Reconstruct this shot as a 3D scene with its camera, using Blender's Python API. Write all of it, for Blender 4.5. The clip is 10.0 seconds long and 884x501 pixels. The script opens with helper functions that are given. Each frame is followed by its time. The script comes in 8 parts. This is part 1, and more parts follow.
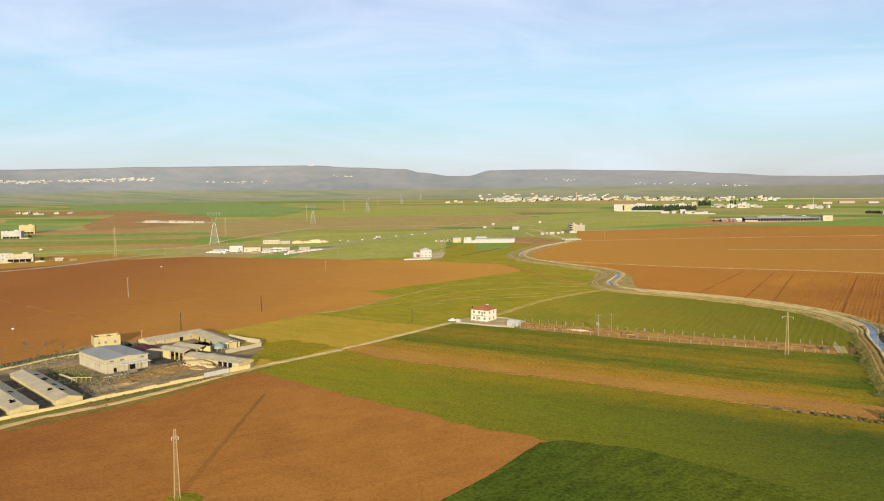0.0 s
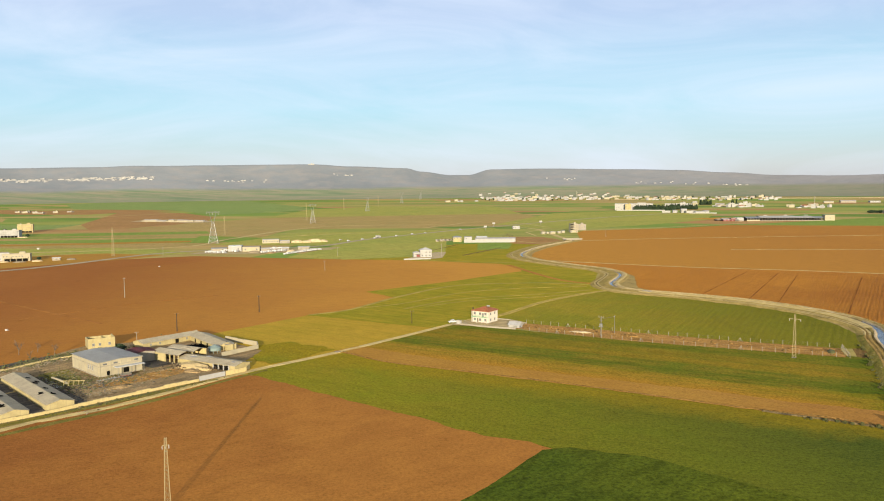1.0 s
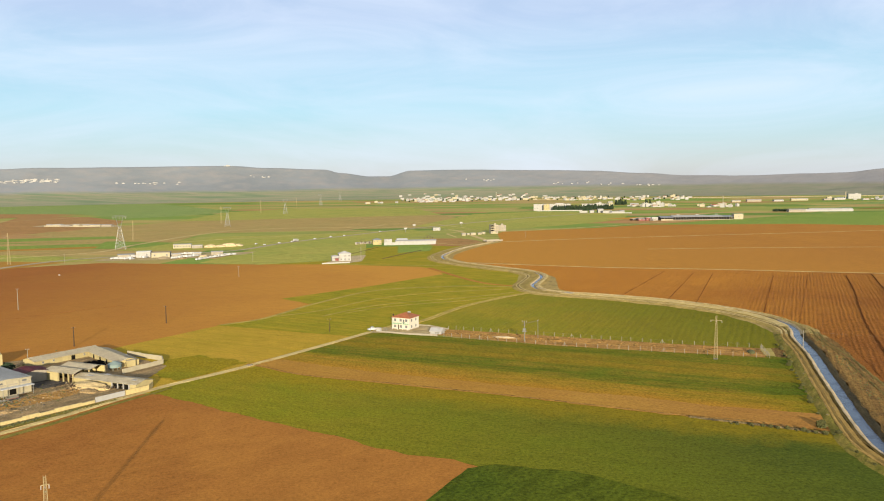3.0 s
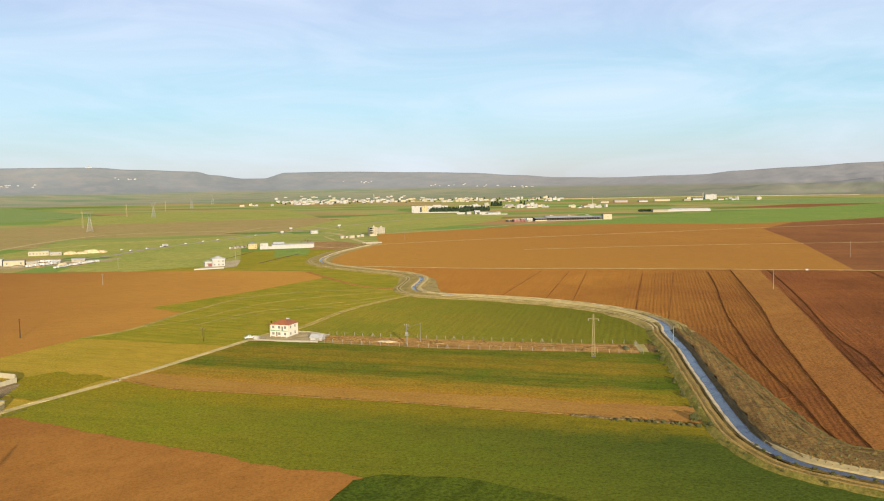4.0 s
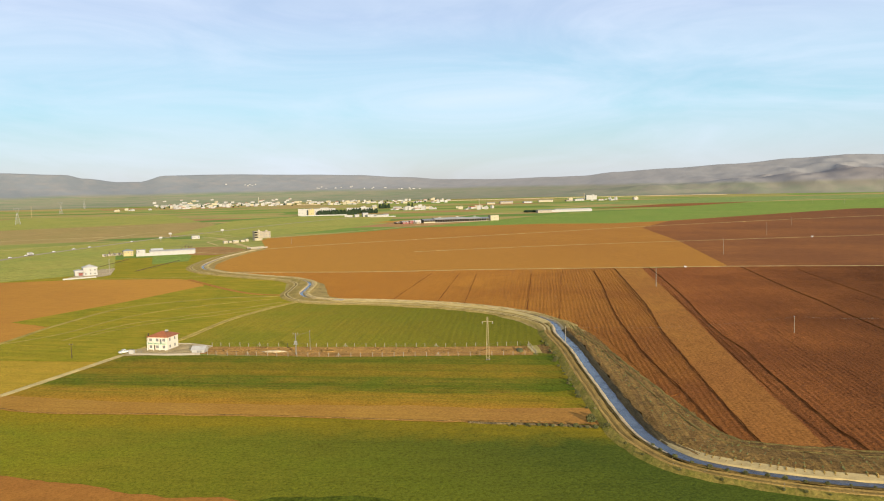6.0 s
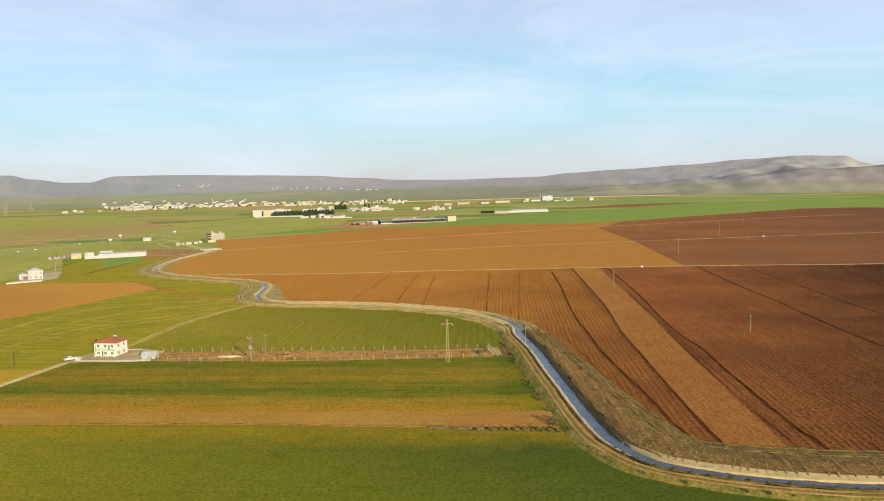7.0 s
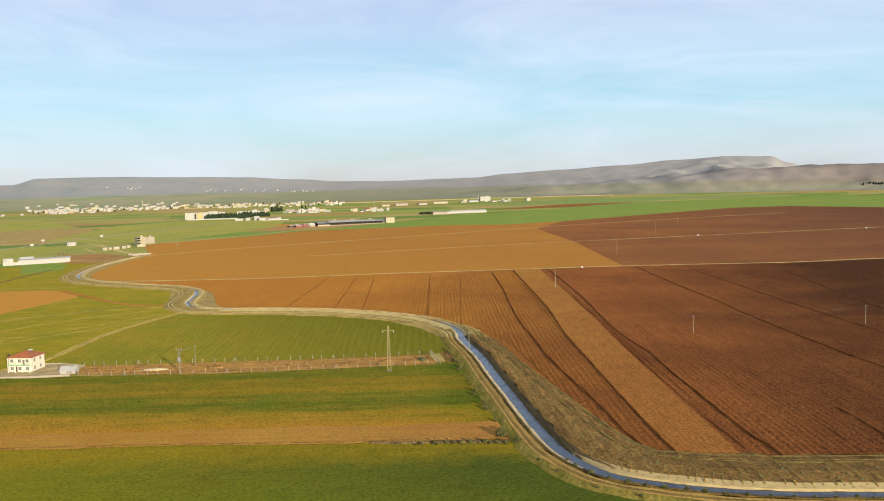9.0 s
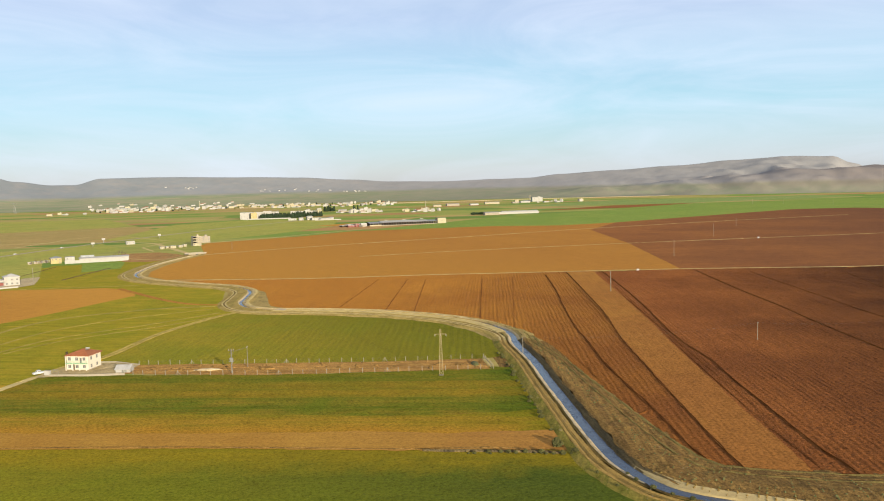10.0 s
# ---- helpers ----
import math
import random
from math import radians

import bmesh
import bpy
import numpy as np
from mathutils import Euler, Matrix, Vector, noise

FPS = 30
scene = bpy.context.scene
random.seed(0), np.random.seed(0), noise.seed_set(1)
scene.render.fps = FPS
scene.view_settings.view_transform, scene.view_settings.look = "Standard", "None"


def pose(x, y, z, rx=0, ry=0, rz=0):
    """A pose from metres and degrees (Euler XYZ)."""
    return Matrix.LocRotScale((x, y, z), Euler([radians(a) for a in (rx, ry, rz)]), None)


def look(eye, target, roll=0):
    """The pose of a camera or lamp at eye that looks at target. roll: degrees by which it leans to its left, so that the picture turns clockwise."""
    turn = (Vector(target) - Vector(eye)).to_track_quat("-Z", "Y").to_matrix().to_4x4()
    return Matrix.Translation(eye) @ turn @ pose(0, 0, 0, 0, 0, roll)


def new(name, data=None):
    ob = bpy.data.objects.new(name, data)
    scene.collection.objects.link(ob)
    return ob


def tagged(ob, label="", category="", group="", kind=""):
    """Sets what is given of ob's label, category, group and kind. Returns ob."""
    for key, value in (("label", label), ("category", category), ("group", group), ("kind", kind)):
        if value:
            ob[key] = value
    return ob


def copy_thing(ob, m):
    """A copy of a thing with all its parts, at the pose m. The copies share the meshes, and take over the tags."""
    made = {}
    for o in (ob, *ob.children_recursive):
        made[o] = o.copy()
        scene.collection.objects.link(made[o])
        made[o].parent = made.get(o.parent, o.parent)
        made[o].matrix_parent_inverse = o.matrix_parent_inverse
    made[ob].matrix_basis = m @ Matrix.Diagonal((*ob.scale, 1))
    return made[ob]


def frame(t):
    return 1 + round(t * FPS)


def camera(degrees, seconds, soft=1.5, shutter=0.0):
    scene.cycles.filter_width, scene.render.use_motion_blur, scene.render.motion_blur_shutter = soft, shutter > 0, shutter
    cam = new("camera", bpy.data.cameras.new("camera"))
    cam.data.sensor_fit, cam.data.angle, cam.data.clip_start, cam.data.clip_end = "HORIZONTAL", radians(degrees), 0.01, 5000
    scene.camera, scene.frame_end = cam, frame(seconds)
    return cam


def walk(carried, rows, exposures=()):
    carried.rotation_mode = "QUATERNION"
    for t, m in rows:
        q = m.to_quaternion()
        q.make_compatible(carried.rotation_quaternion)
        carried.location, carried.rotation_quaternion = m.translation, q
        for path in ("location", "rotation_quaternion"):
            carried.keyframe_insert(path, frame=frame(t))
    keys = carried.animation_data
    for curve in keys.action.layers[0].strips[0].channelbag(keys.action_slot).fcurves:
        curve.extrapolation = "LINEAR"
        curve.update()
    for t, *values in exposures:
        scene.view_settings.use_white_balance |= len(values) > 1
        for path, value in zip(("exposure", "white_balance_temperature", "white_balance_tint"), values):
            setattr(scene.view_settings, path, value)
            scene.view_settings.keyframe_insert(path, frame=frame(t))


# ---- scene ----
from mathutils import geometry

# ---- camera and its flight ----
EXPOSURE = 1.6
CLOUD = (4.7, 5.2, 6.1)
cam = camera(58.18, 10.0, soft=1.1)
# seconds, eye x y z, heading, pitch, lean to the right (degrees)
PATH = [
    (0.0, 1.79, -123.19, 70.78, -0.01, -4.76, 0.57),
    (0.5, 1.70, -120.01, 70.79, -0.01, -4.86, 0.59),
    (1.0, 1.78, -116.81, 70.90, 0.01, -4.83, 0.53),
    (1.5, 2.10, -113.53, 71.10, 0.00, -4.88, 0.52),
    (2.0, 2.47, -110.16, 71.23, -1.24, -4.80, 0.55),
    (2.2, 2.56, -108.85, 71.25, -2.50, -4.80, 0.59),
    (3.3, 3.06, -101.66, 71.36, -8.80, -4.81, 0.83),
    (3.4, 3.04, -101.09, 71.35, -10.30, -4.82, 0.84),
    (3.5, 3.02, -100.52, 71.35, -11.70, -4.83, 0.85),
    (3.6, 2.97, -100.02, 71.36, -13.05, -4.82, 0.86),
    (3.7, 2.93, -99.53, 71.37, -13.90, -4.81, 0.87),
    (3.8, 2.89, -99.03, 71.38, -14.35, -4.81, 0.88),
    (3.9, 2.84, -98.53, 71.39, -14.50, -4.80, 0.89),
    (4.0, 2.80, -98.04, 71.40, -14.50, -4.79, 0.90),
    (4.4, 3.09, -96.35, 71.44, -14.60, -4.78, 0.87),
    (4.5, 3.16, -95.92, 71.45, -15.33, -4.78, 0.87),
    (4.6, 3.21, -95.47, 71.45, -16.55, -4.79, 0.93),
    (4.7, 3.26, -95.02, 71.45, -17.90, -4.79, 1.00),
    (4.8, 3.31, -94.56, 71.45, -19.05, -4.80, 1.06),
    (4.9, 3.36, -94.11, 71.44, -20.35, -4.81, 1.13),
    (5.0, 3.41, -93.66, 71.44, -21.40, -4.82, 1.20),
    (5.1, 3.52, -93.17, 71.42, -21.55, -4.82, 1.20),
    (5.2, 3.63, -92.68, 71.40, -21.65, -4.81, 1.20),
    (6.3, 4.85, -87.33, 71.15, -23.20, -4.78, 1.23),
    (6.5, 5.07, -86.36, 71.11, -23.81, -4.78, 1.23),
    (7.0, 5.90, -83.75, 70.95, -25.69, -4.78, 1.23),
    (7.5, 6.89, -81.13, 70.90, -26.97, -4.79, 1.32),
    (8.0, 7.97, -78.37, 70.92, -28.65, -4.80, 1.34),
    (8.5, 9.17, -75.58, 70.96, -30.12, -4.82, 1.45),
    (9.0, 10.50, -72.77, 70.98, -30.15, -4.81, 1.46),
    (9.5, 11.63, -69.75, 71.05, -29.73, -4.77, 1.49),
    (10.0, 12.68, -66.76, 71.14, -26.47, -4.70, 1.39),
]


def flight(x, y, z, heading, pitch, lean):
    h, p = radians(heading), radians(pitch)
    way = Vector((-math.sin(h) * math.cos(p), math.cos(h) * math.cos(p), math.sin(p)))
    return look((x, y, z), Vector((x, y, z)) + 100 * way, -lean)


walk(cam, [(t, flight(*row)) for t, *row in PATH])
scene.view_settings.exposure = EXPOSURE

# ---- light: a low winter sun behind the camera, thin high cloud ----
SUN_UP = 10.0
sun = new("sun", bpy.data.lights.new("sun", "SUN"))
sun.data.energy, sun.data.angle, sun.data.color = 3.0, radians(0.6), (1.0, 0.85, 0.62)
sun.matrix_world = look((0, -100, 100 * math.tan(radians(SUN_UP))), (0, 0, 0))


def N(tree, kind, **inputs):
    n = tree.nodes.new(kind)
    for k, v in inputs.items():
        n.inputs[k.replace("_", " ")].default_value = v
    return n


def ramp(tree, source, stops, linear=True):
    r = tree.nodes.new("ShaderNodeValToRGB")
    while len(r.color_ramp.elements) < len(stops):
        r.color_ramp.elements.new(0.5)
    for e, (at, c) in zip(r.color_ramp.elements, stops):
        e.position, e.color = at, (*c, 1)
    tree.links.new(source, r.inputs["Fac"])
    return r.outputs["Color"]


def blend(tree, fac, a, b, mode="MIX"):
    m = tree.nodes.new("ShaderNodeMix")
    m.data_type, m.blend_type = "RGBA", mode
    for value, k in ((fac, 0), (a, 6), (b, 7)):
        if isinstance(value, (int, float)):
            m.inputs[k].default_value = value
        elif isinstance(value, tuple):
            m.inputs[k].default_value = (*value, 1)
        else:
            tree.links.new(value, m.inputs[k])
    return m.outputs[2]


def calc(tree, op, a, b=0.0, c=0.0):
    m = tree.nodes.new("ShaderNodeMath")
    m.operation = op
    for k, value in enumerate((a, b, c)):
        if isinstance(value, (int, float)):
            m.inputs[k].default_value = value
        else:
            tree.links.new(value, m.inputs[k])
    return m.outputs[0]


world = bpy.data.worlds.new("sky")
scene.world = world
world.use_nodes = True
wt = world.node_tree
wt.nodes.clear()
sky = wt.nodes.new("ShaderNodeTexSky")
sky.sky_type, sky.sun_disc = "NISHITA", False
sky.sun_elevation, sky.sun_rotation = radians(SUN_UP), radians(180)
sky.air_density, sky.dust_density, sky.ozone_density, sky.altitude = 1.0, 0.4, 2.0, 400
# streaks of cirrus, drawn out along the horizon
wc = wt.nodes.new("ShaderNodeTexCoord")
wm = wt.nodes.new("ShaderNodeMapping")
wm.inputs["Scale"].default_value = (1.1, 1.1, 5.5)
wm.inputs["Rotation"].default_value = (0.10, 0.16, 0.5)
wt.links.new(wc.outputs["Generated"], wm.inputs["Vector"])
cirrus = N(wt, "ShaderNodeTexNoise", Scale=2.6, Detail=9.0, Roughness=0.60, Distortion=0.9)
wt.links.new(wm.outputs["Vector"], cirrus.inputs["Vector"])
veil = ramp(wt, cirrus.outputs["Fac"], [(0.36, (0, 0, 0)), (0.78, (1, 1, 1))])
# a high thin veil: lavender grey at the horizon, pale blue above
wz = wt.nodes.new("ShaderNodeSeparateXYZ")
wt.links.new(wc.outputs["Generated"], wz.inputs["Vector"])
veil_blue = ramp(wt, wz.outputs["Z"], [(0.0, (0.47, 0.49, 0.54)), (0.02, (0.50, 0.56, 0.61)), (0.05, (0.46, 0.61, 0.68)), (0.09, (0.40, 0.64, 0.76)), (0.14, (0.40, 0.61, 0.76)), (0.20, (0.45, 0.56, 0.75)), (0.6, (0.46, 0.47, 0.52))])
veil_sky = blend(wt, 1.0, veil_blue, (6.5, 6.5, 6.6), "MULTIPLY")
cloud = blend(wt, 0.85, sky.outputs["Color"], veil_sky)
cloud = blend(wt, calc(wt, "MULTIPLY", veil, 0.62), cloud, CLOUD)
bg = N(wt, "ShaderNodeBackground", Strength=0.06)
wt.links.new(cloud, bg.inputs["Color"])
wo = wt.nodes.new("ShaderNodeOutputWorld")
wt.links.new(bg.outputs[0], wo.inputs["Surface"])

# ---- materials ----


def material(name, rough=0.9):
    m = bpy.data.materials.new(name)
    m.use_nodes = True
    t = m.node_tree
    b = t.nodes["Principled BSDF"]
    b.inputs["Roughness"].default_value = rough
    b.inputs["Specular IOR Level"].default_value = 0.25
    return m, t, b


def noise_at(t, vector, scale, detail=4.0, rough=0.55, distortion=0.0):
    n = N(t, "ShaderNodeTexNoise", Scale=scale, Detail=detail, Roughness=rough, Distortion=distortion)
    t.links.new(vector, n.inputs["Vector"])
    return n.outputs["Fac"]


def turned(t, vector, angle, scale=(1, 1, 1)):
    m = t.nodes.new("ShaderNodeMapping")
    m.inputs["Rotation"].default_value = (0, 0, -radians(angle))
    t.links.new(vector, m.inputs["Vector"])
    s = t.nodes.new("ShaderNodeMapping")
    s.inputs["Scale"].default_value = scale
    t.links.new(m.outputs["Vector"], s.inputs["Vector"])
    return s.outputs["Vector"]


def field_material(name, a, b, c, angle, period=2.0, lines=0.25, streak=0.5, clod=0.25, patch=45.0, grain=1.2, thread=3.0, tram=0.0, drift=None, rough=0.6, crumb=0.62, bands=()):
    """Soil or crop: a and b in large patches, c in streaks along the rows; rows every period metres at that angle.
    tram: metres between the wheel lines; bands: (U along or V across the rows, middle, half width, softness, colour,
    share), growth that changes in soft-edged strips;
    drift: (axis X, Y or D for x - y, from, to, colour) where the colour changes slowly across the field."""
    m, t, bsdf = material(name, 0.95)
    bsdf.inputs["Specular IOR Level"].default_value = 0.03
    world_at = t.nodes.new("ShaderNodeTexCoord").outputs["Object"]
    big = noise_at(t, world_at, 1 / patch, 6, 0.62, 0.6)
    rows = turned(t, world_at, angle, (1 / 80, 1 / thread, 1))
    threads = noise_at(t, rows, 1.0, 5, 0.65)
    fine = noise_at(t, world_at, 1 / grain, 5, 0.7)
    mid = noise_at(t, turned(t, world_at, angle, (1 / 9, 1 / 4.5, 1)), 1.0, 5, 0.68)
    col = blend(t, ramp(t, big, [(0.36, (0, 0, 0)), (0.64, (1, 1, 1))]), a, b)
    col = blend(t, calc(t, "MULTIPLY", ramp(t, threads, [(0.42, (0, 0, 0)), (0.66, (1, 1, 1))]), streak), col, c)
    if drift:
        xyz = t.nodes.new("ShaderNodeSeparateXYZ")
        t.links.new(world_at, xyz.inputs["Vector"])
        axis, first, last, tint = drift
        along_axis = xyz.outputs[axis] if axis in "XY" else calc(t, "SUBTRACT", xyz.outputs["X"], xyz.outputs["Y"])
        far = calc(t, "ADD", calc(t, "MULTIPLY_ADD", along_axis, 1 / (last - first), -first / (last - first)), calc(t, "MULTIPLY_ADD", big, 0.8, -0.4))
        col = blend(t, ramp(t, far, [(0.0, (0, 0, 0)), (1.0, (0.85, 0.85, 0.85))]), col, tint)
    if bands:
        uv = t.nodes.new("ShaderNodeSeparateXYZ")
        t.links.new(turned(t, world_at, angle), uv.inputs["Vector"])
        ragged = calc(t, "MULTIPLY_ADD", noise_at(t, world_at, 1 / 14, 5, 0.6), 2.0, -1.0)
        for axis, middle, half, soft, tint, share in bands:
            at_band = calc(t, "MULTIPLY_ADD", ragged, soft, uv.outputs["X" if axis == "U" else "Y"])
            gap = calc(t, "ABSOLUTE", calc(t, "SUBTRACT", at_band, middle))
            inside = ramp(t, calc(t, "MULTIPLY_ADD", gap, -1 / soft, (half + soft) / soft), [(0.0, (0, 0, 0)), (1.0, (1, 1, 1))])
            col = blend(t, calc(t, "MULTIPLY", inside, calc(t, "MULTIPLY_ADD", threads, 0.8, share - 0.4)), col, tint)
    col = blend(t, crumb, col, ramp(t, fine, [(0.32, (0.38, 0.38, 0.38)), (0.5, (1.0, 1.0, 1.0)), (0.70, (1.4, 1.38, 1.34))]), "MULTIPLY")
    col = blend(t, rough, col, ramp(t, mid, [(0.32, (0.52, 0.52, 0.52)), (0.5, (1.0, 1.0, 1.0)), (0.7, (1.32, 1.28, 1.22))]), "MULTIPLY")
    speck = noise_at(t, world_at, 2.6 / grain, 3, 0.7)
    col = blend(t, 0.6 * crumb, col, ramp(t, speck, [(0.34, (0.45, 0.45, 0.45)), (0.5, (1.0, 1.0, 1.0)), (0.66, (1.42, 1.4, 1.36))]), "MULTIPLY")
    wave = N(t, "ShaderNodeTexWave", Scale=0.314 / period, Distortion=3.0, Detail=3.0)
    wave.inputs["Detail Scale"].default_value = 0.4
    wave.bands_direction = "Y"
    t.links.new(turned(t, world_at, angle), wave.inputs["Vector"])
    ribs = calc(t, "MULTIPLY", calc(t, "ADD", wave.outputs["Fac"], calc(t, "MULTIPLY", threads, 2.5)), lines * 0.6)
    tall = calc(t, "ADD", ribs, calc(t, "MULTIPLY", fine, clod))
    if tram:
        lane = N(t, "ShaderNodeTexWave", Scale=0.314 / tram, Distortion=1.2, Detail=2.0)
        lane.inputs["Detail Scale"].default_value = 0.15
        lane.bands_direction = "Y"
        t.links.new(turned(t, world_at, angle), lane.inputs["Vector"])
        cut = ramp(t, lane.outputs["Fac"], [(0.955, (0, 0, 0)), (0.995, (1, 1, 1))])
        col = blend(t, calc(t, "MULTIPLY", cut, calc(t, "MULTIPLY", threads, 0.9)), col, c)
    bump = N(t, "ShaderNodeBump", Strength=0.9, Distance=1.0)
    t.links.new(tall, bump.inputs["Height"])
    t.links.new(bump.outputs["Normal"], bsdf.inputs["Normal"])
    t.links.new(col, bsdf.inputs["Base Color"])
    return m


def plain_material(name, a, b, scale=1.0, rough=0.8, bump=0.02, metal=0.0, stain=None, gloss=0.25):
    """A painted, plastered or sheet-metal surface with soft blotches, grain and some staining."""
    m, t, bsdf = material(name, rough)
    bsdf.inputs["Metallic"].default_value = metal
    bsdf.inputs["Specular IOR Level"].default_value = gloss
    at = t.nodes.new("ShaderNodeTexCoord").outputs["Object"]
    blotch = noise_at(t, at, 0.35 * scale, 5, 0.65, 0.3)
    grain = noise_at(t, at, 6.0 * scale, 3)
    col = blend(t, ramp(t, blotch, [(0.35, (0, 0, 0)), (0.68, (1, 1, 1))]), a, b)
    if stain:
        drip = noise_at(t, turned(t, at, 0, (1.6, 1.6, 0.18)), scale, 4, 0.6)
        col = blend(t, calc(t, "MULTIPLY", ramp(t, drip, [(0.55, (0, 0, 0)), (0.75, (1, 1, 1))]), 0.7), col, stain)
    col = blend(t, 0.25, col, ramp(t, grain, [(0.3, (0.6, 0.6, 0.6)), (0.7, (1, 1, 1))]), "MULTIPLY")
    bp = N(t, "ShaderNodeBump", Strength=0.6, Distance=bump)
    t.links.new(grain, bp.inputs["Height"])
    t.links.new(bp.outputs["Normal"], bsdf.inputs["Normal"])
    t.links.new(col, bsdf.inputs["Base Color"])
    return m


SOIL_WARM = field_material("soil_warm", (0.395, 0.172, 0.036), (0.340, 0.144, 0.031), (0.310, 0.128, 0.028), 36, 1.6, 0.015, 0.3, 0.14, 26, 0.9, 2.4, drift=("X", -35, -150, (0.235, 0.084, 0.022)), rough=0.2, crumb=0.4)
SOIL_LEFT = field_material("soil_left", (0.315, 0.122, 0.029), (0.285, 0.108, 0.026), (0.255, 0.096, 0.023), 8, 1.8, 0.04, 0.3, 0.12, 90, 1.2, drift=("X", -270, 10, (0.520, 0.262, 0.044)), rough=0.2, crumb=0.3)
# drift in these two soils puts lens vignetting into the colour, darkest near right
SOIL_RIGHT = field_material("soil_right", (0.480, 0.212, 0.034), (0.430, 0.182, 0.031), (0.345, 0.135, 0.026), 60, 2.1, 0.03, 0.35, 0.8, 80, 0.9, 1.6, drift=("D", -200, 90, (0.175, 0.060, 0.020)), rough=0.15, crumb=0.9)
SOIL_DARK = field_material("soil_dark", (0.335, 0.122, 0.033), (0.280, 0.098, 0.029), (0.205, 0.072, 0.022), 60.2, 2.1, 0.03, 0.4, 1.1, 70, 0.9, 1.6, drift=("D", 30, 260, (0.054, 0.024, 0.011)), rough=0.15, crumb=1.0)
WEEDY = field_material("weedy_verge", (0.190, 0.165, 0.030), (0.270, 0.200, 0.050), (0.120, 0.120, 0.022), 45, 1.6, 0.05, 0.8, 0.2, 7, 0.7, 1.5)
# ploughed soil, darkened so that the furrows' shade lies in the colour
FURROW = field_material("shaded_furrow", (0.175, 0.066, 0.018), (0.140, 0.053, 0.015), (0.240, 0.092, 0.024), 60, 1.5, 0.1, 0.7, 0.4, 8, 0.8, 1.0)
SOIL_STRIP = field_material("soil_strip", (0.430, 0.205, 0.040), (0.375, 0.168, 0.036), (0.310, 0.134, 0.030), 60.2, 1.5, 0.06, 0.5, 0.2, 60, 1.1, 1.2, drift=("D", -95, 75, (0.275, 0.112, 0.029)), rough=0.3, crumb=0.75)
SOIL_FAR = field_material("soil_far", (0.425, 0.198, 0.036), (0.385, 0.172, 0.033), (0.350, 0.152, 0.030), -22, 3.0, 0.04, 0.4, 0.10, 120, 1.5, 5.0, drift=("X", 470, 80, (0.470, 0.232, 0.038)), rough=0.3)
# drift darkens this soil to the right, standing for lens vignetting
SOIL_FARDARK = field_material("soil_far_dark", (0.315, 0.128, 0.037), (0.265, 0.104, 0.033), (0.215, 0.082, 0.028), -24, 3.0, 0.04, 0.6, 0.14, 120, 1.5, 6.0, drift=("D", -150, 620, (0.125, 0.054, 0.028)), rough=0.4)
STUBBLE = field_material("stubble", (0.445, 0.300, 0.112), (0.380, 0.258, 0.092), (0.290, 0.262, 0.078), -16, 4.0, 0.04, 0.9, 0.10, 70, 2.0, 10.0)
FALLOW = field_material("fallow", (0.420, 0.232, 0.044), (0.375, 0.194, 0.036), (0.320, 0.162, 0.030), -31, 1.8, 0.04, 0.45, 0.15, 40, 1.0, 1.6, drift=("X", 60, 150, (0.330, 0.155, 0.042)), rough=0.15, crumb=0.45)
# drift: deeper green to the right, with lens vignetting put into the colour
GREEN = field_material("green_crop", (0.200, 0.204, 0.013), (0.262, 0.208, 0.016), (0.145, 0.158, 0.010), -31, 1.9, 0.015, 0.3, 0.22, 60, 1.0, 3.2, drift=("X", -20, 118, (0.048, 0.078, 0.012)), rough=0.25, crumb=0.7, bands=(("V", 156, 5, 14, (0.300, 0.205, 0.012), 0.6),))
GREEN_WEST = field_material("west_crop", (0.275, 0.242, 0.018), (0.370, 0.272, 0.024), (0.185, 0.190, 0.012), -38, 1.9, 0.03, 0.55, 0.14, 24, 0.8, 4.0, 11.0, rough=0.3)
GREEN_DEEP = field_material("deep_green_crop", (0.066, 0.096, 0.009), (0.084, 0.104, 0.010), (0.054, 0.080, 0.008), 54, 1.9, 0.03, 0.5, 0.2, 30, 1.2, 2.2, drift=("X", 30, 75, (0.104, 0.122, 0.010)), crumb=0.8)
GREEN_STREAK = field_material("streaky_crop", (0.160, 0.165, 0.010), (0.340, 0.200, 0.020), (0.080, 0.120, 0.010), -30, 2.2, 0.05, 0.75, 0.14, 22, 1.1, 3.0, 12.0, rough=0.4, crumb=0.8)
STREAKS = field_material("streaky_rows", (0.150, 0.158, 0.013), (0.255, 0.172, 0.019), (0.100, 0.130, 0.010), -30, 2.2, 0.05, 0.7, 0.16, 22, 1.1, 3.0, 12.0, rough=0.4, crumb=0.8, bands=(("V", 198, 1, 7, (0.080, 0.118, 0.008), 0.36), ("U", 60, 6, 14, (0.060, 0.102, 0.007), 0.8), ("V", 240, 2, 7, (0.100, 0.128, 0.008), 0.36), ("V", 217, 2, 6, (0.330, 0.190, 0.015), 0.45), ("V", 228, 2, 6, (0.310, 0.180, 0.015), 0.35)))
GREEN_YELLOW = field_material("yellow_green_crop", (0.455, 0.290, 0.034), (0.385, 0.265, 0.028), (0.320, 0.238, 0.022), -33, 1.9, 0.04, 0.4, 0.10, 34, 0.9, 5.0, 15.0, rough=0.3)
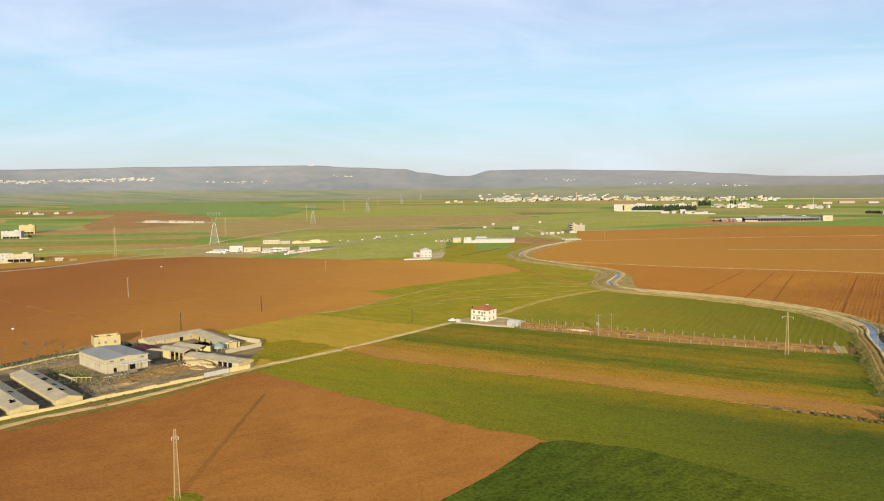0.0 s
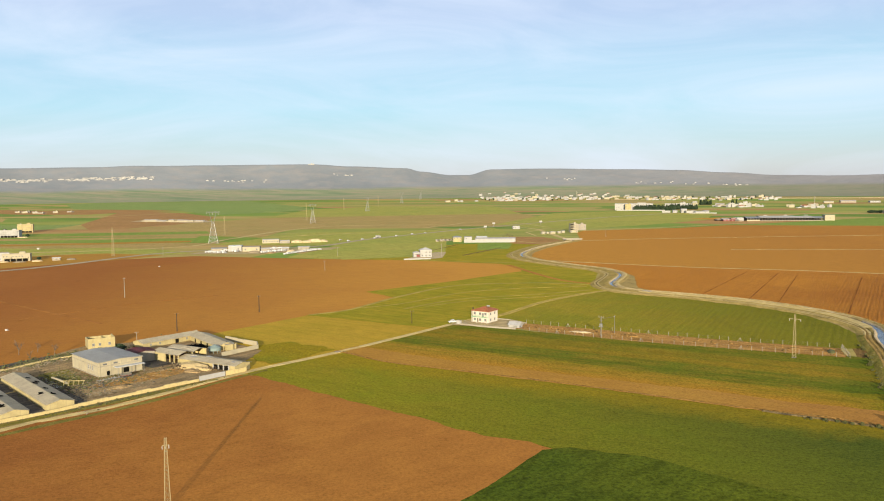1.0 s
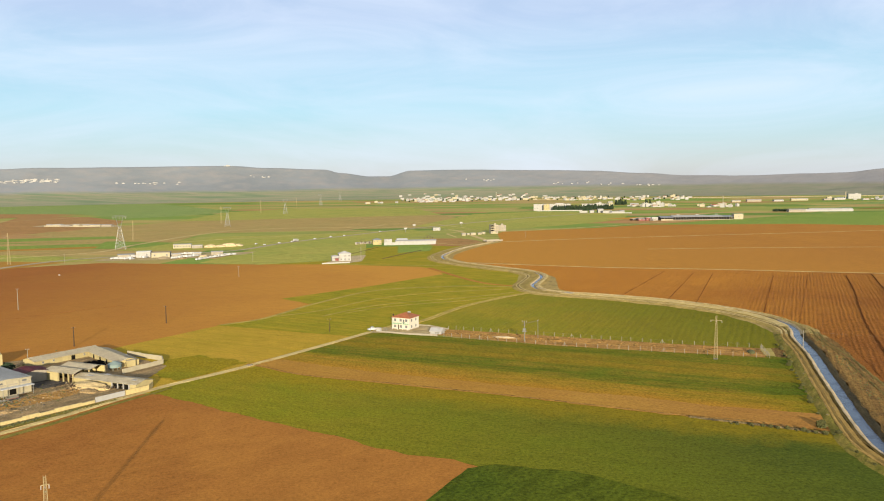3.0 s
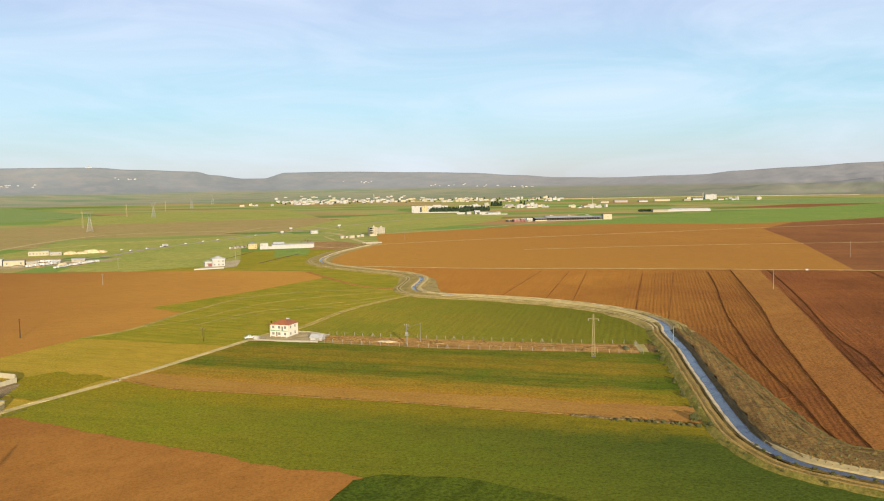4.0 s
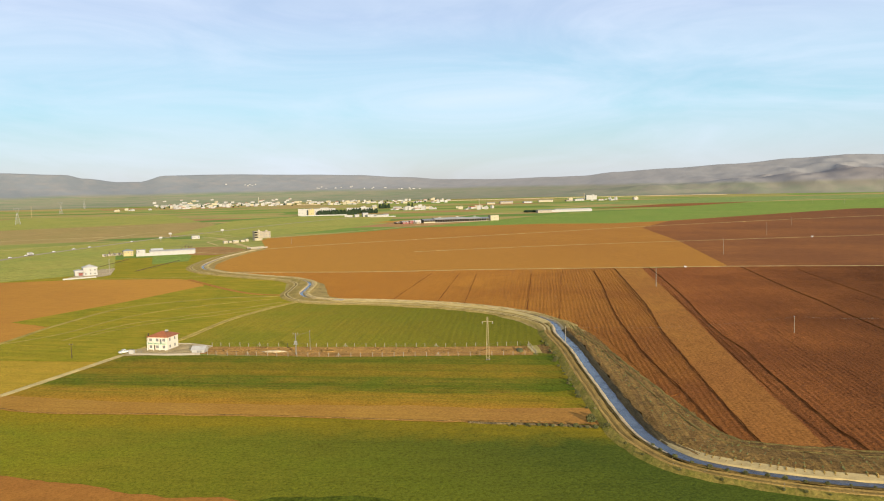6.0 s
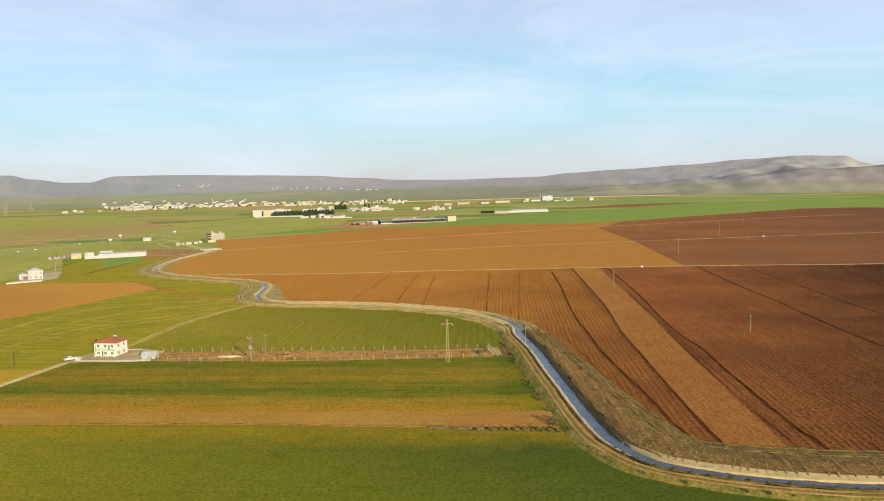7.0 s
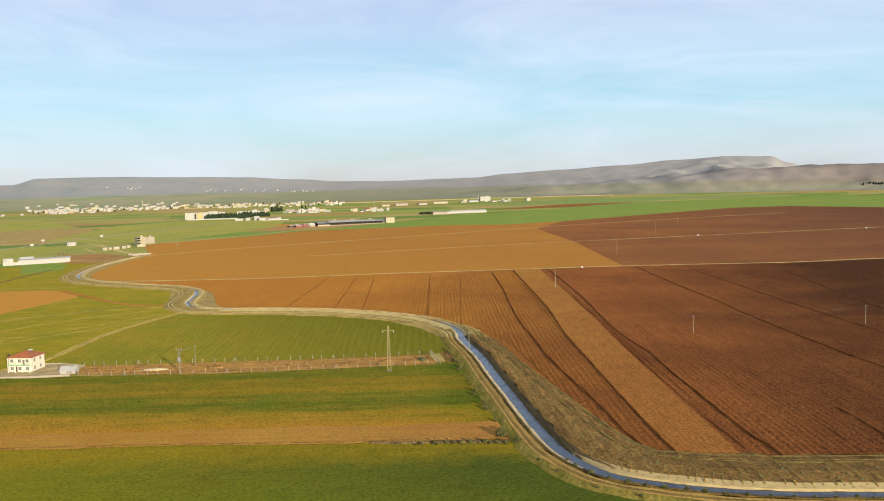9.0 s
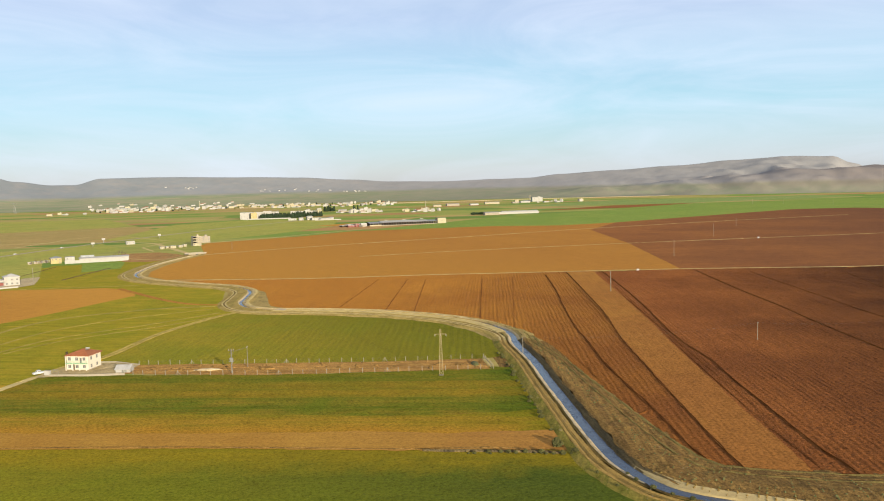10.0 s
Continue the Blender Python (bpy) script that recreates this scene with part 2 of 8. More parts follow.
GREEN_BAND = field_material("band_crop", (0.350, 0.208, 0.024), (0.300, 0.186, 0.019), (0.210, 0.172, 0.013), -31, 1.6, 0.05, 0.65, 0.14, 22, 1.0, 1.8, drift=("X", 80, 170, (0.230, 0.165, 0.012)), rough=0.35, crumb=0.75, bands=(("V", 168, 5, 8, (0.390, 0.200, 0.023), 0.9), ("V", 193, 1, 5, (0.170, 0.170, 0.009), 0.7), ("U", 60, 5, 14, (0.150, 0.150, 0.008), 0.6)))
ROW_CROP = field_material("sown_rows", (0.236, 0.216, 0.019), (0.320, 0.240, 0.024), (0.180, 0.184, 0.016), 62, 3.2, 0.11, 0.35, 0.16, 38, 1.0, 1.6, drift=("X", 80, 195, (0.130, 0.132, 0.010)), rough=0.2, crumb=0.6)
GREEN_FAR = field_material("far_crop", (0.195, 0.285, 0.050), (0.250, 0.305, 0.058), (0.160, 0.230, 0.045), -20, 4.0, 0.04, 0.6, 0.10, 110, 2.0, 8.0)
# light crop, slightly desaturated: some distance haze is put into the colour
LIGHT_CROP = field_material("light_far_crop", (0.315, 0.325, 0.068), (0.400, 0.350, 0.080), (0.250, 0.285, 0.058), -20, 4.0, 0.04, 0.6, 0.10, 110, 2.0, 8.0)
EARTH_PLOT = field_material("earth_plot", (0.490, 0.280, 0.080), (0.390, 0.210, 0.060), (0.240, 0.130, 0.042), -28, 2.6, 0.08, 0.8, 0.4, 7, 0.8, 2.0)
TRACK = field_material("track_dirt", (0.550, 0.435, 0.195), (0.490, 0.375, 0.155), (0.420, 0.320, 0.125), 20, 1.2, 0.02, 0.4, 0.06, 14, 0.6, crumb=0.4)
TRACK_BROWN = field_material("brown_track", (0.520, 0.390, 0.105), (0.430, 0.310, 0.085), (0.330, 0.240, 0.060), 70, 1.4, 0.05, 0.6, 0.10, 9, 0.7)
TRACK_CANAL = field_material("canal_track", (0.400, 0.262, 0.078), (0.330, 0.212, 0.062), (0.250, 0.168, 0.048), 70, 1.4, 0.05, 0.6, 0.14, 8, 0.7)
STRAW = field_material("straw_track", (0.400, 0.305, 0.080), (0.345, 0.268, 0.066), (0.285, 0.232, 0.048), 20, 1.4, 0.04, 0.7, 0.10, 9, 0.7)
UPPER_BANK = field_material("upper_bank", (0.360, 0.262, 0.096), (0.290, 0.212, 0.076), (0.410, 0.310, 0.110), 70, 1.5, 0.08, 0.6, 0.25, 10, 0.8)
PALE_BANK = field_material("pale_bank", (0.400, 0.290, 0.090), (0.320, 0.230, 0.070), (0.250, 0.200, 0.055), 70, 1.5, 0.08, 0.6, 0.2, 10, 0.8)
YARD_PALE = field_material("house_yard", (0.480, 0.375, 0.200), (0.400, 0.310, 0.155), (0.320, 0.250, 0.120), 20, 2.0, 0.03, 0.5, 0.10, 7, 0.7)
STRAW_DRY = field_material("dry_straw_grass", (0.235, 0.180, 0.058), (0.175, 0.132, 0.042), (0.130, 0.100, 0.034), 62, 1.4, 0.05, 0.9, 0.25, 6, 0.6)
SOIL_TRACK = field_material("wheel_marked_soil", (0.400, 0.175, 0.045), (0.340, 0.145, 0.035), (0.300, 0.120, 0.026), 8, 1.8, 0.05, 0.7, 0.12, 12, 1.0)
VERGE = field_material("dry_verge", (0.250, 0.162, 0.050), (0.185, 0.125, 0.040), (0.130, 0.105, 0.032), 70, 1.7, 0.10, 0.6, 0.25, 12, 0.8)
SPOIL = field_material("spoil_bank", (0.205, 0.120, 0.040), (0.140, 0.084, 0.030), (0.265, 0.165, 0.052), 62, 2.4, 0.12, 0.9, 0.5, 9, 0.9, 1.1, crumb=1.0)
# weedy bank soil, darkened to carry the shade of the canal's steep side
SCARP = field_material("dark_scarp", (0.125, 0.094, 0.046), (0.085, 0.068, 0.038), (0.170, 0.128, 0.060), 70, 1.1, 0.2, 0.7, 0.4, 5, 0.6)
YARD = field_material("yard_earth", (0.370, 0.258, 0.128), (0.275, 0.195, 0.098), (0.175, 0.138, 0.076), 50, 3.0, 0.10, 0.8, 0.35, 9, 0.6, 3.0, rough=0.8, crumb=0.8)
ASPHALT = field_material("asphalt", (0.400, 0.340, 0.230), (0.360, 0.300, 0.200), (0.320, 0.270, 0.180), 40, 3.0, 0.01, 0.3, 0.02, 30, 0.5)
PALE = field_material("pale_ground", (0.520, 0.420, 0.260), (0.450, 0.350, 0.200), (0.380, 0.300, 0.170), 10, 3.0, 0.05, 0.4, 0.10, 18, 1.0)

PLASTER = plain_material("cream_plaster", (0.370, 0.330, 0.225), (0.290, 0.260, 0.180), 1, 0.85, 0.01, 0, (0.246, 0.215, 0.152))
HOUSEWHITE = plain_material("fresh_white_plaster", (0.560, 0.520, 0.430), (0.500, 0.460, 0.380), 1, 0.85, 0.01)
WHITE = plain_material("white_plaster", (0.345, 0.340, 0.318), (0.285, 0.280, 0.260), 1, 0.8, 0.01, 0, (0.300, 0.285, 0.255))
CREAM = plain_material("pale_yellow_plaster", (0.400, 0.335, 0.165), (0.310, 0.258, 0.125), 1, 0.85, 0.01, 0, (0.224, 0.192, 0.114))
STONE = plain_material("stone_wall", (0.520, 0.420, 0.190), (0.400, 0.320, 0.150), 2.5, 0.9, 0.06, 0, (0.178, 0.152, 0.095))
CONCRETE = plain_material("concrete", (0.300, 0.265, 0.205), (0.240, 0.215, 0.165), 1.5, 0.85, 0.02, 0, (0.176, 0.161, 0.132))
SHEET = plain_material("grey_sheet_roof", (0.520, 0.525, 0.500), (0.440, 0.445, 0.425), 0.8, 0.5, 0.01, 0.0, (0.300, 0.280, 0.240))
GREYROOF = plain_material("weathered_grey_roof", (0.360, 0.355, 0.340), (0.290, 0.285, 0.270), 0.6, 0.7, 0.01, 0, (0.24, 0.22, 0.19))
ETERNIT = plain_material("old_cement_sheet", (0.700, 0.630, 0.460), (0.580, 0.515, 0.370), 0.9, 0.85, 0.03, 0, (0.36, 0.31, 0.22))
TILE = plain_material("red_roof_tile", (0.300, 0.112, 0.050), (0.235, 0.085, 0.040), 2.0, 0.8, 0.04, 0, (0.150, 0.060, 0.035))
BLUEGREY = plain_material("blue_grey_sheet", (0.210, 0.225, 0.240), (0.165, 0.180, 0.195), 1, 0.6, 0.01)
PALEROOF = plain_material("pale_grey_roof", (0.420, 0.410, 0.385), (0.350, 0.340, 0.315), 1, 0.7, 0.02)
MAROON = plain_material("maroon_sheet", (0.19, 0.045, 0.050), (0.14, 0.035, 0.040), 1, 0.6, 0.02)
GLASS_DARK = plain_material("window_glass", (0.10, 0.105, 0.11), (0.13, 0.13, 0.13), 1, 0.15, 0.0)
# near-black: interior shade put into the colour of doorways, holes and openings
VOID = plain_material("dark_interior", (0.012, 0.011, 0.010), (0.008, 0.008, 0.007), 1, 0.95, 0.01, 0, None, 0.0)
STEEL = plain_material("galvanised_steel", (0.300, 0.300, 0.270), (0.250, 0.250, 0.230), 2, 0.5, 0.005, 0.5)
POLE_GREY = plain_material("grey_weathered_pole", (0.150, 0.140, 0.115), (0.115, 0.108, 0.090), 2, 0.85, 0.01)
STEEL_PALE = plain_material("weathered_lattice_steel", (0.330, 0.268, 0.145), (0.270, 0.218, 0.115), 2, 0.6, 0.005, 0.2)
WOOD_POLE = plain_material("dark_wooden_pole", (0.065, 0.042, 0.024), (0.045, 0.030, 0.018), 3, 0.9, 0.02)
POST = plain_material("concrete_post", (0.225, 0.205, 0.160), (0.190, 0.170, 0.130), 2, 0.85, 0.01)
PORCELAIN = plain_material("insulator", (0.385, 0.364, 0.322), (0.315, 0.294, 0.266), 3, 0.3, 0.0)
PAINT_WHITE = plain_material("white_car_paint", (0.492, 0.492, 0.480), (0.468, 0.468, 0.456), 1, 0.25, 0.0)
RUBBER = plain_material("tyre_rubber", (0.03, 0.03, 0.03), (0.04, 0.04, 0.04), 4, 0.9, 0.01)
BLUE = plain_material("blue_tarpaulin", (0.050, 0.085, 0.200), (0.040, 0.070, 0.160), 2, 0.6, 0.05)
TURQUOISE = plain_material("faded_turquoise_metal", (0.190, 0.245, 0.230), (0.150, 0.205, 0.195), 2, 0.6, 0.02, 0.0, (0.130, 0.150, 0.140))
GREENPAINT = plain_material("pale_green_trim", (0.230, 0.400, 0.250), (0.200, 0.350, 0.225), 2, 0.7, 0.01)
REDPAINT = plain_material("faded_red_paint", (0.190, 0.055, 0.045), (0.150, 0.045, 0.040), 2, 0.6, 0.01)
RUBBLE = plain_material("broken_stone", (0.250, 0.205, 0.135), (0.165, 0.135, 0.090), 3, 0.9, 0.05)
SAND = plain_material("pale_sand_bank", (0.440, 0.345, 0.160), (0.340, 0.262, 0.120), 1.4, 0.95, 0.15, 0, (0.26, 0.20, 0.10))
# for dark litter and scrap, and for yard shade painted as dark ground
SHADE_LITTER = field_material("shade_litter", (0.085, 0.080, 0.072), (0.045, 0.046, 0.048), (0.200, 0.165, 0.110), 43, 2.0, 0.1, 0.6, 0.4, 4, 0.6, 1.0)
EARTH_FAR = field_material("far_bare_earth", (0.410, 0.222, 0.084), (0.345, 0.190, 0.070), (0.270, 0.180, 0.062), -18, 4.0, 0.04, 0.7, 0.10, 70, 2.0, 14.0)
# far green crop with distance haze put into its bluish base colour
HAZED_CROP = field_material("hazed_crop", (0.215, 0.300, 0.080), (0.270, 0.315, 0.095), (0.180, 0.245, 0.072), -16, 4.0, 0.04, 0.7, 0.10, 90, 2.0, 16.0)
LEAF_DARK = plain_material("cypress_leaf", (0.022, 0.042, 0.022), (0.034, 0.058, 0.028), 3, 0.8, 0.02)
LEAF_DRY = plain_material("dry_shrub_leaf", (0.105, 0.100, 0.035), (0.075, 0.085, 0.028), 3, 0.85, 0.02)
BARK = plain_material("bark", (0.15, 0.105, 0.07), (0.10, 0.075, 0.05), 4, 0.95, 0.03)


def water_material():
    m, t, bsdf = material("canal_water", 0.08)
    bsdf.inputs["Specular IOR Level"].default_value = 0.5
    bsdf.inputs["IOR"].default_value = 1.33
    at = t.nodes.new("ShaderNodeTexCoord").outputs["Object"]
    blues = noise_at(t, at, 1 / 7, 4, 0.6)
    # some blue of the mirrored sky is put into the base colour
    t.links.new(blend(t, ramp(t, blues, [(0.38, (0, 0, 0)), (0.62, (1, 1, 1))]), (0.026, 0.044, 0.080), (0.044, 0.064, 0.096)), bsdf.inputs["Base Color"])
    ruffled = ramp(t, noise_at(t, at, 1 / 5, 3, 0.6), [(0.42, (0.05, 0.05, 0.05)), (0.6, (0.30, 0.30, 0.30))])
    t.links.new(ruffled, bsdf.inputs["Roughness"])
    ripple = noise_at(t, at, 1.1, 5, 0.65)
    bp = N(t, "ShaderNodeBump", Strength=0.5, Distance=0.18)
    t.links.new(ripple, bp.inputs["Height"])
    t.links.new(bp.outputs["Normal"], bsdf.inputs["Normal"])
    return m


WATER = water_material()


def patchwork_material():
    """The far plain: strips of winter crop, stubble and bare earth."""
    m, t, bsdf = material("plain_of_fields", 0.95)
    bsdf.inputs["Specular IOR Level"].default_value = 0.05
    at = t.nodes.new("ShaderNodeTexCoord").outputs["Object"]
    wob = noise_at(t, at, 1 / 500, 3)
    cells = N(t, "ShaderNodeTexVoronoi", Scale=1.0, Randomness=0.9)
    t.links.new(turned(t, at, -14, (1 / 330, 1 / 120, 0)), cells.inputs["Vector"])
    sep = t.nodes.new("ShaderNodeSeparateColor")
    t.links.new(cells.outputs["Color"], sep.inputs["Color"])
    col = ramp(t, sep.outputs["Red"], [(0.0, (0.345, 0.333, 0.086)), (0.18, (0.218, 0.305, 0.057)), (0.36, (0.425, 0.333, 0.109)),
                                       (0.50, (0.172, 0.259, 0.048)), (0.64, (0.460, 0.322, 0.121)), (0.78, (0.310, 0.328, 0.075)), (0.92, (0.448, 0.247, 0.098))])
    col.node.color_ramp.interpolation = "CONSTANT"
    big = noise_at(t, at, 1 / 130, 5, 0.6)
    strips = noise_at(t, turned(t, at, -14, (1 / 400, 1 / 22, 0)), 1.0, 3)
    fine = noise_at(t, at, 1 / 4.0, 4, 0.65)
    col = blend(t, 0.5, col, ramp(t, big, [(0.3, (0.76, 0.78, 0.76)), (0.7, (1.22, 1.17, 1.12))]), "MULTIPLY")
    col = blend(t, 0.45, col, ramp(t, strips, [(0.35, (0.60, 0.70, 0.6)), (0.65, (1.1, 1.08, 1.0))]), "MULTIPLY")
    col = blend(t, 0.4, col, ramp(t, fine, [(0.3, (0.55, 0.55, 0.55)), (0.7, (1.1, 1.1, 1.1))]), "MULTIPLY")
    bp = N(t, "ShaderNodeBump", Strength=0.5, Distance=0.4)
    t.links.new(fine, bp.inputs["Height"])
    t.links.new(bp.outputs["Normal"], bsdf.inputs["Normal"])
    t.links.new(col, bsdf.inputs["Base Color"])
    return m


PLAIN = patchwork_material()


def hill_material():
    m, t, bsdf = material("hazed_bare_hills", 0.95)
    bsdf.inputs["Specular IOR Level"].default_value = 0.05
    at = t.nodes.new("ShaderNodeTexCoord").outputs["Object"]
    a = noise_at(t, at, 1 / 420, 6, 0.6, 0.4)
    b = noise_at(t, at, 1 / 90, 5, 0.6)
    # blue-grey rock: distance haze is put into the base colours
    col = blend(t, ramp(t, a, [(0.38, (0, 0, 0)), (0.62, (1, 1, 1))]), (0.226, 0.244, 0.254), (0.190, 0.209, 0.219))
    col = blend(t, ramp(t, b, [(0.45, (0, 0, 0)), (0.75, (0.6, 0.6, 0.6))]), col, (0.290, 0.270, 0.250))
    xyz = t.nodes.new("ShaderNodeSeparateXYZ")
    t.links.new(at, xyz.inputs["Vector"])
    foot = ramp(t, calc(t, "ADD", calc(t, "MULTIPLY", xyz.outputs["Z"], 0.0075), calc(t, "MULTIPLY", a, 0.2)), [(0.42, (1, 1, 1)), (0.53, (0, 0, 0))])
    strips = noise_at(t, turned(t, at, -3, (1 / 520, 1 / 70, 0)), 1.0, 5, 0.66)
    sown = ramp(t, strips, [(0.36, (0.155, 0.205, 0.118)), (0.45, (0.215, 0.240, 0.138)), (0.52, (0.275, 0.250, 0.165)), (0.58, (0.170, 0.216, 0.122)), (0.66, (0.245, 0.238, 0.150))])
    # eastern range: haze and faint shadow patches put into the colour
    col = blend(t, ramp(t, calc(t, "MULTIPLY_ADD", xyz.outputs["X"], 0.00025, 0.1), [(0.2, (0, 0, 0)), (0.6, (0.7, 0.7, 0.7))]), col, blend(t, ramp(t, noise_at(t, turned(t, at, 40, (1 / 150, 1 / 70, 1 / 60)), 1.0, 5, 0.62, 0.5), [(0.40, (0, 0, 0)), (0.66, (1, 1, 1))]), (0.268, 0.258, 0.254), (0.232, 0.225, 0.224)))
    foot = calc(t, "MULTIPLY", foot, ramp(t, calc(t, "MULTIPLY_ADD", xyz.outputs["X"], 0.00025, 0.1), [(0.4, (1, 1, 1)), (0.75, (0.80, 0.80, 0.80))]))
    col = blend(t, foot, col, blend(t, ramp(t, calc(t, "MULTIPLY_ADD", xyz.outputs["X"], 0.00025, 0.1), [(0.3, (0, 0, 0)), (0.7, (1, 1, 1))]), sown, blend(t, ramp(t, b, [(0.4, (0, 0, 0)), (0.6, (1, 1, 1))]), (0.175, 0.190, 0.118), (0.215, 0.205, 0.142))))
    reach = N(t, "ShaderNodeVectorMath")
    reach.operation = "LENGTH"
    t.links.new(at, reach.inputs[0])
    near_range = calc(t, "MULTIPLY", ramp(t, calc(t, "MULTIPLY_ADD", reach.outputs["Value"], -0.0025, 11.0), [(0.35, (0, 0, 0)), (0.75, (1, 1, 1))]), ramp(t, calc(t, "MULTIPLY_ADD", xyz.outputs["X"], 0.0008, -1.9), [(0.2, (0, 0, 0)), (0.8, (0.75, 0.75, 0.75))]))
    near_range = calc(t, "MULTIPLY", near_range, ramp(t, calc(t, "MULTIPLY_ADD", xyz.outputs["Z"], 0.02, -0.2), [(0.1, (0, 0, 0)), (0.6, (1, 1, 1))]))
    col = blend(t, near_range, col, blend(t, ramp(t, b, [(0.4, (0, 0, 0)), (0.6, (1, 1, 1))]), (0.190, 0.150, 0.128), (0.150, 0.124, 0.112)))
    ridges = noise_at(t, turned(t, at, 35, (1 / 45, 1 / 22, 1 / 30)), 1.0, 3, 0.5)
    bp = N(t, "ShaderNodeBump", Strength=0.6, Distance=7.0)
    t.links.new(calc(t, "ADD", calc(t, "MULTIPLY", b, 0.6), calc(t, "MULTIPLY", ridges, 0.10)), bp.inputs["Height"])
    t.links.new(bp.outputs["Normal"], bsdf.inputs["Normal"])
    t.links.new(col, bsdf.inputs["Base Color"])
    return m


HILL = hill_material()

# ---- building blocks ----


def mesh_of(name, bm, *mats, smooth=False):
    me = bpy.data.meshes.new(name)
    bm.to_mesh(me)
    bm.free()
    for m in mats:
        me.materials.append(m)
    if smooth:
        for p in me.polygons:
            p.use_smooth = True
    return me


def part(name, bm, mat, parent, label="", smooth=False):
    ob = new(name, mesh_of(name, bm, mat, smooth=smooth))
    ob.parent = parent
    return tagged(ob, label)


def shared(name, me, parent, m, label=""):
    """One more object on a mesh that others use too."""
    ob = new(name, me)
    ob.parent = parent
    ob.matrix_basis = m
    return tagged(ob, label)


def setting(name, bm, mat, label, smooth=False):
    return tagged(new(name, mesh_of(name, bm, mat, smooth=smooth)), label, name.split("_")[0], kind="structure")


def thing(name, x, y, turn, label, category, group="", z=0.0):
    ob = new(name)
    ob.matrix_basis = pose(x, y, z, 0, 0, turn)
    ob.empty_display_size = 0.5
    return tagged(ob, label, category, group)


def box(bm, cx, cy, cz, sx, sy, sz, turn=0.0):
    """A box whose base centre is at (cx, cy, cz)."""
    m = pose(cx, cy, cz + sz / 2, 0, 0, turn) @ Matrix.Diagonal((sx, sy, sz, 1))
    bmesh.ops.create_cube(bm, size=1, matrix=m)
    return bm


def solid(*boxes):
    bm = bmesh.new()
    for b in boxes:
        box(bm, *b)
    return bm


def bar(bm, a, b, r, sides=4, r2=None):
    """A straight rod from a to b."""
    a, b = Vector(a), Vector(b)
    d = b - a
    m = Matrix.Translation((a + b) / 2) @ d.to_track_quat("Z", "Y").to_matrix().to_4x4()
    bmesh.ops.create_cone(bm, cap_ends=True, segments=sides, radius1=r, radius2=r if r2 is None else r2, depth=d.length, matrix=m)
    return bm


def face(bm, *pts):
    return bm.faces.new([bm.verts.new(p) for p in pts])


def spline(points, step):
    """Points every step metres or so along a smooth line through the given ones."""
    p = [Vector((*q, 0)) for q in points]
    p = [2 * p[0] - p[1]] + p + [2 * p[-1] - p[-2]]
    out = []
    for i in range(1, len(p) - 2):
        n = max(1, round((p[i + 1] - p[i]).length / step))
        for k in range(n):
            u = k / n
            a, b, c, d = p[i - 1:i + 3]
            out.append(0.5 * (2 * b + (c - a) * u + (2 * a - 5 * b + 4 * c - d) * u * u + (3 * b - a - 3 * c + d) * u ** 3))
    return out + [p[-2]]


def sweep(line, profile, wobble=0.0, seed=0):
    """A mesh along line; profile gives (offset to the right, height) at each share 0..1 of the way."""
    bm = bmesh.new()
    before = None
    for i, q in enumerate(line):
        way = (line[min(i + 1, len(line) - 1)] - line[max(i - 1, 0)]).normalized()
        right = Vector((way.y, -way.x, 0))
        row = []
        for k, (off, z) in enumerate(profile(i / (len(line) - 1))):
            j = wobble * noise.noise((q.x / 6 + 31 * k, q.y / 6 + seed, k))
            row.append(bm.verts.new(q + right * (off + j) + Vector((0, 0, z + 0.25 * j))))
        if before:
            for k in range(len(row) - 1):
                bm.faces.new((before[k], before[k + 1], row[k + 1], row[k]))
        before = row
    bm.normal_update()
    if sum(f.normal.z for f in bm.faces) < 0:
        bmesh.ops.reverse_faces(bm, faces=bm.faces[:])
    return bm


def sheet(points, z, ragged=1.2, seed=0, grow=0.0):
    """A field's sheet with uneven edges, grown outwards to slip under or over its neighbours."""
    bm = bmesh.new()
    pts = [Vector(p) for p in points]
    area = sum(a.x * b.y - b.x * a.y for a, b in zip(pts, pts[1:] + pts[:1]))
    side = 1 if area > 0 else -1
    grown = []
    for i, a in enumerate(pts):
        e, f = (a - pts[i - 1]).normalized(), (pts[(i + 1) % len(pts)] - a).normalized()
        out = side * (Vector((e.y, -e.x)) + Vector((f.y, -f.x)))
        out = out.normalized() / max(0.6, out.length / 2) if out.length > 0.05 else Vector((0, 0))
        grown.append(a + out * grow * (1 + min(max(0, a.y - 400) / 500, 4)))
    ring = []
    for i, a in enumerate(grown):
        b = grown[(i + 1) % len(grown)]
        n = max(1, min(160, round((b - a).length / 1.6)))
        for k in range(n):
            q = a.lerp(b, k / n)
            s = ragged * (0.5 * noise.noise((q.x / 14, q.y / 14, seed)) + 0.6 * noise.noise((q.x / 4, q.y / 4, seed + 5)))
            ring.append(Vector((q.x + s, q.y + s * 0.7)))
    corners, _, cells, *_ = geometry.delaunay_2d_cdt(ring, [], [list(range(len(ring)))], 1, 1e-4)
    verts = [bm.verts.new((*c, z)) for c in corners]
    for cell in cells:
        bm.faces.new([verts[k] for k in cell])
    bm.normal_update()
    flip = [f for f in bm.faces if f.normal.z < 0]
    if flip:
        bmesh.ops.reverse_faces(bm, faces=flip)
    return bm


# ---- the plain and the hills ----
CENTRE = Vector((5, -95, 0))
REACH = 4880.0

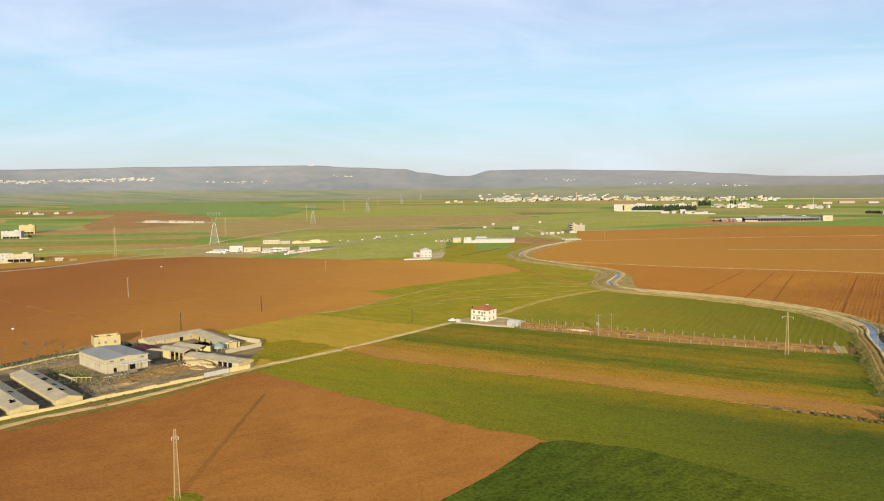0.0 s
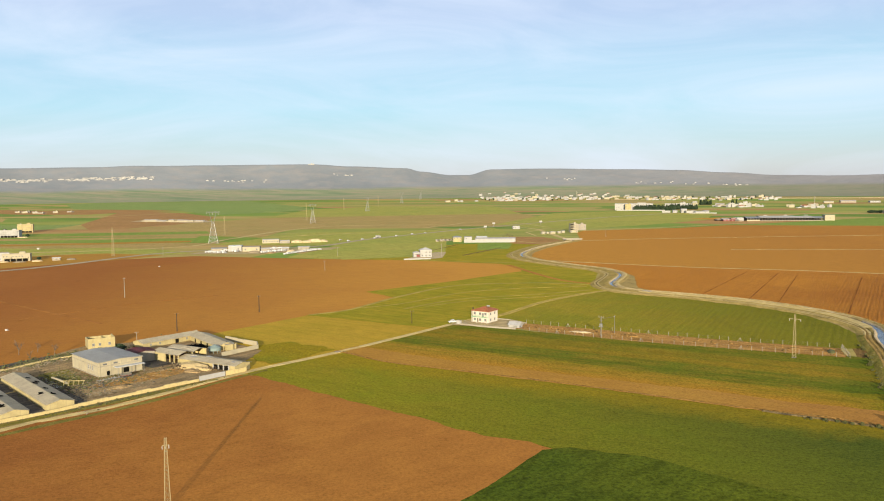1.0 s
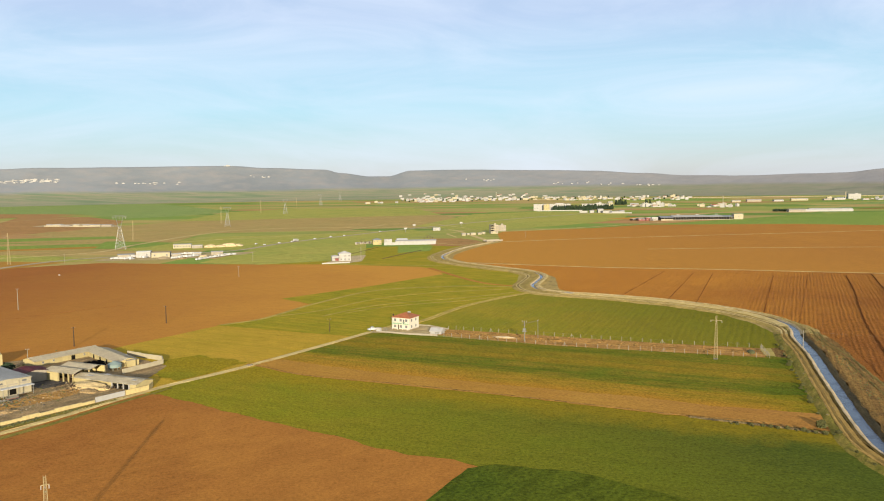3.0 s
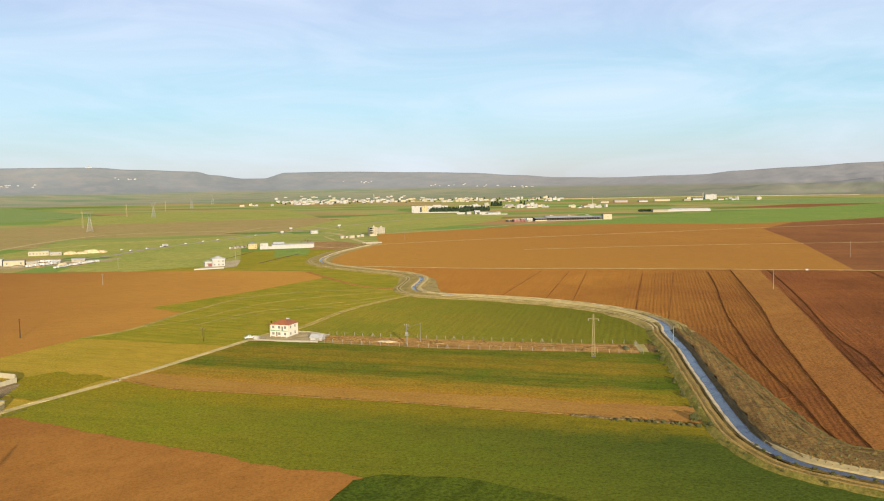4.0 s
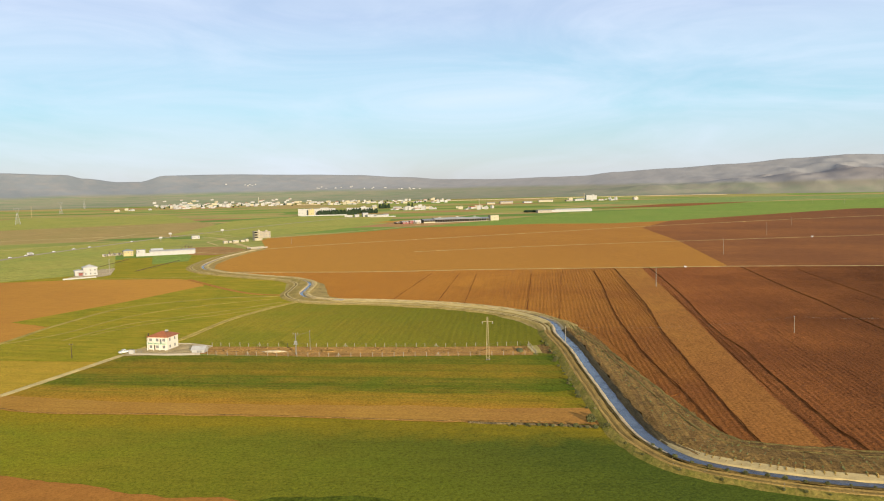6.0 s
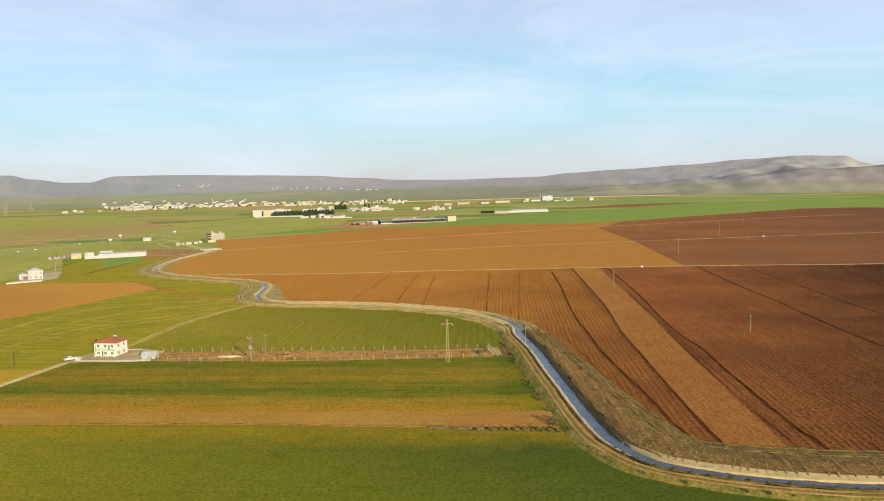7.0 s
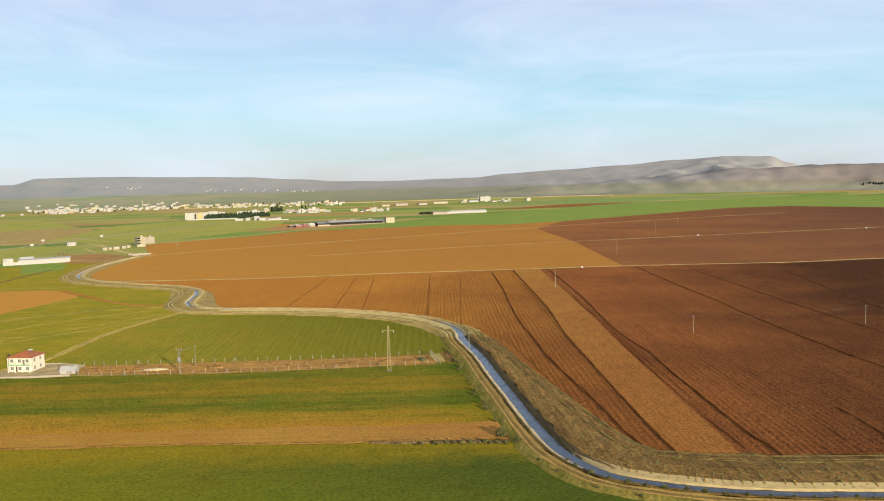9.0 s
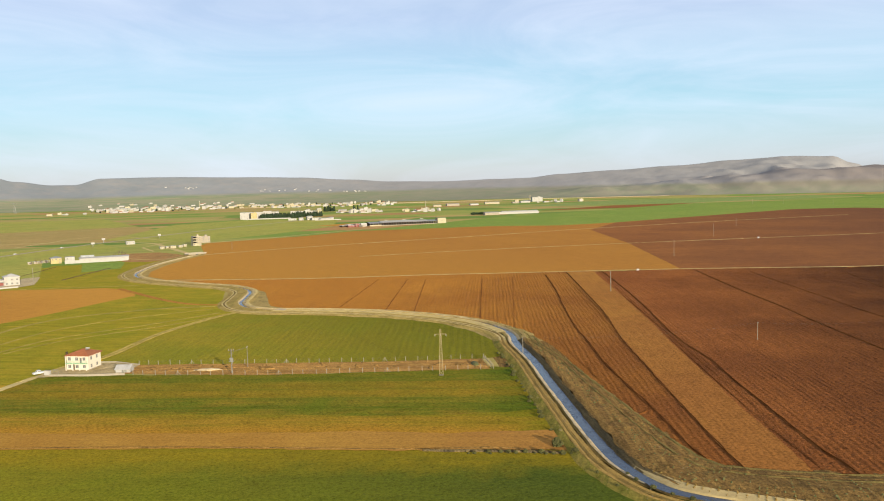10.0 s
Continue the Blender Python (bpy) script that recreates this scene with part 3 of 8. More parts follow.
bm = bmesh.new()
rings = [0, 60, 120, 200, 300, 420, 560, 750, 1000, 1350, 1800, 2400, 3100, 3900, REACH]
old = None
for r in rings:
    if r == 0:
        row = [bm.verts.new(CENTRE)]
    else:
        row = [bm.verts.new(CENTRE + Vector((r * math.cos(a), r * math.sin(a), 0))) for a in (k * math.tau / 128 for k in range(128))]
        if len(old) == 1:
            for k in range(128):
                bm.faces.new((old[0], row[k], row[(k + 1) % 128]))
        else:
            for k in range(128):
                bm.faces.new((old[k], row[k], row[(k + 1) % 128], old[(k + 1) % 128]))
    old = row
ground = setting("ground", bm, PLAIN, "broad plain of winter crops, stubble and bare earth")

# bearing (degrees from +y to the right) and rise of the skyline above eye level
BACK = [(-60, 0.017), (-40, 0.019), (-29, 0.0212), (-23.9, 0.0224), (-20.8, 0.0242), (-15.2, 0.0247), (-9.2, 0.0253), (-6.6, 0.0224), (-2.6, 0.0198),
        (-1.5, 0.0154), (0.7, 0.0106), (1.9, 0.0106), (3.5, 0.0172), (6.7, 0.0176), (12.7, 0.0160), (16.5, 0.0138), (19.8, 0.0100), (23.2, 0.0065),
        (26.8, 0.0052), (30.5, 0.0066), (32.5, 0.0072), (34.9, 0.0107), (38.8, 0.0137), (42.7, 0.0173), (46.5, 0.0218), (50.1, 0.0240), (52.4, 0.0226),
        (53.6, 0.0138), (54.6, 0.0070), (57, 0.003), (75, 0.004), (100, 0.010)]
FRONT = [(-60, -0.016), (28, -0.016), (34, -0.0100), (38, -0.006), (43, -0.0020), (47, 0.0030), (51, 0.0066), (54.3, 0.0086), (57, 0.0082), (60, 0.0080), (70, 0.009), (100, 0.004)]


def along(table, a):
    for (a0, v0), (a1, v1) in zip(table, table[1:]):
        if a <= a1:
            u = max(0.0, min(1.0, (a - a0) / (a1 - a0)))
            return v0 + (v1 - v0) * u * u * (3 - 2 * u)
    return table[-1][1]


def hill_height(bearing, r):
    """Height of the hills at a bearing and distance from the plain's middle: smooth spurs and gullies under the skyline."""
    a = radians(bearing)
    x, y = r * math.sin(a), r * math.cos(a)
    gully = noise.fractal((x / 300, y / 300, 0.3), 0.9, 2.1, 5)
    bend = 0.35 * noise.noise((x / 800, y / 800, 2.2))
    fold = 1 - 2 * abs(noise.noise((x / 270 + bend, y / 620 + 0.3 * x / 620, 4.7)))
    fold += 0.5 * (1 - 2 * abs(noise.noise((x / 120 + 0.5 * bend, y / 230, 9.1))))
    fold += 0.3 * (1 - 2 * abs(noise.noise((x / 85, y / 130, 6.3)))) + 0.12 * noise.noise((x / 60, y / 60, 1.4))
    rugged = 0.22 + 0.9 * max(0.0, min(1.0, (bearing - 33) / 14))
    u = max(0.0, min(1.0, (r - 3750) / 830))
    top = 71 + along(BACK, bearing) * 4600
    h = top * (0.26 * u + 0.74 * u ** 1.9)
    h += rugged ** 1.5 * (36 * (fold - 0.65) + 16 * gully) * max(0.0, min(1.0, 2.4 * u - 0.25)) * max(0.0, 1.0 - u) ** 0.5 * (0.45 + top / 230)
    if r > 4580:
        h = top - (r - 4580) * 0.10 + 2 * gully
    v = max(0.0, 1 - abs(r - 4080) / 330)
    f = 71 + along(FRONT, bearing) * 4080
    f = f * (v * v * (3 - 2 * v)) + rugged * (36 * (fold - 0.65) + 12 * gully) * min(1.0, 2.4 * v) * max(0.0, 1 - v) ** 0.45
    return max(h, f)


bm = bmesh.new()
grid = []
for i in range(521):
    bearing = -58 + i * 0.3
    a = radians(bearing)
    col = []
    for k in range(57):
        r = 3750 + k * 20
        col.append(bm.verts.new(CENTRE + Vector((r * math.sin(a), r * math.cos(a), max(hill_height(bearing, r), 0) - 1.0))))
    grid.append(col)
for c0, c1 in zip(grid, grid[1:]):
    for k in range(56):
        bm.faces.new((c0[k], c1[k], c1[k + 1], c0[k + 1]))
bm.normal_update()
if sum(f.normal.z for f in bm.faces) < 0:
    bmesh.ops.reverse_faces(bm, faces=bm.faces[:])
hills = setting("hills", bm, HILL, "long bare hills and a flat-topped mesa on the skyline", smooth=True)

# ---- fields ----
FIELDS = []


def field(name, mat, z, label, outline):
    """Notes a field; lower ones are laid first, each a few millimetres above the last."""
    FIELDS.append((name, mat, z, label, outline))


field("south_crop", GREEN, 0.04, "smooth yellowish-green winter crop beside the dirt road", [(-72, 180), (-38, 213), (-20, 195), (11, 178), (40, 161.5), (66, 145.5), (96, 126.5), (118, 115), (131, 103),
     (134, 92), (132, 75), (137, 58), (150, 40), (185, 10), (260, -60), (200, -240), (-60, -240), (3, 50), (29, 88), (7, 100), (-13, 117), (-46, 149)])
field("near_ploughed", SOIL_WARM, 0.07, "bare orange-brown ploughed soil below the dirt road", [(-69, 173), (-53, 159.5), (-44.5, 150), (-33, 141), (-21, 129.5), (-7, 119), (6, 105.5), (16.5, 98), (24.5, 94.5), (29.7, 89), (15.8, 69), (3, 50), (-60, -40), (-110, -130),
     (-260, -130), (-172, 20), (-133, 96), (-114, 132), (-77, 174)])
field("deep_crop", GREEN_DEEP, 0.08, "deep green crop at the tip of the ploughed soil", [(29, 88), (35, 89), (53, 82), (66, 69), (81, 54), (85, 48), (120, 5), (170, -80), (150, -240), (-60, -240), (-60, -40), (3, 50), (15, 66)])
field("fallow_strip", FALLOW, 0.09, "reddish-brown fallow strip between crops", [(-36, 225), (5, 195), (47, 170), (84, 150), (114, 131), (139, 119), (133, 105), (118, 115), (96, 126.5), (66, 145.5), (40, 161.5), (11, 178), (-20, 195), (-43, 217)])
field("band_crop", GREEN_BAND, 0.06, "thin yellow-green crop along the fallow strip", [(-26, 238), (12, 216), (59, 186), (89, 166), (120, 148), (146, 139), (139, 119), (114, 131), (84, 150), (47, 170), (5, 195), (-36, 225)])
field("streaky_crop", STREAKS, 0.05, "streaky dark green and brown crop below the fence", [(-26, 238), (12, 216), (59, 186), (89, 166), (120, 148), (146, 139), (160, 168), (172, 190), (166, 197), (126, 212), (83, 233), (39, 260), (8, 277), (-8, 258)])
field("fenced_plot", EARTH_PLOT, 0.10, "churned brown earth inside the fenced plot", [(36, 266), (83, 234), (126, 213), (163, 196), (169, 213), (132, 230), (87, 255), (41, 281)])
field("row_crop", ROW_CROP, 0.05, "sown green crop in rows between fence and canal", [(33, 287), (87, 256), (132, 231), (170, 214), (180, 214), (191, 245), (194, 270), (190, 300), (174, 328), (150, 355), (126, 379), (112, 400), (96, 391), (62, 356), (32, 305)])
field("yellow_crop", GREEN_YELLOW, 0.05, "yellowish-green crop behind the old farmstead", [(-108, 258), (-69, 312), (-11, 268), (-6, 264), (-23, 243), (-66, 196), (-76, 206), (-90, 234)])
field("west_crop", GREEN_WEST, 0.06, "patchy green crop behind the white house", [(-71, 311), (-53, 325), (-40, 348), (-27, 379), (12, 430), (65, 442), (112, 440), (112, 402), (96, 391), (62, 356), (32, 305), (12, 285), (-2, 270)])
field("wedge_crop", GREEN_WEST, 0.07, "wedge of bright green crop beside the canal bend", [(-47, 403), (12, 456), (63, 512), (97, 496), (112, 458), (113, 442), (65, 446), (12, 432), (-30, 380)])
field("road_grass", GREEN_YELLOW, 0.03, "thin grass between the farmstead and the crops", [(-112, 185), (-70, 178), (-35, 222), (0, 262), (34, 302), (-40, 330), (-80, 320), (-122, 262)])
field("corner_crop", GREEN, 0.12, "green crop beside the farmstead wall", [(-79, 205), (-72, 198), (-66, 194), (-57, 203), (-50, 215), (-45, 219), (-52, 228), (-60, 231), (-66, 239), (-74, 234), (-81, 229)])
field("west_ploughed", SOIL_LEFT, 0.045, "wide bare orange-brown ploughed field", [(-620, 330), (-386, 571), (-318, 646), (-247, 680), (-120, 637), (-32, 616), (50, 576), (66, 541), (63, 512), (12, 456), (-47, 403), (-30, 379), (-40, 350), (-53, 326), (-70, 310), (-108, 257), (-100, 240), (-150, 170), (-180, 110), (-250, 20), (-460, 20)])
field("canal_crop", GREEN_WEST, 0.04, "yellow-green meadow inside the canal bend", [(66, 541), (63, 512), (97, 496), (112, 458), (122, 500), (118, 535), (98, 570), (80, 605), (72, 644), (78, 684), (98, 743), (126, 797), (150, 838), (60, 815), (-30, 780), (-120, 760), (-120, 637), (-32, 617), (50, 577)])
field("east_ploughed", SOIL_RIGHT, 0.05, "ribbed orange-brown ploughed field along the canal", [(96, 600), (198, 538), (278, 504), (336, 475), (400, 443), (168, 64), (160, 74), (156, 82), (158, 96), (168, 120), (179, 146), (194, 180), (209, 218), (214, 241), (215, 268), (209, 318), (192, 347), (160, 380), (140, 396), (134, 412), (140, 440), (148, 478), (146, 508), (133, 540), (112, 580)])
field("pale_strip", SOIL_STRIP, 0.07, "lighter harrowed strip between ploughed fields", [(380, 450), (400, 441), (387, 420), (334.5, 329), (284, 244), (246, 182), (222, 141), (202, 108), (190, 86), (177, 64), (173, 57), (162, 70), (165, 76), (173, 91.4), (185.4, 114), (198.4, 137.5), (216.5, 169), (243, 216.5), (278, 272.5), (322, 350), (360, 415)])
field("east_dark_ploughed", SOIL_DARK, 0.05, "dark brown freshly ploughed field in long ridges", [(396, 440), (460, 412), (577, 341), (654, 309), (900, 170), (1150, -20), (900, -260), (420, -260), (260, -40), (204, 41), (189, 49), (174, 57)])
field("north_ploughed", SOIL_FAR, 0.05, "wide smooth ochre-brown field beyond the farm track", [(98, 609), (90, 644), (96, 682), (118, 740), (146, 797), (172, 839), (195, 1000), (210, 1039), (360, 1086), (460, 1149), (687, 1092), (772, 1019), (893, 1020), (735, 885), (607, 645), (465, 412), (336, 478), (278, 507), (198, 541)])
field("north_dark_ploughed", SOIL_FARDARK, 0.06, "dark reddish-brown field beyond the farm track", [(735, 885), (893, 1020), (1150, 1076), (1482, 1148), (1604, 1093), (1608, 876), (1500, 420), (1150, 60), (900, 175), (654, 312), (577, 344), (465, 412), (607, 645)])
field("far_crop", GREEN_FAR, 0.04, "bright green far crop below the hills", [(460, 1151), (687, 1094), (772, 1022), (893, 1023), (1150, 1079), (1482, 1151), (1604, 1096), (1612, 876), (2500, 900), (2400, 1500), (1700, 1750), (1250, 1500), (900, 1420), (700, 1290)])
field("villa_meadow", GREEN_WEST, 0.06, "yellowish meadow beside the villa", [(6, 640), (6, 700), (18, 812), (48, 800), (70, 738), (40, 690), (22, 640)])
field("works_crop", GREEN_FAR, 0.07, "bright green patch before the factory", [(41, 724), (46, 815), (82, 814), (72, 738)])
field("works_earth", EARTH_FAR, 0.07, "bare brown patch beside the factory", [(84, 812), (92, 925), (128, 918), (142, 880), (146, 845), (130, 806), (104, 796)])
field("tan_plain", STUBBLE, 0.045, "wide tan stubble across the plain", [(-516, 1192), (-454, 1411), (-377, 1597), (2, 1669), (180, 1700), (210, 1420), (130, 1190), (2, 1190), (-241, 1145), (-244, 964), (-290, 1046), (-455, 1130)])
field("mid_crop", LIGHT_CROP, 0.05, "bright green crop beside the highway", [(-274, 832), (-238, 963), (-200, 1050), (-20, 1080), (80, 1140), (95, 1010), (5, 860), (3, 665), (-90, 632), (-149, 659), (-131, 738), (-121, 800), (-217, 824)])
field("brown_strip", FALLOW, 0.05, "brown strip of fallow land", [(-463, 710), (-428, 689), (-353, 725), (-283, 699), (-316, 645), (-389, 575), (-560, 640)])
field("green_strip", LIGHT_CROP, 0.055, "green strip of crop", [(-640, 830), (-516, 805), (-463, 788), (-380, 799), (-304, 758), (-264, 715), (-283, 699), (-353, 725), (-417, 714), (-480, 740), (-640, 770)])
field("yellow_strip", STUBBLE, 0.05, "yellowish strip of thin crop", [(-700, 900), (-566, 895), (-410, 875), (-291, 859), (-312, 770), (-382, 805), (-466, 794), (-519, 811), (-700, 820)])
field("olive_strip", GREEN_FAR, 0.055, "olive strip of crop", [(-780, 1010), (-622, 996), (-460, 996), (-319, 991), (-240, 948), (-258, 880), (-293, 865), (-413, 881), (-570, 902), (-780, 910)])
field("tan_strip", STUBBLE, 0.05, "tan strip of stubble", [(-800, 1130), (-625, 1108), (-451, 1119), (-288, 1037), (-242, 956), (-322, 1000), (-464, 1005), (-626, 1005), (-800, 1010)])
field("red_patch", EARTH_FAR, 0.05, "patch of reddish bare earth on the plain", [(-670, 1368), (-912, 2179), (-669, 1938), (-513, 1668), (-464, 1444), (-506, 1310), (-525, 1216), (-584, 1204)])
field("moss_crop", HAZED_CROP, 0.045, "green crop on the western plain", [(-1000, 1400), (-829, 1371), (-742, 1354), (-677, 1383), (-660, 1217), (-701, 1140), (-950, 1150)])
field("brown_far", EARTH_FAR, 0.05, "thin brown strip on the far plain", [(-1189, 2022), (-1390, 2385), (-1196, 2260), (-973, 2332), (-742, 2130), (-859, 2044), (-897, 1896), (-1087, 1944)])
field("deep_far_crop", HAZED_CROP, 0.06, "deep green crop on the far plain", [(-1480, 3039), (-1500, 3600), (-900, 3500), (-471, 2483), (-367, 2147), (-450, 1933), (-553, 1809), (-765, 2200), (-1150, 2385)])
field("north_green", LIGHT_CROP, 0.05, "green crop beyond the stubble", [(-377, 1610), (-367, 2147), (-200, 2400), (150, 2300), (180, 1710), (2, 1680)])
field("lane_crop", LIGHT_CROP, 0.06, "green crop below the school", [(95, 1240), (260, 1700), (420, 1800), (600, 1640), (480, 1330), (330, 1180), (210, 1090), (150, 1120)])
field("school_crop", LIGHT_CROP, 0.07, "green crop before the school", [(300, 1480), (420, 1720), (540, 1610), (480, 1420), (390, 1330)])
field("east_stubble", HAZED_CROP, 0.05, "tan stubble under the hills", [(1300, 2000), (1900, 2300), (2600, 2000), (2500, 1700), (1700, 1760)])
field("east_red", SOIL_FARDARK, 0.07, "reddish strip in the far crop", [(1150, 1640), (1500, 1790), (1750, 1720), (1400, 1600)])

def ploughland(name, mat, label, outline, angle, period, ridge, z, step_v=0.52):
    """Ploughed land as real ridges and furrows along the rows, from one edge of the outline to the other."""
    a = radians(angle)
    along_row, across = Vector((math.cos(a), math.sin(a))), Vector((-math.sin(a), math.cos(a)))
    pts = [(Vector(p).dot(along_row), Vector(p).dot(across)) for p in outline]
    low, high = min(p[1] for p in pts), max(p[1] for p in pts)
    verts, faces, before = [], [], None
    count = int((high - low) / step_v)
    length = max(p[0] for p in pts) - min(p[0] for p in pts)
    n = int(length / 3.4)
    for k in range(1, count):
        v = low + k * step_v
        cuts = []
        for (u0, v0), (u1, v1) in zip(pts, pts[1:] + pts[:1]):
            if (v0 <= v) != (v1 <= v):
                cuts.append(u0 + (u1 - u0) * (v - v0) / (v1 - v0))
        if len(cuts) < 2:
            before = None
            continue
        first, last = min(cuts), max(cuts)
        row = len(verts)
        for i in range(n + 1):
            u = first + (last - first) * (i / n) ** 1.25
            q = along_row * u + across * (v + 0.5 * noise.noise((u / 24, v / 60, 3.0)))
            wave = math.sin(math.tau * v / period + 1.3 * noise.noise((u / 30, v / 5, 7.0)))
            deep = (0.45 + 0.95 * abs(noise.noise((u / 90, v / 5, 1.0)))) * max(0.07, min(1.0, 1 - (v + 70) / 100)) * max(0.5, min(1.0, (high - v) / 6))
            clod = 0.11 * noise.noise((u / 1.9, v / 0.9, 5.0)) + 0.06 * noise.noise((u / 6, v / 3, 6.0))
            verts.append((q.x, q.y, z + ridge * (0.5 + 0.5 * wave) * deep + clod))
        if before is not None:
            faces += [(before + i, before + i + 1, row + i + 1, row + i) for i in range(n)]
        before = row
    me = bpy.data.meshes.new("field_" + name)
    me.from_pydata(verts, [], faces)
    me.materials.append(mat)
    me.update()
    if me.polygons[0].normal.z < 0:
        me.flip_normals()
    return tagged(new("field_" + name, me), label, "field", kind="structure")


ploughland("east_ridges", SOIL_RIGHT, "ribbed orange-brown ploughland along the canal", [(112, 592), (198, 535), (278, 500), (336, 471), (376, 452), (322, 351), (278, 273), (216, 170), (162, 72), (157, 84), (160, 98), (170, 120), (181, 146), (196, 180), (211, 216), (216, 241), (217, 268), (211, 318), (194, 349), (162, 382), (143, 398), (136, 412), (142, 440), (150, 478), (148, 508), (135, 540)], 60, 2.1, 0.20, 0.10)
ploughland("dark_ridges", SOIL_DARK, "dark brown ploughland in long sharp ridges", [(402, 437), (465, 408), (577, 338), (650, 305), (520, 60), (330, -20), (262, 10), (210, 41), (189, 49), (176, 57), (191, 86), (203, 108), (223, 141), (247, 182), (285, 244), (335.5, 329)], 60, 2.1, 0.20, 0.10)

for k, (mat, label, outline) in enumerate((
        (GREEN_FAR, "narrow olive strip of crop", [(-700, 1100), (-641, 1075), (-365, 1110), (-345, 1060), (-598, 1010), (-700, 1020)]),
        (STUBBLE, "narrow tan strip of stubble", [(-700, 985), (-575, 968), (-342, 998), (-335, 960), (-560, 935), (-700, 950)]),
        (FALLOW, "narrow brown strip of fallow", [(-700, 880), (-516, 860), (-322, 905), (-318, 880), (-505, 838), (-700, 850)]),
        (GREEN_FAR, "narrow dark green strip of crop", [(-700, 935), (-545, 918), (-336, 950), (-325, 912), (-525, 878), (-700, 890)]))):
    field("strip", mat, 0.06 + 0.002 * k, label, outline)

FIELDS.sort(key=lambda f: f[2])
for k, (name, mat, z, label, pts) in enumerate(FIELDS):
    tidy = name in ("fenced_plot", "pale_strip", "corner_crop")
    setting("field_" + name, sheet(pts, 0.04 + 0.003 * k, 3.0 if name == "corner_crop" else 1.0 if tidy else 1.5, len(name), 0.0 if tidy else 1.3), mat, label)

# ---- roads and tracks ----


def ditch(pts, depth, width, seed, mat):
    """A dead furrow: a groove between two thrown-up lips."""
    w, depth = width * 0.088, depth * 0.30
    prof = [(-2.3 * w, 0.06), (-1.1 * w, depth + 0.14), (-0.35 * w, 0.14), (0.35 * w, 0.14), (1.2 * w, 0.8 * depth + 0.14), (2.4 * w, 0.06)]
    return setting("field_furrow", sweep(spline(pts, 2.0), lambda u: prof, 0.55, seed), mat, "deep dark furrow with thrown-up lips")


def track(name, pts, width, mat, label, z=0.14, step=4.0, rut=0.0):
    z += 0.06
    line = spline(pts, step)
    w = width / 2
    if rut:
        prof = [(-w, z - 0.08), (-0.75 * w, z), (-0.45 * w, z - 0.06), (0, z + 0.03), (0.45 * w, z - 0.06), (0.75 * w, z), (w, z - 0.08)]
    else:
        prof = [(-w, z - 0.05), (-0.8 * w, z), (0.8 * w, z), (w, z - 0.05)]
    return setting(name, sweep(line, lambda u: prof, 0.5), mat, label)


track("road_farm", [(-240, -110), (-172, 30), (-129, 108.6), (-118.4, 121.3), (-105.7, 133.7), (-92.9, 151), (-81.6, 168.5), (-68.2, 186.5), (-46, 211), (-21, 243), (6, 279)], 3.6, TRACK, "pale rutted dirt road past the farmstead", 0.16, rut=1)
for dx, dy in ((-1.0, 0.9), (1.0, -0.9)):
    track("road_path", [(10 + dx, 284 + dy), (20 + dx, 296 + dy), (34 + dx, 307 + dy), (62 + dx, 352 + dy), (96 + dx, 388 + dy), (113 + dx, 400 + dy)], 1.5, TRACK_BROWN, "pale wheel rut of the trodden track across the crop", 0.12)
track("road_path", [(10, 284), (20, 296), (34, 307), (62, 352), (96, 388), (113, 400)], 3.4, STRAW, "faint straw-coloured track across the crop", 0.09)
track("road_meadow", [(-71, 312), (-53, 326), (-40, 350), (-25, 380), (12, 431), (65, 441), (100, 432), (114, 426)], 3.0, STRAW, "faint yellow track between green fields", 0.13)
track("road_faint", [(-20, 330), (7.8, 362), (33.6, 374.7), (63.6, 385), (100, 402)], 1.6, STRAW, "faint wheel line across the crop", 0.13)
track("road_faint", [(-8, 338), (14, 356), (40, 366), (66, 374), (92, 388)], 1.3, STRAW, "faint wheel line across the crop", 0.13)
track("road_faint", [(-45, 334), (-20, 352), (12, 392), (50, 412), (100, 420)], 1.4, STRAW, "faint wheel line across the crop", 0.13)
track("road_red", [(59, 566), (78, 486), (92, 449), (110, 432)], 4.4, SOIL_STRIP, "narrow reddish earth track", 0.15)
track("road_main", [(96, 602), (198, 539), (278, 505), (336, 476), (465, 411), (577, 342), (654, 310), (800, 230), (1150, 20)], 3.4, TRACK, "pale farm track between ploughed fields", 0.15)
track("road_second", [(300, 700), (449, 682), (664, 632), (889, 569), (1029, 532), (1400, 420)], 3.0, TRACK, "thin pale track across the brown field", 0.15)
track("road_third", [(165, 842), (300, 870), (572, 893), (750, 912), (1042, 914), (1316, 894)], 4.0, TRACK, "thin pale track across the far brown field", 0.15)
track("road_highway", [(-560, 480), (-376, 552), (-294, 719), (-200, 765), (-137, 800), (-95, 900), (-17, 1023), (61, 1140), (229, 1356), (356, 1503), (534, 1675), (640, 1800)], 9.0, ASPHALT, "grey asphalt country highway", 0.2, 12)
track("road_lane", [(-900, 640), (-600, 700), (-319, 788), (-279, 932), (-245, 1102), (-175, 1236), (2, 1238), (132, 1128), (150, 1000), (158, 850)], 7.0, TRACK, "pale lane across the plain", 0.18, 12)
track("road_plain", [(-700, 1180), (-560, 1150), (-420, 1140)], 4.0, TRACK, "thin pale track across the plain", 0.2, 12)
track("road_plain", [(-1300, 1620), (-1000, 1640), (-800, 1750), (-690, 1950)], 6.0, TRACK, "thin pale track across the plain", 0.2, 12)
track("road_plain", [(-60, 1560), (60, 1600), (180, 1700)], 5.0, TRACK, "thin pale track across the plain", 0.2, 12)
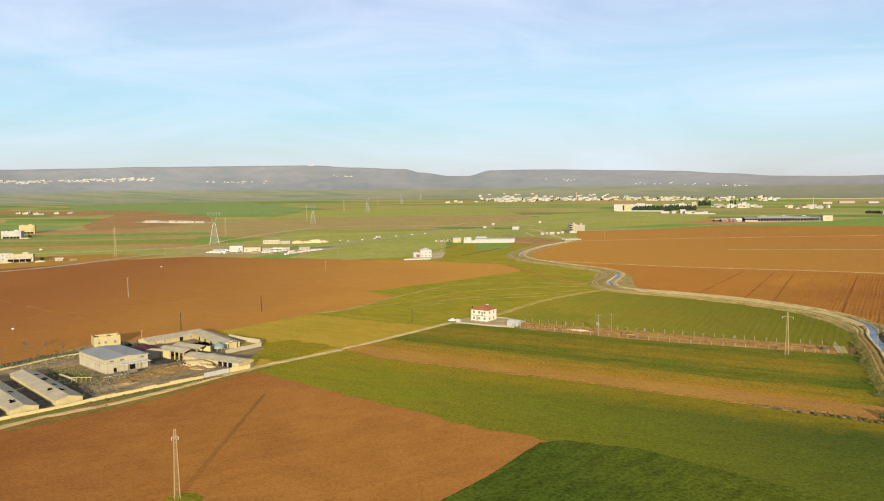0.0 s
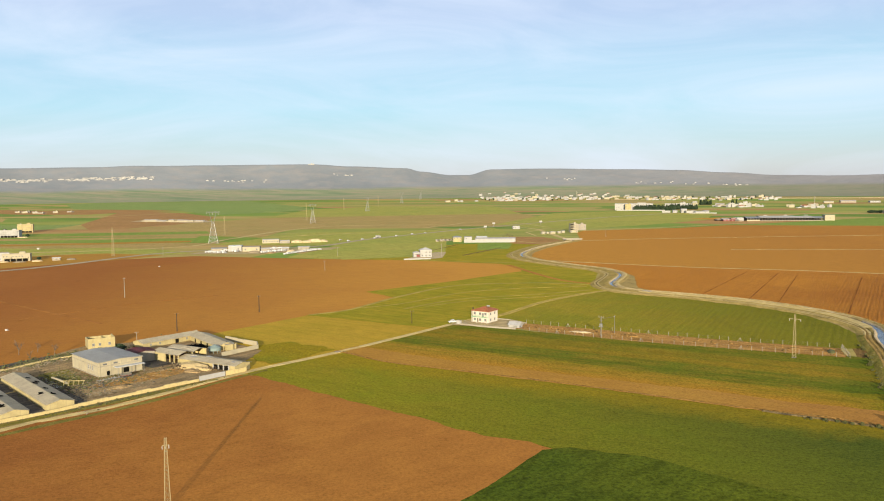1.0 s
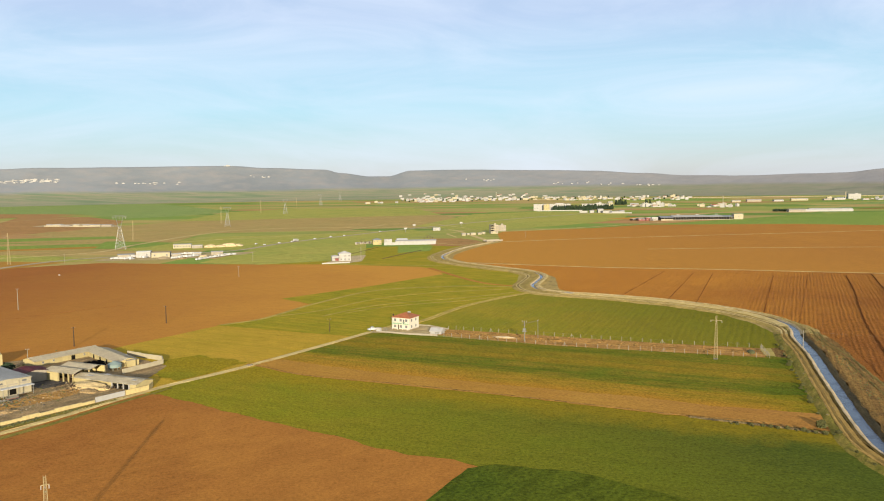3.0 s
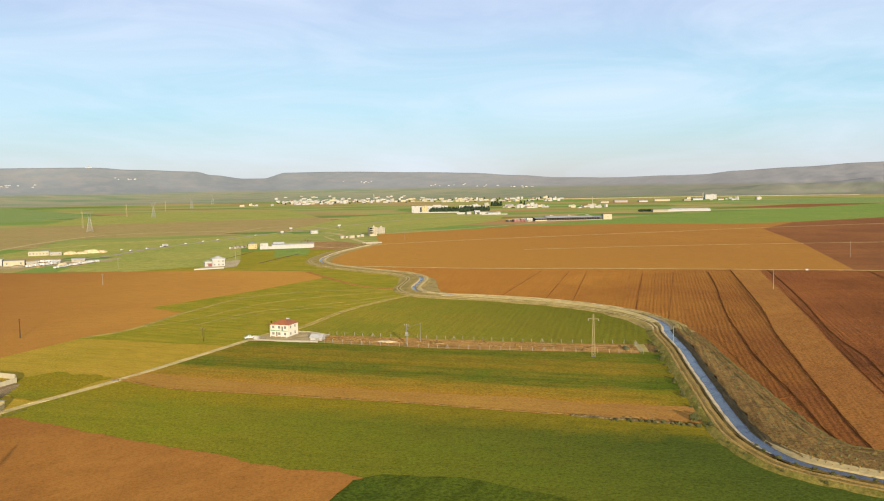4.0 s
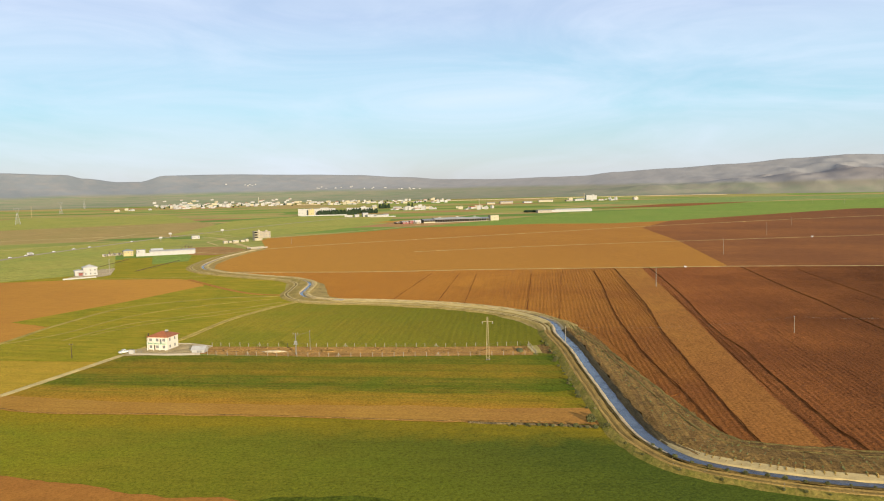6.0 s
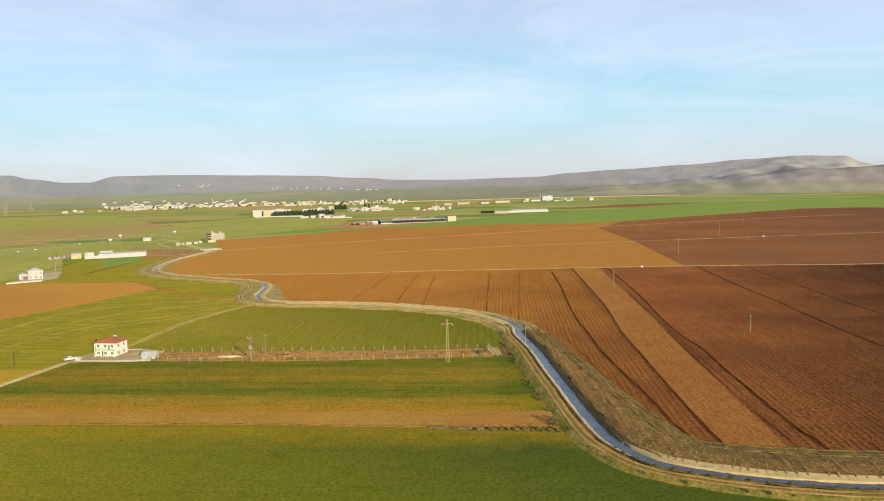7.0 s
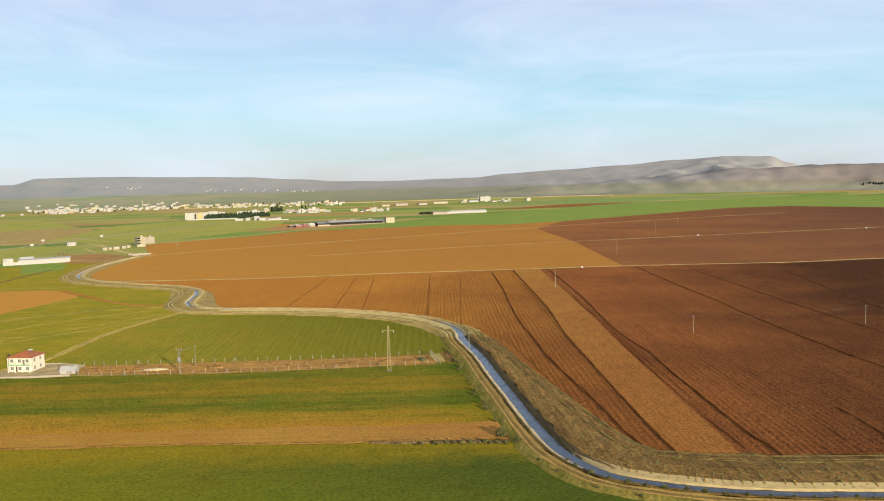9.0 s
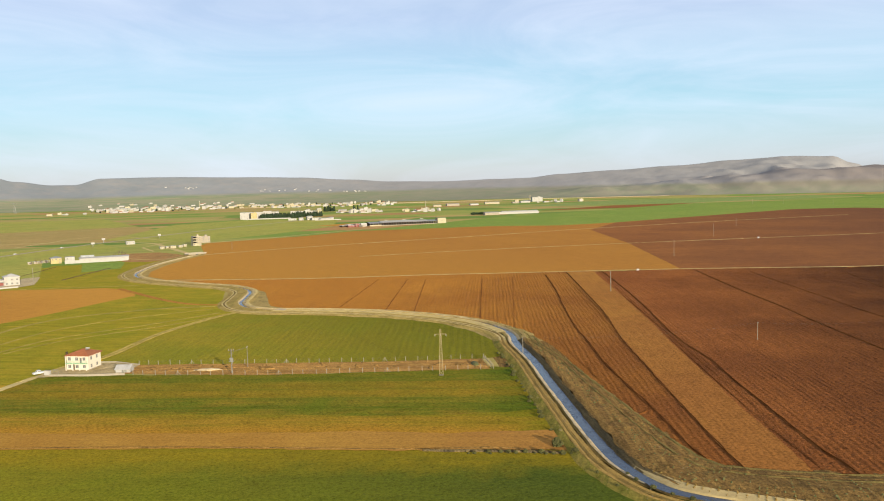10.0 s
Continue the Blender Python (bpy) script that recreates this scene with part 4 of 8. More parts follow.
track("road_plain", [(-240, 950), (-160, 1010), (60, 1130)], 4.0, TRACK, "thin pale track across the plain", 0.2, 12)
track("road_side", [(-17, 614), (2, 607), (40, 592), (74, 580)], 2.6, STRAW, "pale track along the ploughed field", 0.15, 10)
track("road_side", [(56, 1323), (85, 1355), (124, 1328), (150, 1225), (171, 1137)], 3.5, TRACK, "pale side road at the junction", 0.22, 10)
track("road_side", [(100, 1353), (141, 1362), (176, 1331)], 3.0, TRACK, "pale side road at the junction", 0.22, 10)
track("road_side", [(-26, 1152), (-4, 1207), (20, 1247), (42, 1308)], 5.0, TRACK, "pale dusty track on the plain", 0.22, 10)
track("road_side", [(127, 939), (124, 990), (123, 1019), (135, 1041), (159, 1099), (178, 1110)], 3.0, TRACK, "pale track beside the roadside shops", 0.22, 10)
track("road_side", [(150, 962), (154, 900), (157, 825)], 3.5, TRACK, "pale track down to the canal bridge", 0.22, 10)
track("road_side", [(90, 847), (113, 815), (137, 822), (154, 819)], 2.5, TRACK, "pale path before the brown patch", 0.22, 10)
track("road_side", [(246, 1945), (322, 1993), (404, 1940)], 4.0, TRACK, "thin pale track below the village", 0.22, 10)
track("road_wheel", [(-295, 393), (-280, 379), (-232, 338), (-203, 314), (-175, 290)], 2.0, SOIL_TRACK, "faint wheel marks across ploughed soil", 0.1)
track("road_wheel", [(-224, 300), (-223, 311), (-206, 330), (-193, 350), (-170, 372), (-141, 395)], 1.6, SOIL_TRACK, "faint wheel marks across ploughed soil", 0.1)
track("road_plain", [(1690, 1692), (1990, 1780), (2400, 1880)], 5.0, TRACK, "thin pale track across the far crop", 0.2, 12)
track("road_plain", [(1640, 2290), (1980, 2290), (2500, 2340)], 5.0, TRACK, "thin pale track across the far crop", 0.2, 12)
track("road_far", [(200, 1040), (330, 1100), (450, 1170), (600, 1270), (720, 1310)], 6.0, TRACK, "pale track to the long barn", 0.2, 12)

ditch([(354, 441), (312, 367), (273.5, 303), (241, 247), (224, 214.5), (207, 183), (195, 158), (184, 134), (180, 125), (169.5, 103), (162.5, 89), (159, 80)], 1.15, 2.4, 0, FURROW)
ditch([(180, 125), (175.6, 120.8), (171.3, 119.1), (167.5, 118.6)], 0.7, 1.4, 3, FURROW)
ditch([(378, 447), (323, 350), (278.5, 272.5), (243.3, 216.5), (216.5, 169.3), (198.4, 137.5), (185.4, 113.8), (173, 91.4), (165, 76), (161.5, 69)], 0.95, 1.9, 5, FURROW)
ditch([(405, 438), (362, 363), (314, 283), (278.6, 227), (256.5, 189), (243.4, 162), (225.7, 133), (212, 109), (201, 90), (191, 72.6), (186, 61.5), (182, 53.6)], 1.15, 2.4, 10, FURROW)
ditch([(467, 402), (408, 302), (373, 239.5), (350.5, 202), (330, 166), (314, 137), (302, 114), (292, 93), (274, 58)], 0.95, 2.0, 20, FURROW)
ditch([(508, 385), (483, 356), (441, 284), (404, 222), (384, 186), (354, 130), (330, 85)], 0.7, 1.5, 25, FURROW)
ditch([(580, 340), (547, 329), (483, 255), (418, 170), (380, 110)], 0.6, 1.3, 27, FURROW)
ditch([(232, 72), (223, 56.5), (215, 45)], 0.9, 1.8, 29, FURROW)
ditch([(306, 455), (260, 375), (217, 300)], 0.60, 1.3, 30, FURROW)
ditch([(268, 475), (194, 335)], 0.35, 0.9, 35, FURROW)
ditch([(258, 486), (186, 356)], 0.35, 0.9, 40, FURROW)
ditch([(240, 500), (165, 378)], 0.30, 0.8, 45, FURROW)
ditch([(330, 450), (215, 262)], 0.30, 0.8, 50, FURROW)
ditch([(-41, 216), (-20, 195), (11, 178), (40, 161.5), (66, 145.5), (96, 126.5), (118, 115), (131, 103)], 0.5, 1.7, 70, SPOIL)
ditch([(100, 123), (106, 119), (115, 113.5), (124, 107.5), (131, 102.5)], 1.0, 3.0, 71, SCARP)
ditch([(22, 660), (44, 705), (66, 748)], 1.2, 4.6, 90, SCARP)
ditch([(-22, 690), (-4, 735), (20, 800)], 0.8, 3.0, 92, SCARP)

# ---- the canal ----
CANAL = [(166, 870), (159, 839), (134, 797), (106, 743), (84, 682), (79, 644), (86, 609), (102, 576), (120, 545), (132, 526), (138, 500), (136, 479), (126, 451), (119, 431),
         (119, 409), (128, 393), (150, 376), (178, 350), (199, 318), (209, 288), (209, 262), (204, 245), (196, 229), (184, 197), (170, 165), (158.5, 138), (148.2, 114), (141, 96),
         (138, 86), (136.6, 76), (137, 68.5), (139.3, 62.5), (142.5, 57.6), (146.5, 52.2), (153.3, 44.8), (162.3, 37), (171.5, 30.5), (190, 18), (230, -10), (300, -60)]
canal_line = spline(CANAL, 2.2)[::-1]  # from the near end outwards


TURN_AT = next(i for i, q in enumerate(canal_line) if q.y > 236) / (len(canal_line) - 1)


def upper(u):
    """0 along the near reach, 1 past the turn."""
    v = max(0.0, min(1.0, (u - TURN_AT) / 0.06))
    return v * v * (3 - 2 * v)


def wide(u):
    return 1.0 - 0.42 * upper(u)


def aside(u):
    return 4.4 * upper(u)


def spoil(u):
    return 9.0 - 3.5 * upper(u) + 17.0 * max(0.0, min(1.0, (TURN_AT - u) / 0.2))


NEAR_AT = next(i for i, q in enumerate(canal_line) if q.y > 74) / (len(canal_line) - 1)


def sandy(u):
    """1 along the near reach with its low sandy bank, 0 further up."""
    return max(0.0, min(1.0, (NEAR_AT + 0.02 - u) / 0.035))


LINED_AT = next(i for i, q in enumerate(canal_line) if q.y > 72) / (len(canal_line) - 1)
turn_row = int(TURN_AT * (len(canal_line) - 1))


def banks(name, profile, wobble, seed, low_mat, high_mat, label):
    """One sweep along the near reach and one, of paler soil, past the turn."""
    setting(name, sweep(canal_line[:turn_row + 1], lambda u: profile(u * TURN_AT), wobble, seed), low_mat, label)
    setting(name, sweep(canal_line[turn_row:], lambda u: profile(TURN_AT + (1 - TURN_AT) * u), wobble, seed), high_mat, label + " on the upper reach")


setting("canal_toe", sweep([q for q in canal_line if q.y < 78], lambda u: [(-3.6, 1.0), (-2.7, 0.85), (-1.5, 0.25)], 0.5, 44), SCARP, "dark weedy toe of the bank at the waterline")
banks("canal_margin", lambda u: [(-15, 0.004 + 0.03 * u), (0, 0.004 + 0.03 * u), (spoil(u) + 5 + 9 * upper(u), 0.004 + 0.03 * u)], 0.0, 0, SPOIL, UPPER_BANK, "dry grassy margin along the canal")
setting("canal_water", sweep(canal_line, lambda u: [(-1.8 * wide(u), 0.42), (0, 0.42), (2.0 * wide(u), 0.42)]), WATER, "narrow canal of still water that mirrors the sky")
setting("canal_lining", sweep([q for q in canal_line if q.y > 72], lambda u: [(o * wide(LINED_AT + (1 - LINED_AT) * u), z) for o, z in ((-3.3, 1.02), (-2.7, 1.06), (-1.6, 0.25))], 0.25, 3), PALE, "pale concrete lip of the canal")
banks("canal_bank", lambda u: [(3.2 * wide(u), 1.66 - 0.66 * upper(u) - 0.7 * sandy(u)), (4.6 * wide(u), 1.85 - 0.8 * upper(u) - 0.6 * sandy(u)), (0.45 * spoil(u), 1.5 - 0.6 * upper(u)), (0.7 * spoil(u), 0.95), (0.88 * spoil(u), 0.5), (spoil(u) + 1.5, 0.02)], 0.9, 9, SPOIL, UPPER_BANK, "rough stony spoil bank with dry weeds")
for share, half, tint in ((0.96, 0.6, STRAW_DRY), (0.72, 0.35, STRAW_DRY)):
    setting("bank_grass", sweep(canal_line[:turn_row + 8], lambda u: [(share * spoil(u * TURN_AT) + o * half, z - 1.42 * max(0.0, share - 0.45) / 0.55 + 0.16) for o, z in ((-1, 1.46), (0, 1.58), (1, 1.42))], 0.5, int(40 * share)), tint, "line of dry straw-coloured grass on the spoil bank")
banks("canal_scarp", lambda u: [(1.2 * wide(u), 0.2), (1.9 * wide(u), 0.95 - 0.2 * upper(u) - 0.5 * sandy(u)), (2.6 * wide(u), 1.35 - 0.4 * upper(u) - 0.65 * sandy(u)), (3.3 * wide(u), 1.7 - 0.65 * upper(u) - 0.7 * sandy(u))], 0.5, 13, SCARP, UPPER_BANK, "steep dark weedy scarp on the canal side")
setting("canal_lining", sweep([q for q in canal_line if q.y > 235], lambda u: [(0.9, 0.30), (1.5, 0.98), (2.3, 1.06), (2.9, 1.0)], 0.2, 4), PALE, "pale far lip of the upper canal")
banks("canal_verge", lambda u: [(-10.5 - aside(u), 0.02), (-8.6 - aside(u), 0.45), (-7.2 - aside(u), 0.60)], 0.8, 17, WEEDY, PALE_BANK, "dry grass verge beside the canal track")
banks("canal_grass", lambda u: [(-3.85 - aside(u), 0.75), (-3.0 - 0.7 * aside(u), 0.95), (-3.3 * wide(u), 1.0)], 0.4, 19, VERGE, PALE_BANK, "dry grass shoulder between track and canal")
for line, share, mat, label in ((canal_line[:turn_row + 1], lambda u: u * TURN_AT, TRACK_CANAL, "trodden brown"), (canal_line[turn_row:], lambda u: TURN_AT + (1 - TURN_AT) * u, TRACK, "pale dusty")):
    setting("road_canal", sweep(line, lambda u: [(o - aside(share(u)), z) for o, z in ((-7.3, 0.60), (-6.9, 0.72), (-6.3, 0.66))], 0.3, 23), mat, label + " outer wheel line of the canal track")
    setting("road_canal", sweep(line, lambda u: [(o - aside(share(u)), z) for o, z in ((-5.4, 0.66), (-4.8, 0.70), (-4.2, 0.76))], 0.3, 24), mat, label + " inner wheel line of the canal track")
setting("canal_grass", sweep(canal_line, lambda u: [(o - aside(u), z) for o, z in ((-6.35, 0.66), (-5.85, 0.74), (-5.35, 0.67))], 0.3, 25), VERGE, "dry grass between the wheel lines")
setting("road_bank", sweep([q for q in canal_line if -60 < q.y < 240], lambda u: [(o + 0.80 * spoil(u * TURN_AT), z) for o, z in ((-1.8, 0.66), (-1.1, 0.80), (-0.3, 0.70), (0.5, 0.78), (1.3, 0.56))], 0.35, 29), SPOIL, "worn brown track on the spoil bank")
setting("road_canal_far", sweep([q for q in canal_line if q.y > 262], lambda u: [(3.0, 1.0), (3.4, 1.14), (4.4, 1.10), (5.2, 0.9)], 0.25, 37), TRACK, "pale dirt track on the far canal bank")
straight = [q for q in canal_line if 252 < q.y < 392 and q.x > 130]
setting("road_canal_upper", sweep(straight, lambda u: [(-6.6, 0.7), (-6.2, 1.05), (-4.4, 1.0), (-2.6, 1.10), (-1.9, 1.08)], 0.3, 43), TRACK, "pale dirt track beside the upper canal")
setting("canal_sand", sweep([q for q in canal_line if q.y < 84], lambda u: [(1.35, 0.40), (1.9, 0.80), (2.9 + 0.5 * min(1, 8 * (1 - u)), 1.12), (3.4 + 0.9 * min(1, 8 * (1 - u)), 1.36), (3.6 + 1.2 * min(1, 8 * (1 - u)), 1.16)], 0.5, 41), SAND, "pale sandy bank above the water")

# ---- the white house and its fenced plot ----


def window_meshes():
    """A window's frame and its pane, 1 m by 1 m, facing -y; scaled by each window."""
    bm = bmesh.new()
    for x0, x1, z0, z1 in ((-0.5, -0.42, 0, 1), (0.42, 0.5, 0, 1), (-0.42, 0.42, 0, 0.07), (-0.42, 0.42, 0.93, 1), (-0.03, 0.03, 0.07, 0.93)):
        box(bm, (x0 + x1) / 2, -0.03, z0, x1 - x0, 0.10, z1 - z0)
    frame_mesh = mesh_of("window_frame", bm, WHITE)
    bm = solid((0, -0.005, 0.03, 0.9, 0.04, 0.94))
    return frame_mesh, mesh_of("pane", bm, GLASS_DARK)


WINDOW_FRAME, PANE = window_meshes()


def window(parent, m, w, h):
    m = m @ Matrix.Diagonal((w, 1, h, 1))
    f = shared("window", WINDOW_FRAME, parent, m)
    shared("pane", PANE, f, Matrix.Identity(4), "dark glass")
    return f


def hip_roof(w, d, z, rise, over, thick=0.18):
    bm = bmesh.new()
    a, b = w / 2 + over, d / 2 + over
    run = max(0.0, a - b) if a > b else 0.0
    low = [bm.verts.new(p) for p in ((-a, -b, z), (a, -b, z), (a, b, z), (-a, b, z))]
    eave = [bm.verts.new((v.co.x, v.co.y, z + thick)) for v in low]
    r0, r1 = bm.verts.new((-max(run, 0.4), 0, z + rise)), bm.verts.new((max(run, 0.4), 0, z + rise))
    bm.faces.new(low[::-1])
    for k in range(4):
        bm.faces.new((low[k], low[(k + 1) % 4], eave[(k + 1) % 4], eave[k]))
    bm.faces.new((eave[0], eave[1], r1, r0))
    bm.faces.new((eave[2], eave[3], r0, r1))
    bm.faces.new((eave[1], eave[2], r1))
    bm.faces.new((eave[3], eave[0], r0))
    return bm


def gable_roof(w, d, z, rise, over=0.4, thick=0.15):
    """Two slopes with the ridge along x."""
    bm = bmesh.new()
    a, b = w / 2 + over, d / 2 + over
    drop = rise * over / (d / 2)
    prof = [(-b, z - drop), (0, z + rise), (b, z - drop), (b, z - drop + thick), (0, z + rise + thick), (-b, z - drop + thick)]
    ends = [[bm.verts.new((x, y, h)) for y, h in prof] for x in (-a, a)]
    for k in range(6):
        bm.faces.new((ends[0][k], ends[0][(k + 1) % 6], ends[1][(k + 1) % 6], ends[1][k]))
    bm.faces.new((ends[0][0], ends[0][5], ends[0][4], ends[0][1]))
    bm.faces.new((ends[0][1], ends[0][4], ends[0][3], ends[0][2]))
    bm.faces.new((ends[1][0], ends[1][1], ends[1][4], ends[1][5]))
    bm.faces.new((ends[1][1], ends[1][2], ends[1][3], ends[1][4]))
    bmesh.ops.recalc_face_normals(bm, faces=bm.faces[:])
    return bm


def gable_walls(w, d, z, rise):
    """Four walls whose short ends run up to the ridge."""
    bm = bmesh.new()
    prof = [(-d / 2, 0), (d / 2, 0), (d / 2, z), (0, z + rise), (-d / 2, z)]
    ends = [[bm.verts.new((x, y, h)) for y, h in prof] for x in (-w / 2, w / 2)]
    for k in range(5):
        bm.faces.new((ends[0][k], ends[0][(k + 1) % 5], ends[1][(k + 1) % 5], ends[1][k]))
    bm.faces.new(ends[0][::-1])
    bm.faces.new(ends[1])
    bmesh.ops.recalc_face_normals(bm, faces=bm.faces[:])
    return bm


house = thing("house", 23.5, 286.2, -34.8, "two-storey white house with a red hipped roof", "house")
part("wall", solid((0, 0, 0, 9.4, 9.0, 6.0)), HOUSEWHITE, house)
part("plinth", solid((0, 0, 0, 9.6, 9.2, 0.45)), CONCRETE, house)
house_roof = part("roof", hip_roof(9.4, 9.0, 6.0, 2.1, 0.65), TILE, house, "red clay tiles")
bm = bmesh.new()
for k in range(16):
    y = -5.0 + k * 0.31
    z = 6.24 + (y + 5.15) / 5.15 * 1.92
    half = max(0.5, 5.35 - (y + 5.15))
    for s in (-1, 1):
        box(bm, 0, s * abs(y) if y < 0 else 0, z, 2 * half, 0.05, 0.05)
part("tile_course", bm, TILE, house_roof)
part("flue", solid((-5.0, -3.6, 0.2, 0.42, 0.5, 6.9), (-5.0, -3.6, 7.1, 0.6, 0.7, 0.35)), WOOD_POLE, house, "dark flue against the wall")
heater = part("solar_heater", bar(bmesh.new(), (0.6, 0.9, 8.2), (2.2, 0.9, 8.2), 0.30, 12), WHITE, house, "white water tank on the roof")
part("collector", solid((1.4, 0.1, 7.75, 1.8, 1.1, 0.1)), GLASS_DARK, heater)
part("balcony", solid((0, -5.1, 3.0, 9.4, 1.25, 0.22)), GREENPAINT, house, "pale green balcony slab")
bm = solid((0, -5.68, 3.95, 9.4, 0.07, 0.07), (-4.66, -5.1, 3.95, 0.07, 1.2, 0.07), (4.66, -5.1, 3.95, 0.07, 1.2, 0.07))
for k in range(24):
    box(bm, -4.6 + k * 0.4, -5.68, 3.2, 0.04, 0.04, 0.78)
part("balcony_rail", bm, GREENPAINT, house)
for x in (-4.45, -1.5, 1.5, 4.45):
    part("column", solid((x, -5.5, 0, 0.3, 0.3, 3.0), (x, -5.5, 3.2, 0.25, 0.25, 2.8)), HOUSEWHITE, house)
for z in (1.0, 4.1):
    for x in (-3.4, -0.2, 3.0):
        window(house, pose(x, -4.52, z), 1.35, 1.4)
    for y in (-2.4, 1.6):
        window(house, pose(4.72, y, z, 0, 0, 90), 1.2, 1.4)
        window(house, pose(-4.72, y, z, 0, 0, -90), 1.2, 1.4)
part("door", solid((-1.75, -4.53, 0.45, 1.0, 0.08, 2.1)), WOOD_POLE, house, "dark wooden door")
part("balcony_door", solid((1.45, -4.53, 3.22, 0.95, 0.08, 2.05)), GLASS_DARK, house)

# paved yard and its low wall
setting("pavement", sheet([(4, 278), (12, 288), (22, 296), (36, 289), (44, 279), (37, 266), (26, 269), (14, 274)], 0.2, 0.4), YARD_PALE, "trodden earth yard round the house")


def wall_run(name, pts, height, thick, mat, label, category="wall", jag=0.0, cap=None):
    """A free-standing wall along points; each stretch is a panel of its own."""
    ob = thing(name, pts[0][0], pts[0][1], 0, label, category)
    rnd = random.Random(len(label) * 7 + len(pts))
    for (x0, y0), (x1, y1) in zip(pts, pts[1:]):
        d = Vector((x1 - x0, y1 - y0, 0))
        n = max(1, round(d.length / 4.5))
        bm = bmesh.new()
        for k in range(n):
            c = Vector((x0 - pts[0][0], y0 - pts[0][1], 0)) + d * ((k + 0.5) / n)
            h = height * (1 - jag * rnd.random())
            box(bm, c.x, c.y, 0, d.length / n + (0 if jag else 0.02), thick * rnd.uniform(0.95, 1.05), h, math.degrees(math.atan2(d.y, d.x)))
            if cap:
                box(bm, c.x, c.y, h, d.length / n + 0.02, thick + 0.1, 0.08, math.degrees(math.atan2(d.y, d.x)))
        part("panel", bm, mat, ob)
    return ob


wall_run("yard_wall", [(10.5, 277.5), (24, 269.2), (37, 263.6)], 0.8, 0.25, CONCRETE, "low pale concrete wall before the house yard", cap=1)
wall_run("yard_wall", [(44, 279), (36, 290), (24, 297)], 0.6, 0.22, CONCRETE, "low concrete wall behind the house yard")
gate = thing("gate_pillar", 10.0, 279.5, -34, "white gate block at the yard entrance", "gate")
part("pillar", solid((0, 0, 0, 2.4, 1.0, 2.0)), WHITE, gate)
part("cap", solid((0, 0, 2.0, 2.6, 1.2, 0.12)), CONCRETE, gate)
leaf = thing("metal_gate", 13.0, 281.0, -50, "grey metal gate standing open", "gate")
for z in (0.15, 1.6):
    part("gate_rail", solid((0, 0, z, 3.4, 0.06, 0.08)), STEEL, leaf)
for k in range(12):
    part("gate_bar", solid((-1.6 + k * 0.29, 0, 0.15, 0.03, 0.03, 1.5)), STEEL, leaf)

hut = thing("garden_shed", 37.6, 269.8, -28, "small grey-roofed shed with a white front", "shed")
part("wall", gable_walls(5.6, 4.4, 1.5, 1.3), WHITE, hut)
part("roof", gable_roof(5.6, 4.4, 1.52, 1.3, 0.4), GREYROOF, hut, "dull grey sheet roof")
part("door", solid((1.2, -2.23, 0, 0.9, 0.06, 1.3)), STEEL, hut)


def pickup():
    """A white crew-cab pickup, nose to +x."""
    car = thing("pickup", 7.0, 283.6, 200, "white pickup parked beside the gate", "car")
    bm = bmesh.new()
    side = [(-2.4, 0.45), (-2.4, 1.05), (-0.55, 1.05), (-0.45, 1.75), (0.75, 1.75), (1.25, 1.12), (2.3, 1.0), (2.45, 0.75), (2.45, 0.45)]
    rows = [[bm.verts.new((x, y, z)) for x, z in side] for y in (-0.86, 0.86)]
    for k in range(len(side)):
        j = (k + 1) % len(side)
        bm.faces.new((rows[0][k], rows[0][j], rows[1][j], rows[1][k]))
    bm.faces.new(rows[0][::-1])
    bm.faces.new(rows[1])
    bmesh.ops.recalc_face_normals(bm, faces=bm.faces[:])
    bmesh.ops.bevel(bm, geom=bm.edges[:], offset=0.06, segments=2, affect="EDGES")
    body = part("body", bm, PAINT_WHITE, car)
    part("windscreen", solid((1.02, 0, 1.2, 0.05, 1.4, 0.45)), GLASS_DARK, body)
    for y in (-0.87, 0.87):
        part("side_window", solid((0.15, y, 1.2, 1.0, 0.03, 0.42)), GLASS_DARK, body)
        part("headlight", solid((2.42, y * 0.75, 0.72, 0.08, 0.3, 0.16)), PORCELAIN, body)
    for x in (-1.5, 1.55):
        for y in (-0.8, 0.8):
            w = part("wheel", bar(bmesh.new(), (x, y - 0.12, 0.36), (x, y + 0.12, 0.36), 0.36, 16), RUBBER, car)
            part("rim", bar(bmesh.new(), (x, y - 0.13, 0.36), (x, y + 0.13, 0.36), 0.2, 12), STEEL, w)
    return car


pickup()


def saloon(name, x, y, turn, mat, label):
    car = thing(name, x, y, turn, label, "car", "cars on the highway", z=0.2)
    bm = bmesh.new()
    side = [(-2.1, 0.35), (-2.1, 0.85), (-1.6, 0.95), (-1.1, 1.4), (0.35, 1.42), (1.0, 0.95), (2.0, 0.82), (2.15, 0.35)]
    rows = [[bm.verts.new((px, py, pz)) for px, pz in side] for py in (-0.82, 0.82)]
    for k in range(len(side)):
        j = (k + 1) % len(side)
        bm.faces.new((rows[0][k], rows[0][j], rows[1][j], rows[1][k]))
    bm.faces.new(rows[0][::-1])
    bm.faces.new(rows[1])
    bmesh.ops.recalc_face_normals(bm, faces=bm.faces[:])
    part("body", bm, mat, car)
    for py in (-0.83, 0.83):
        part("side_window", solid((-0.35, py, 0.95, 1.5, 0.03, 0.36)), GLASS_DARK, car)
    for px in (-1.3, 1.35):
        for py in (-0.74, 0.74):
            part("wheel", bar(bmesh.new(), (px, py - 0.1, 0.31), (px, py + 0.1, 0.31), 0.31, 10), RUBBER, car)
    return car


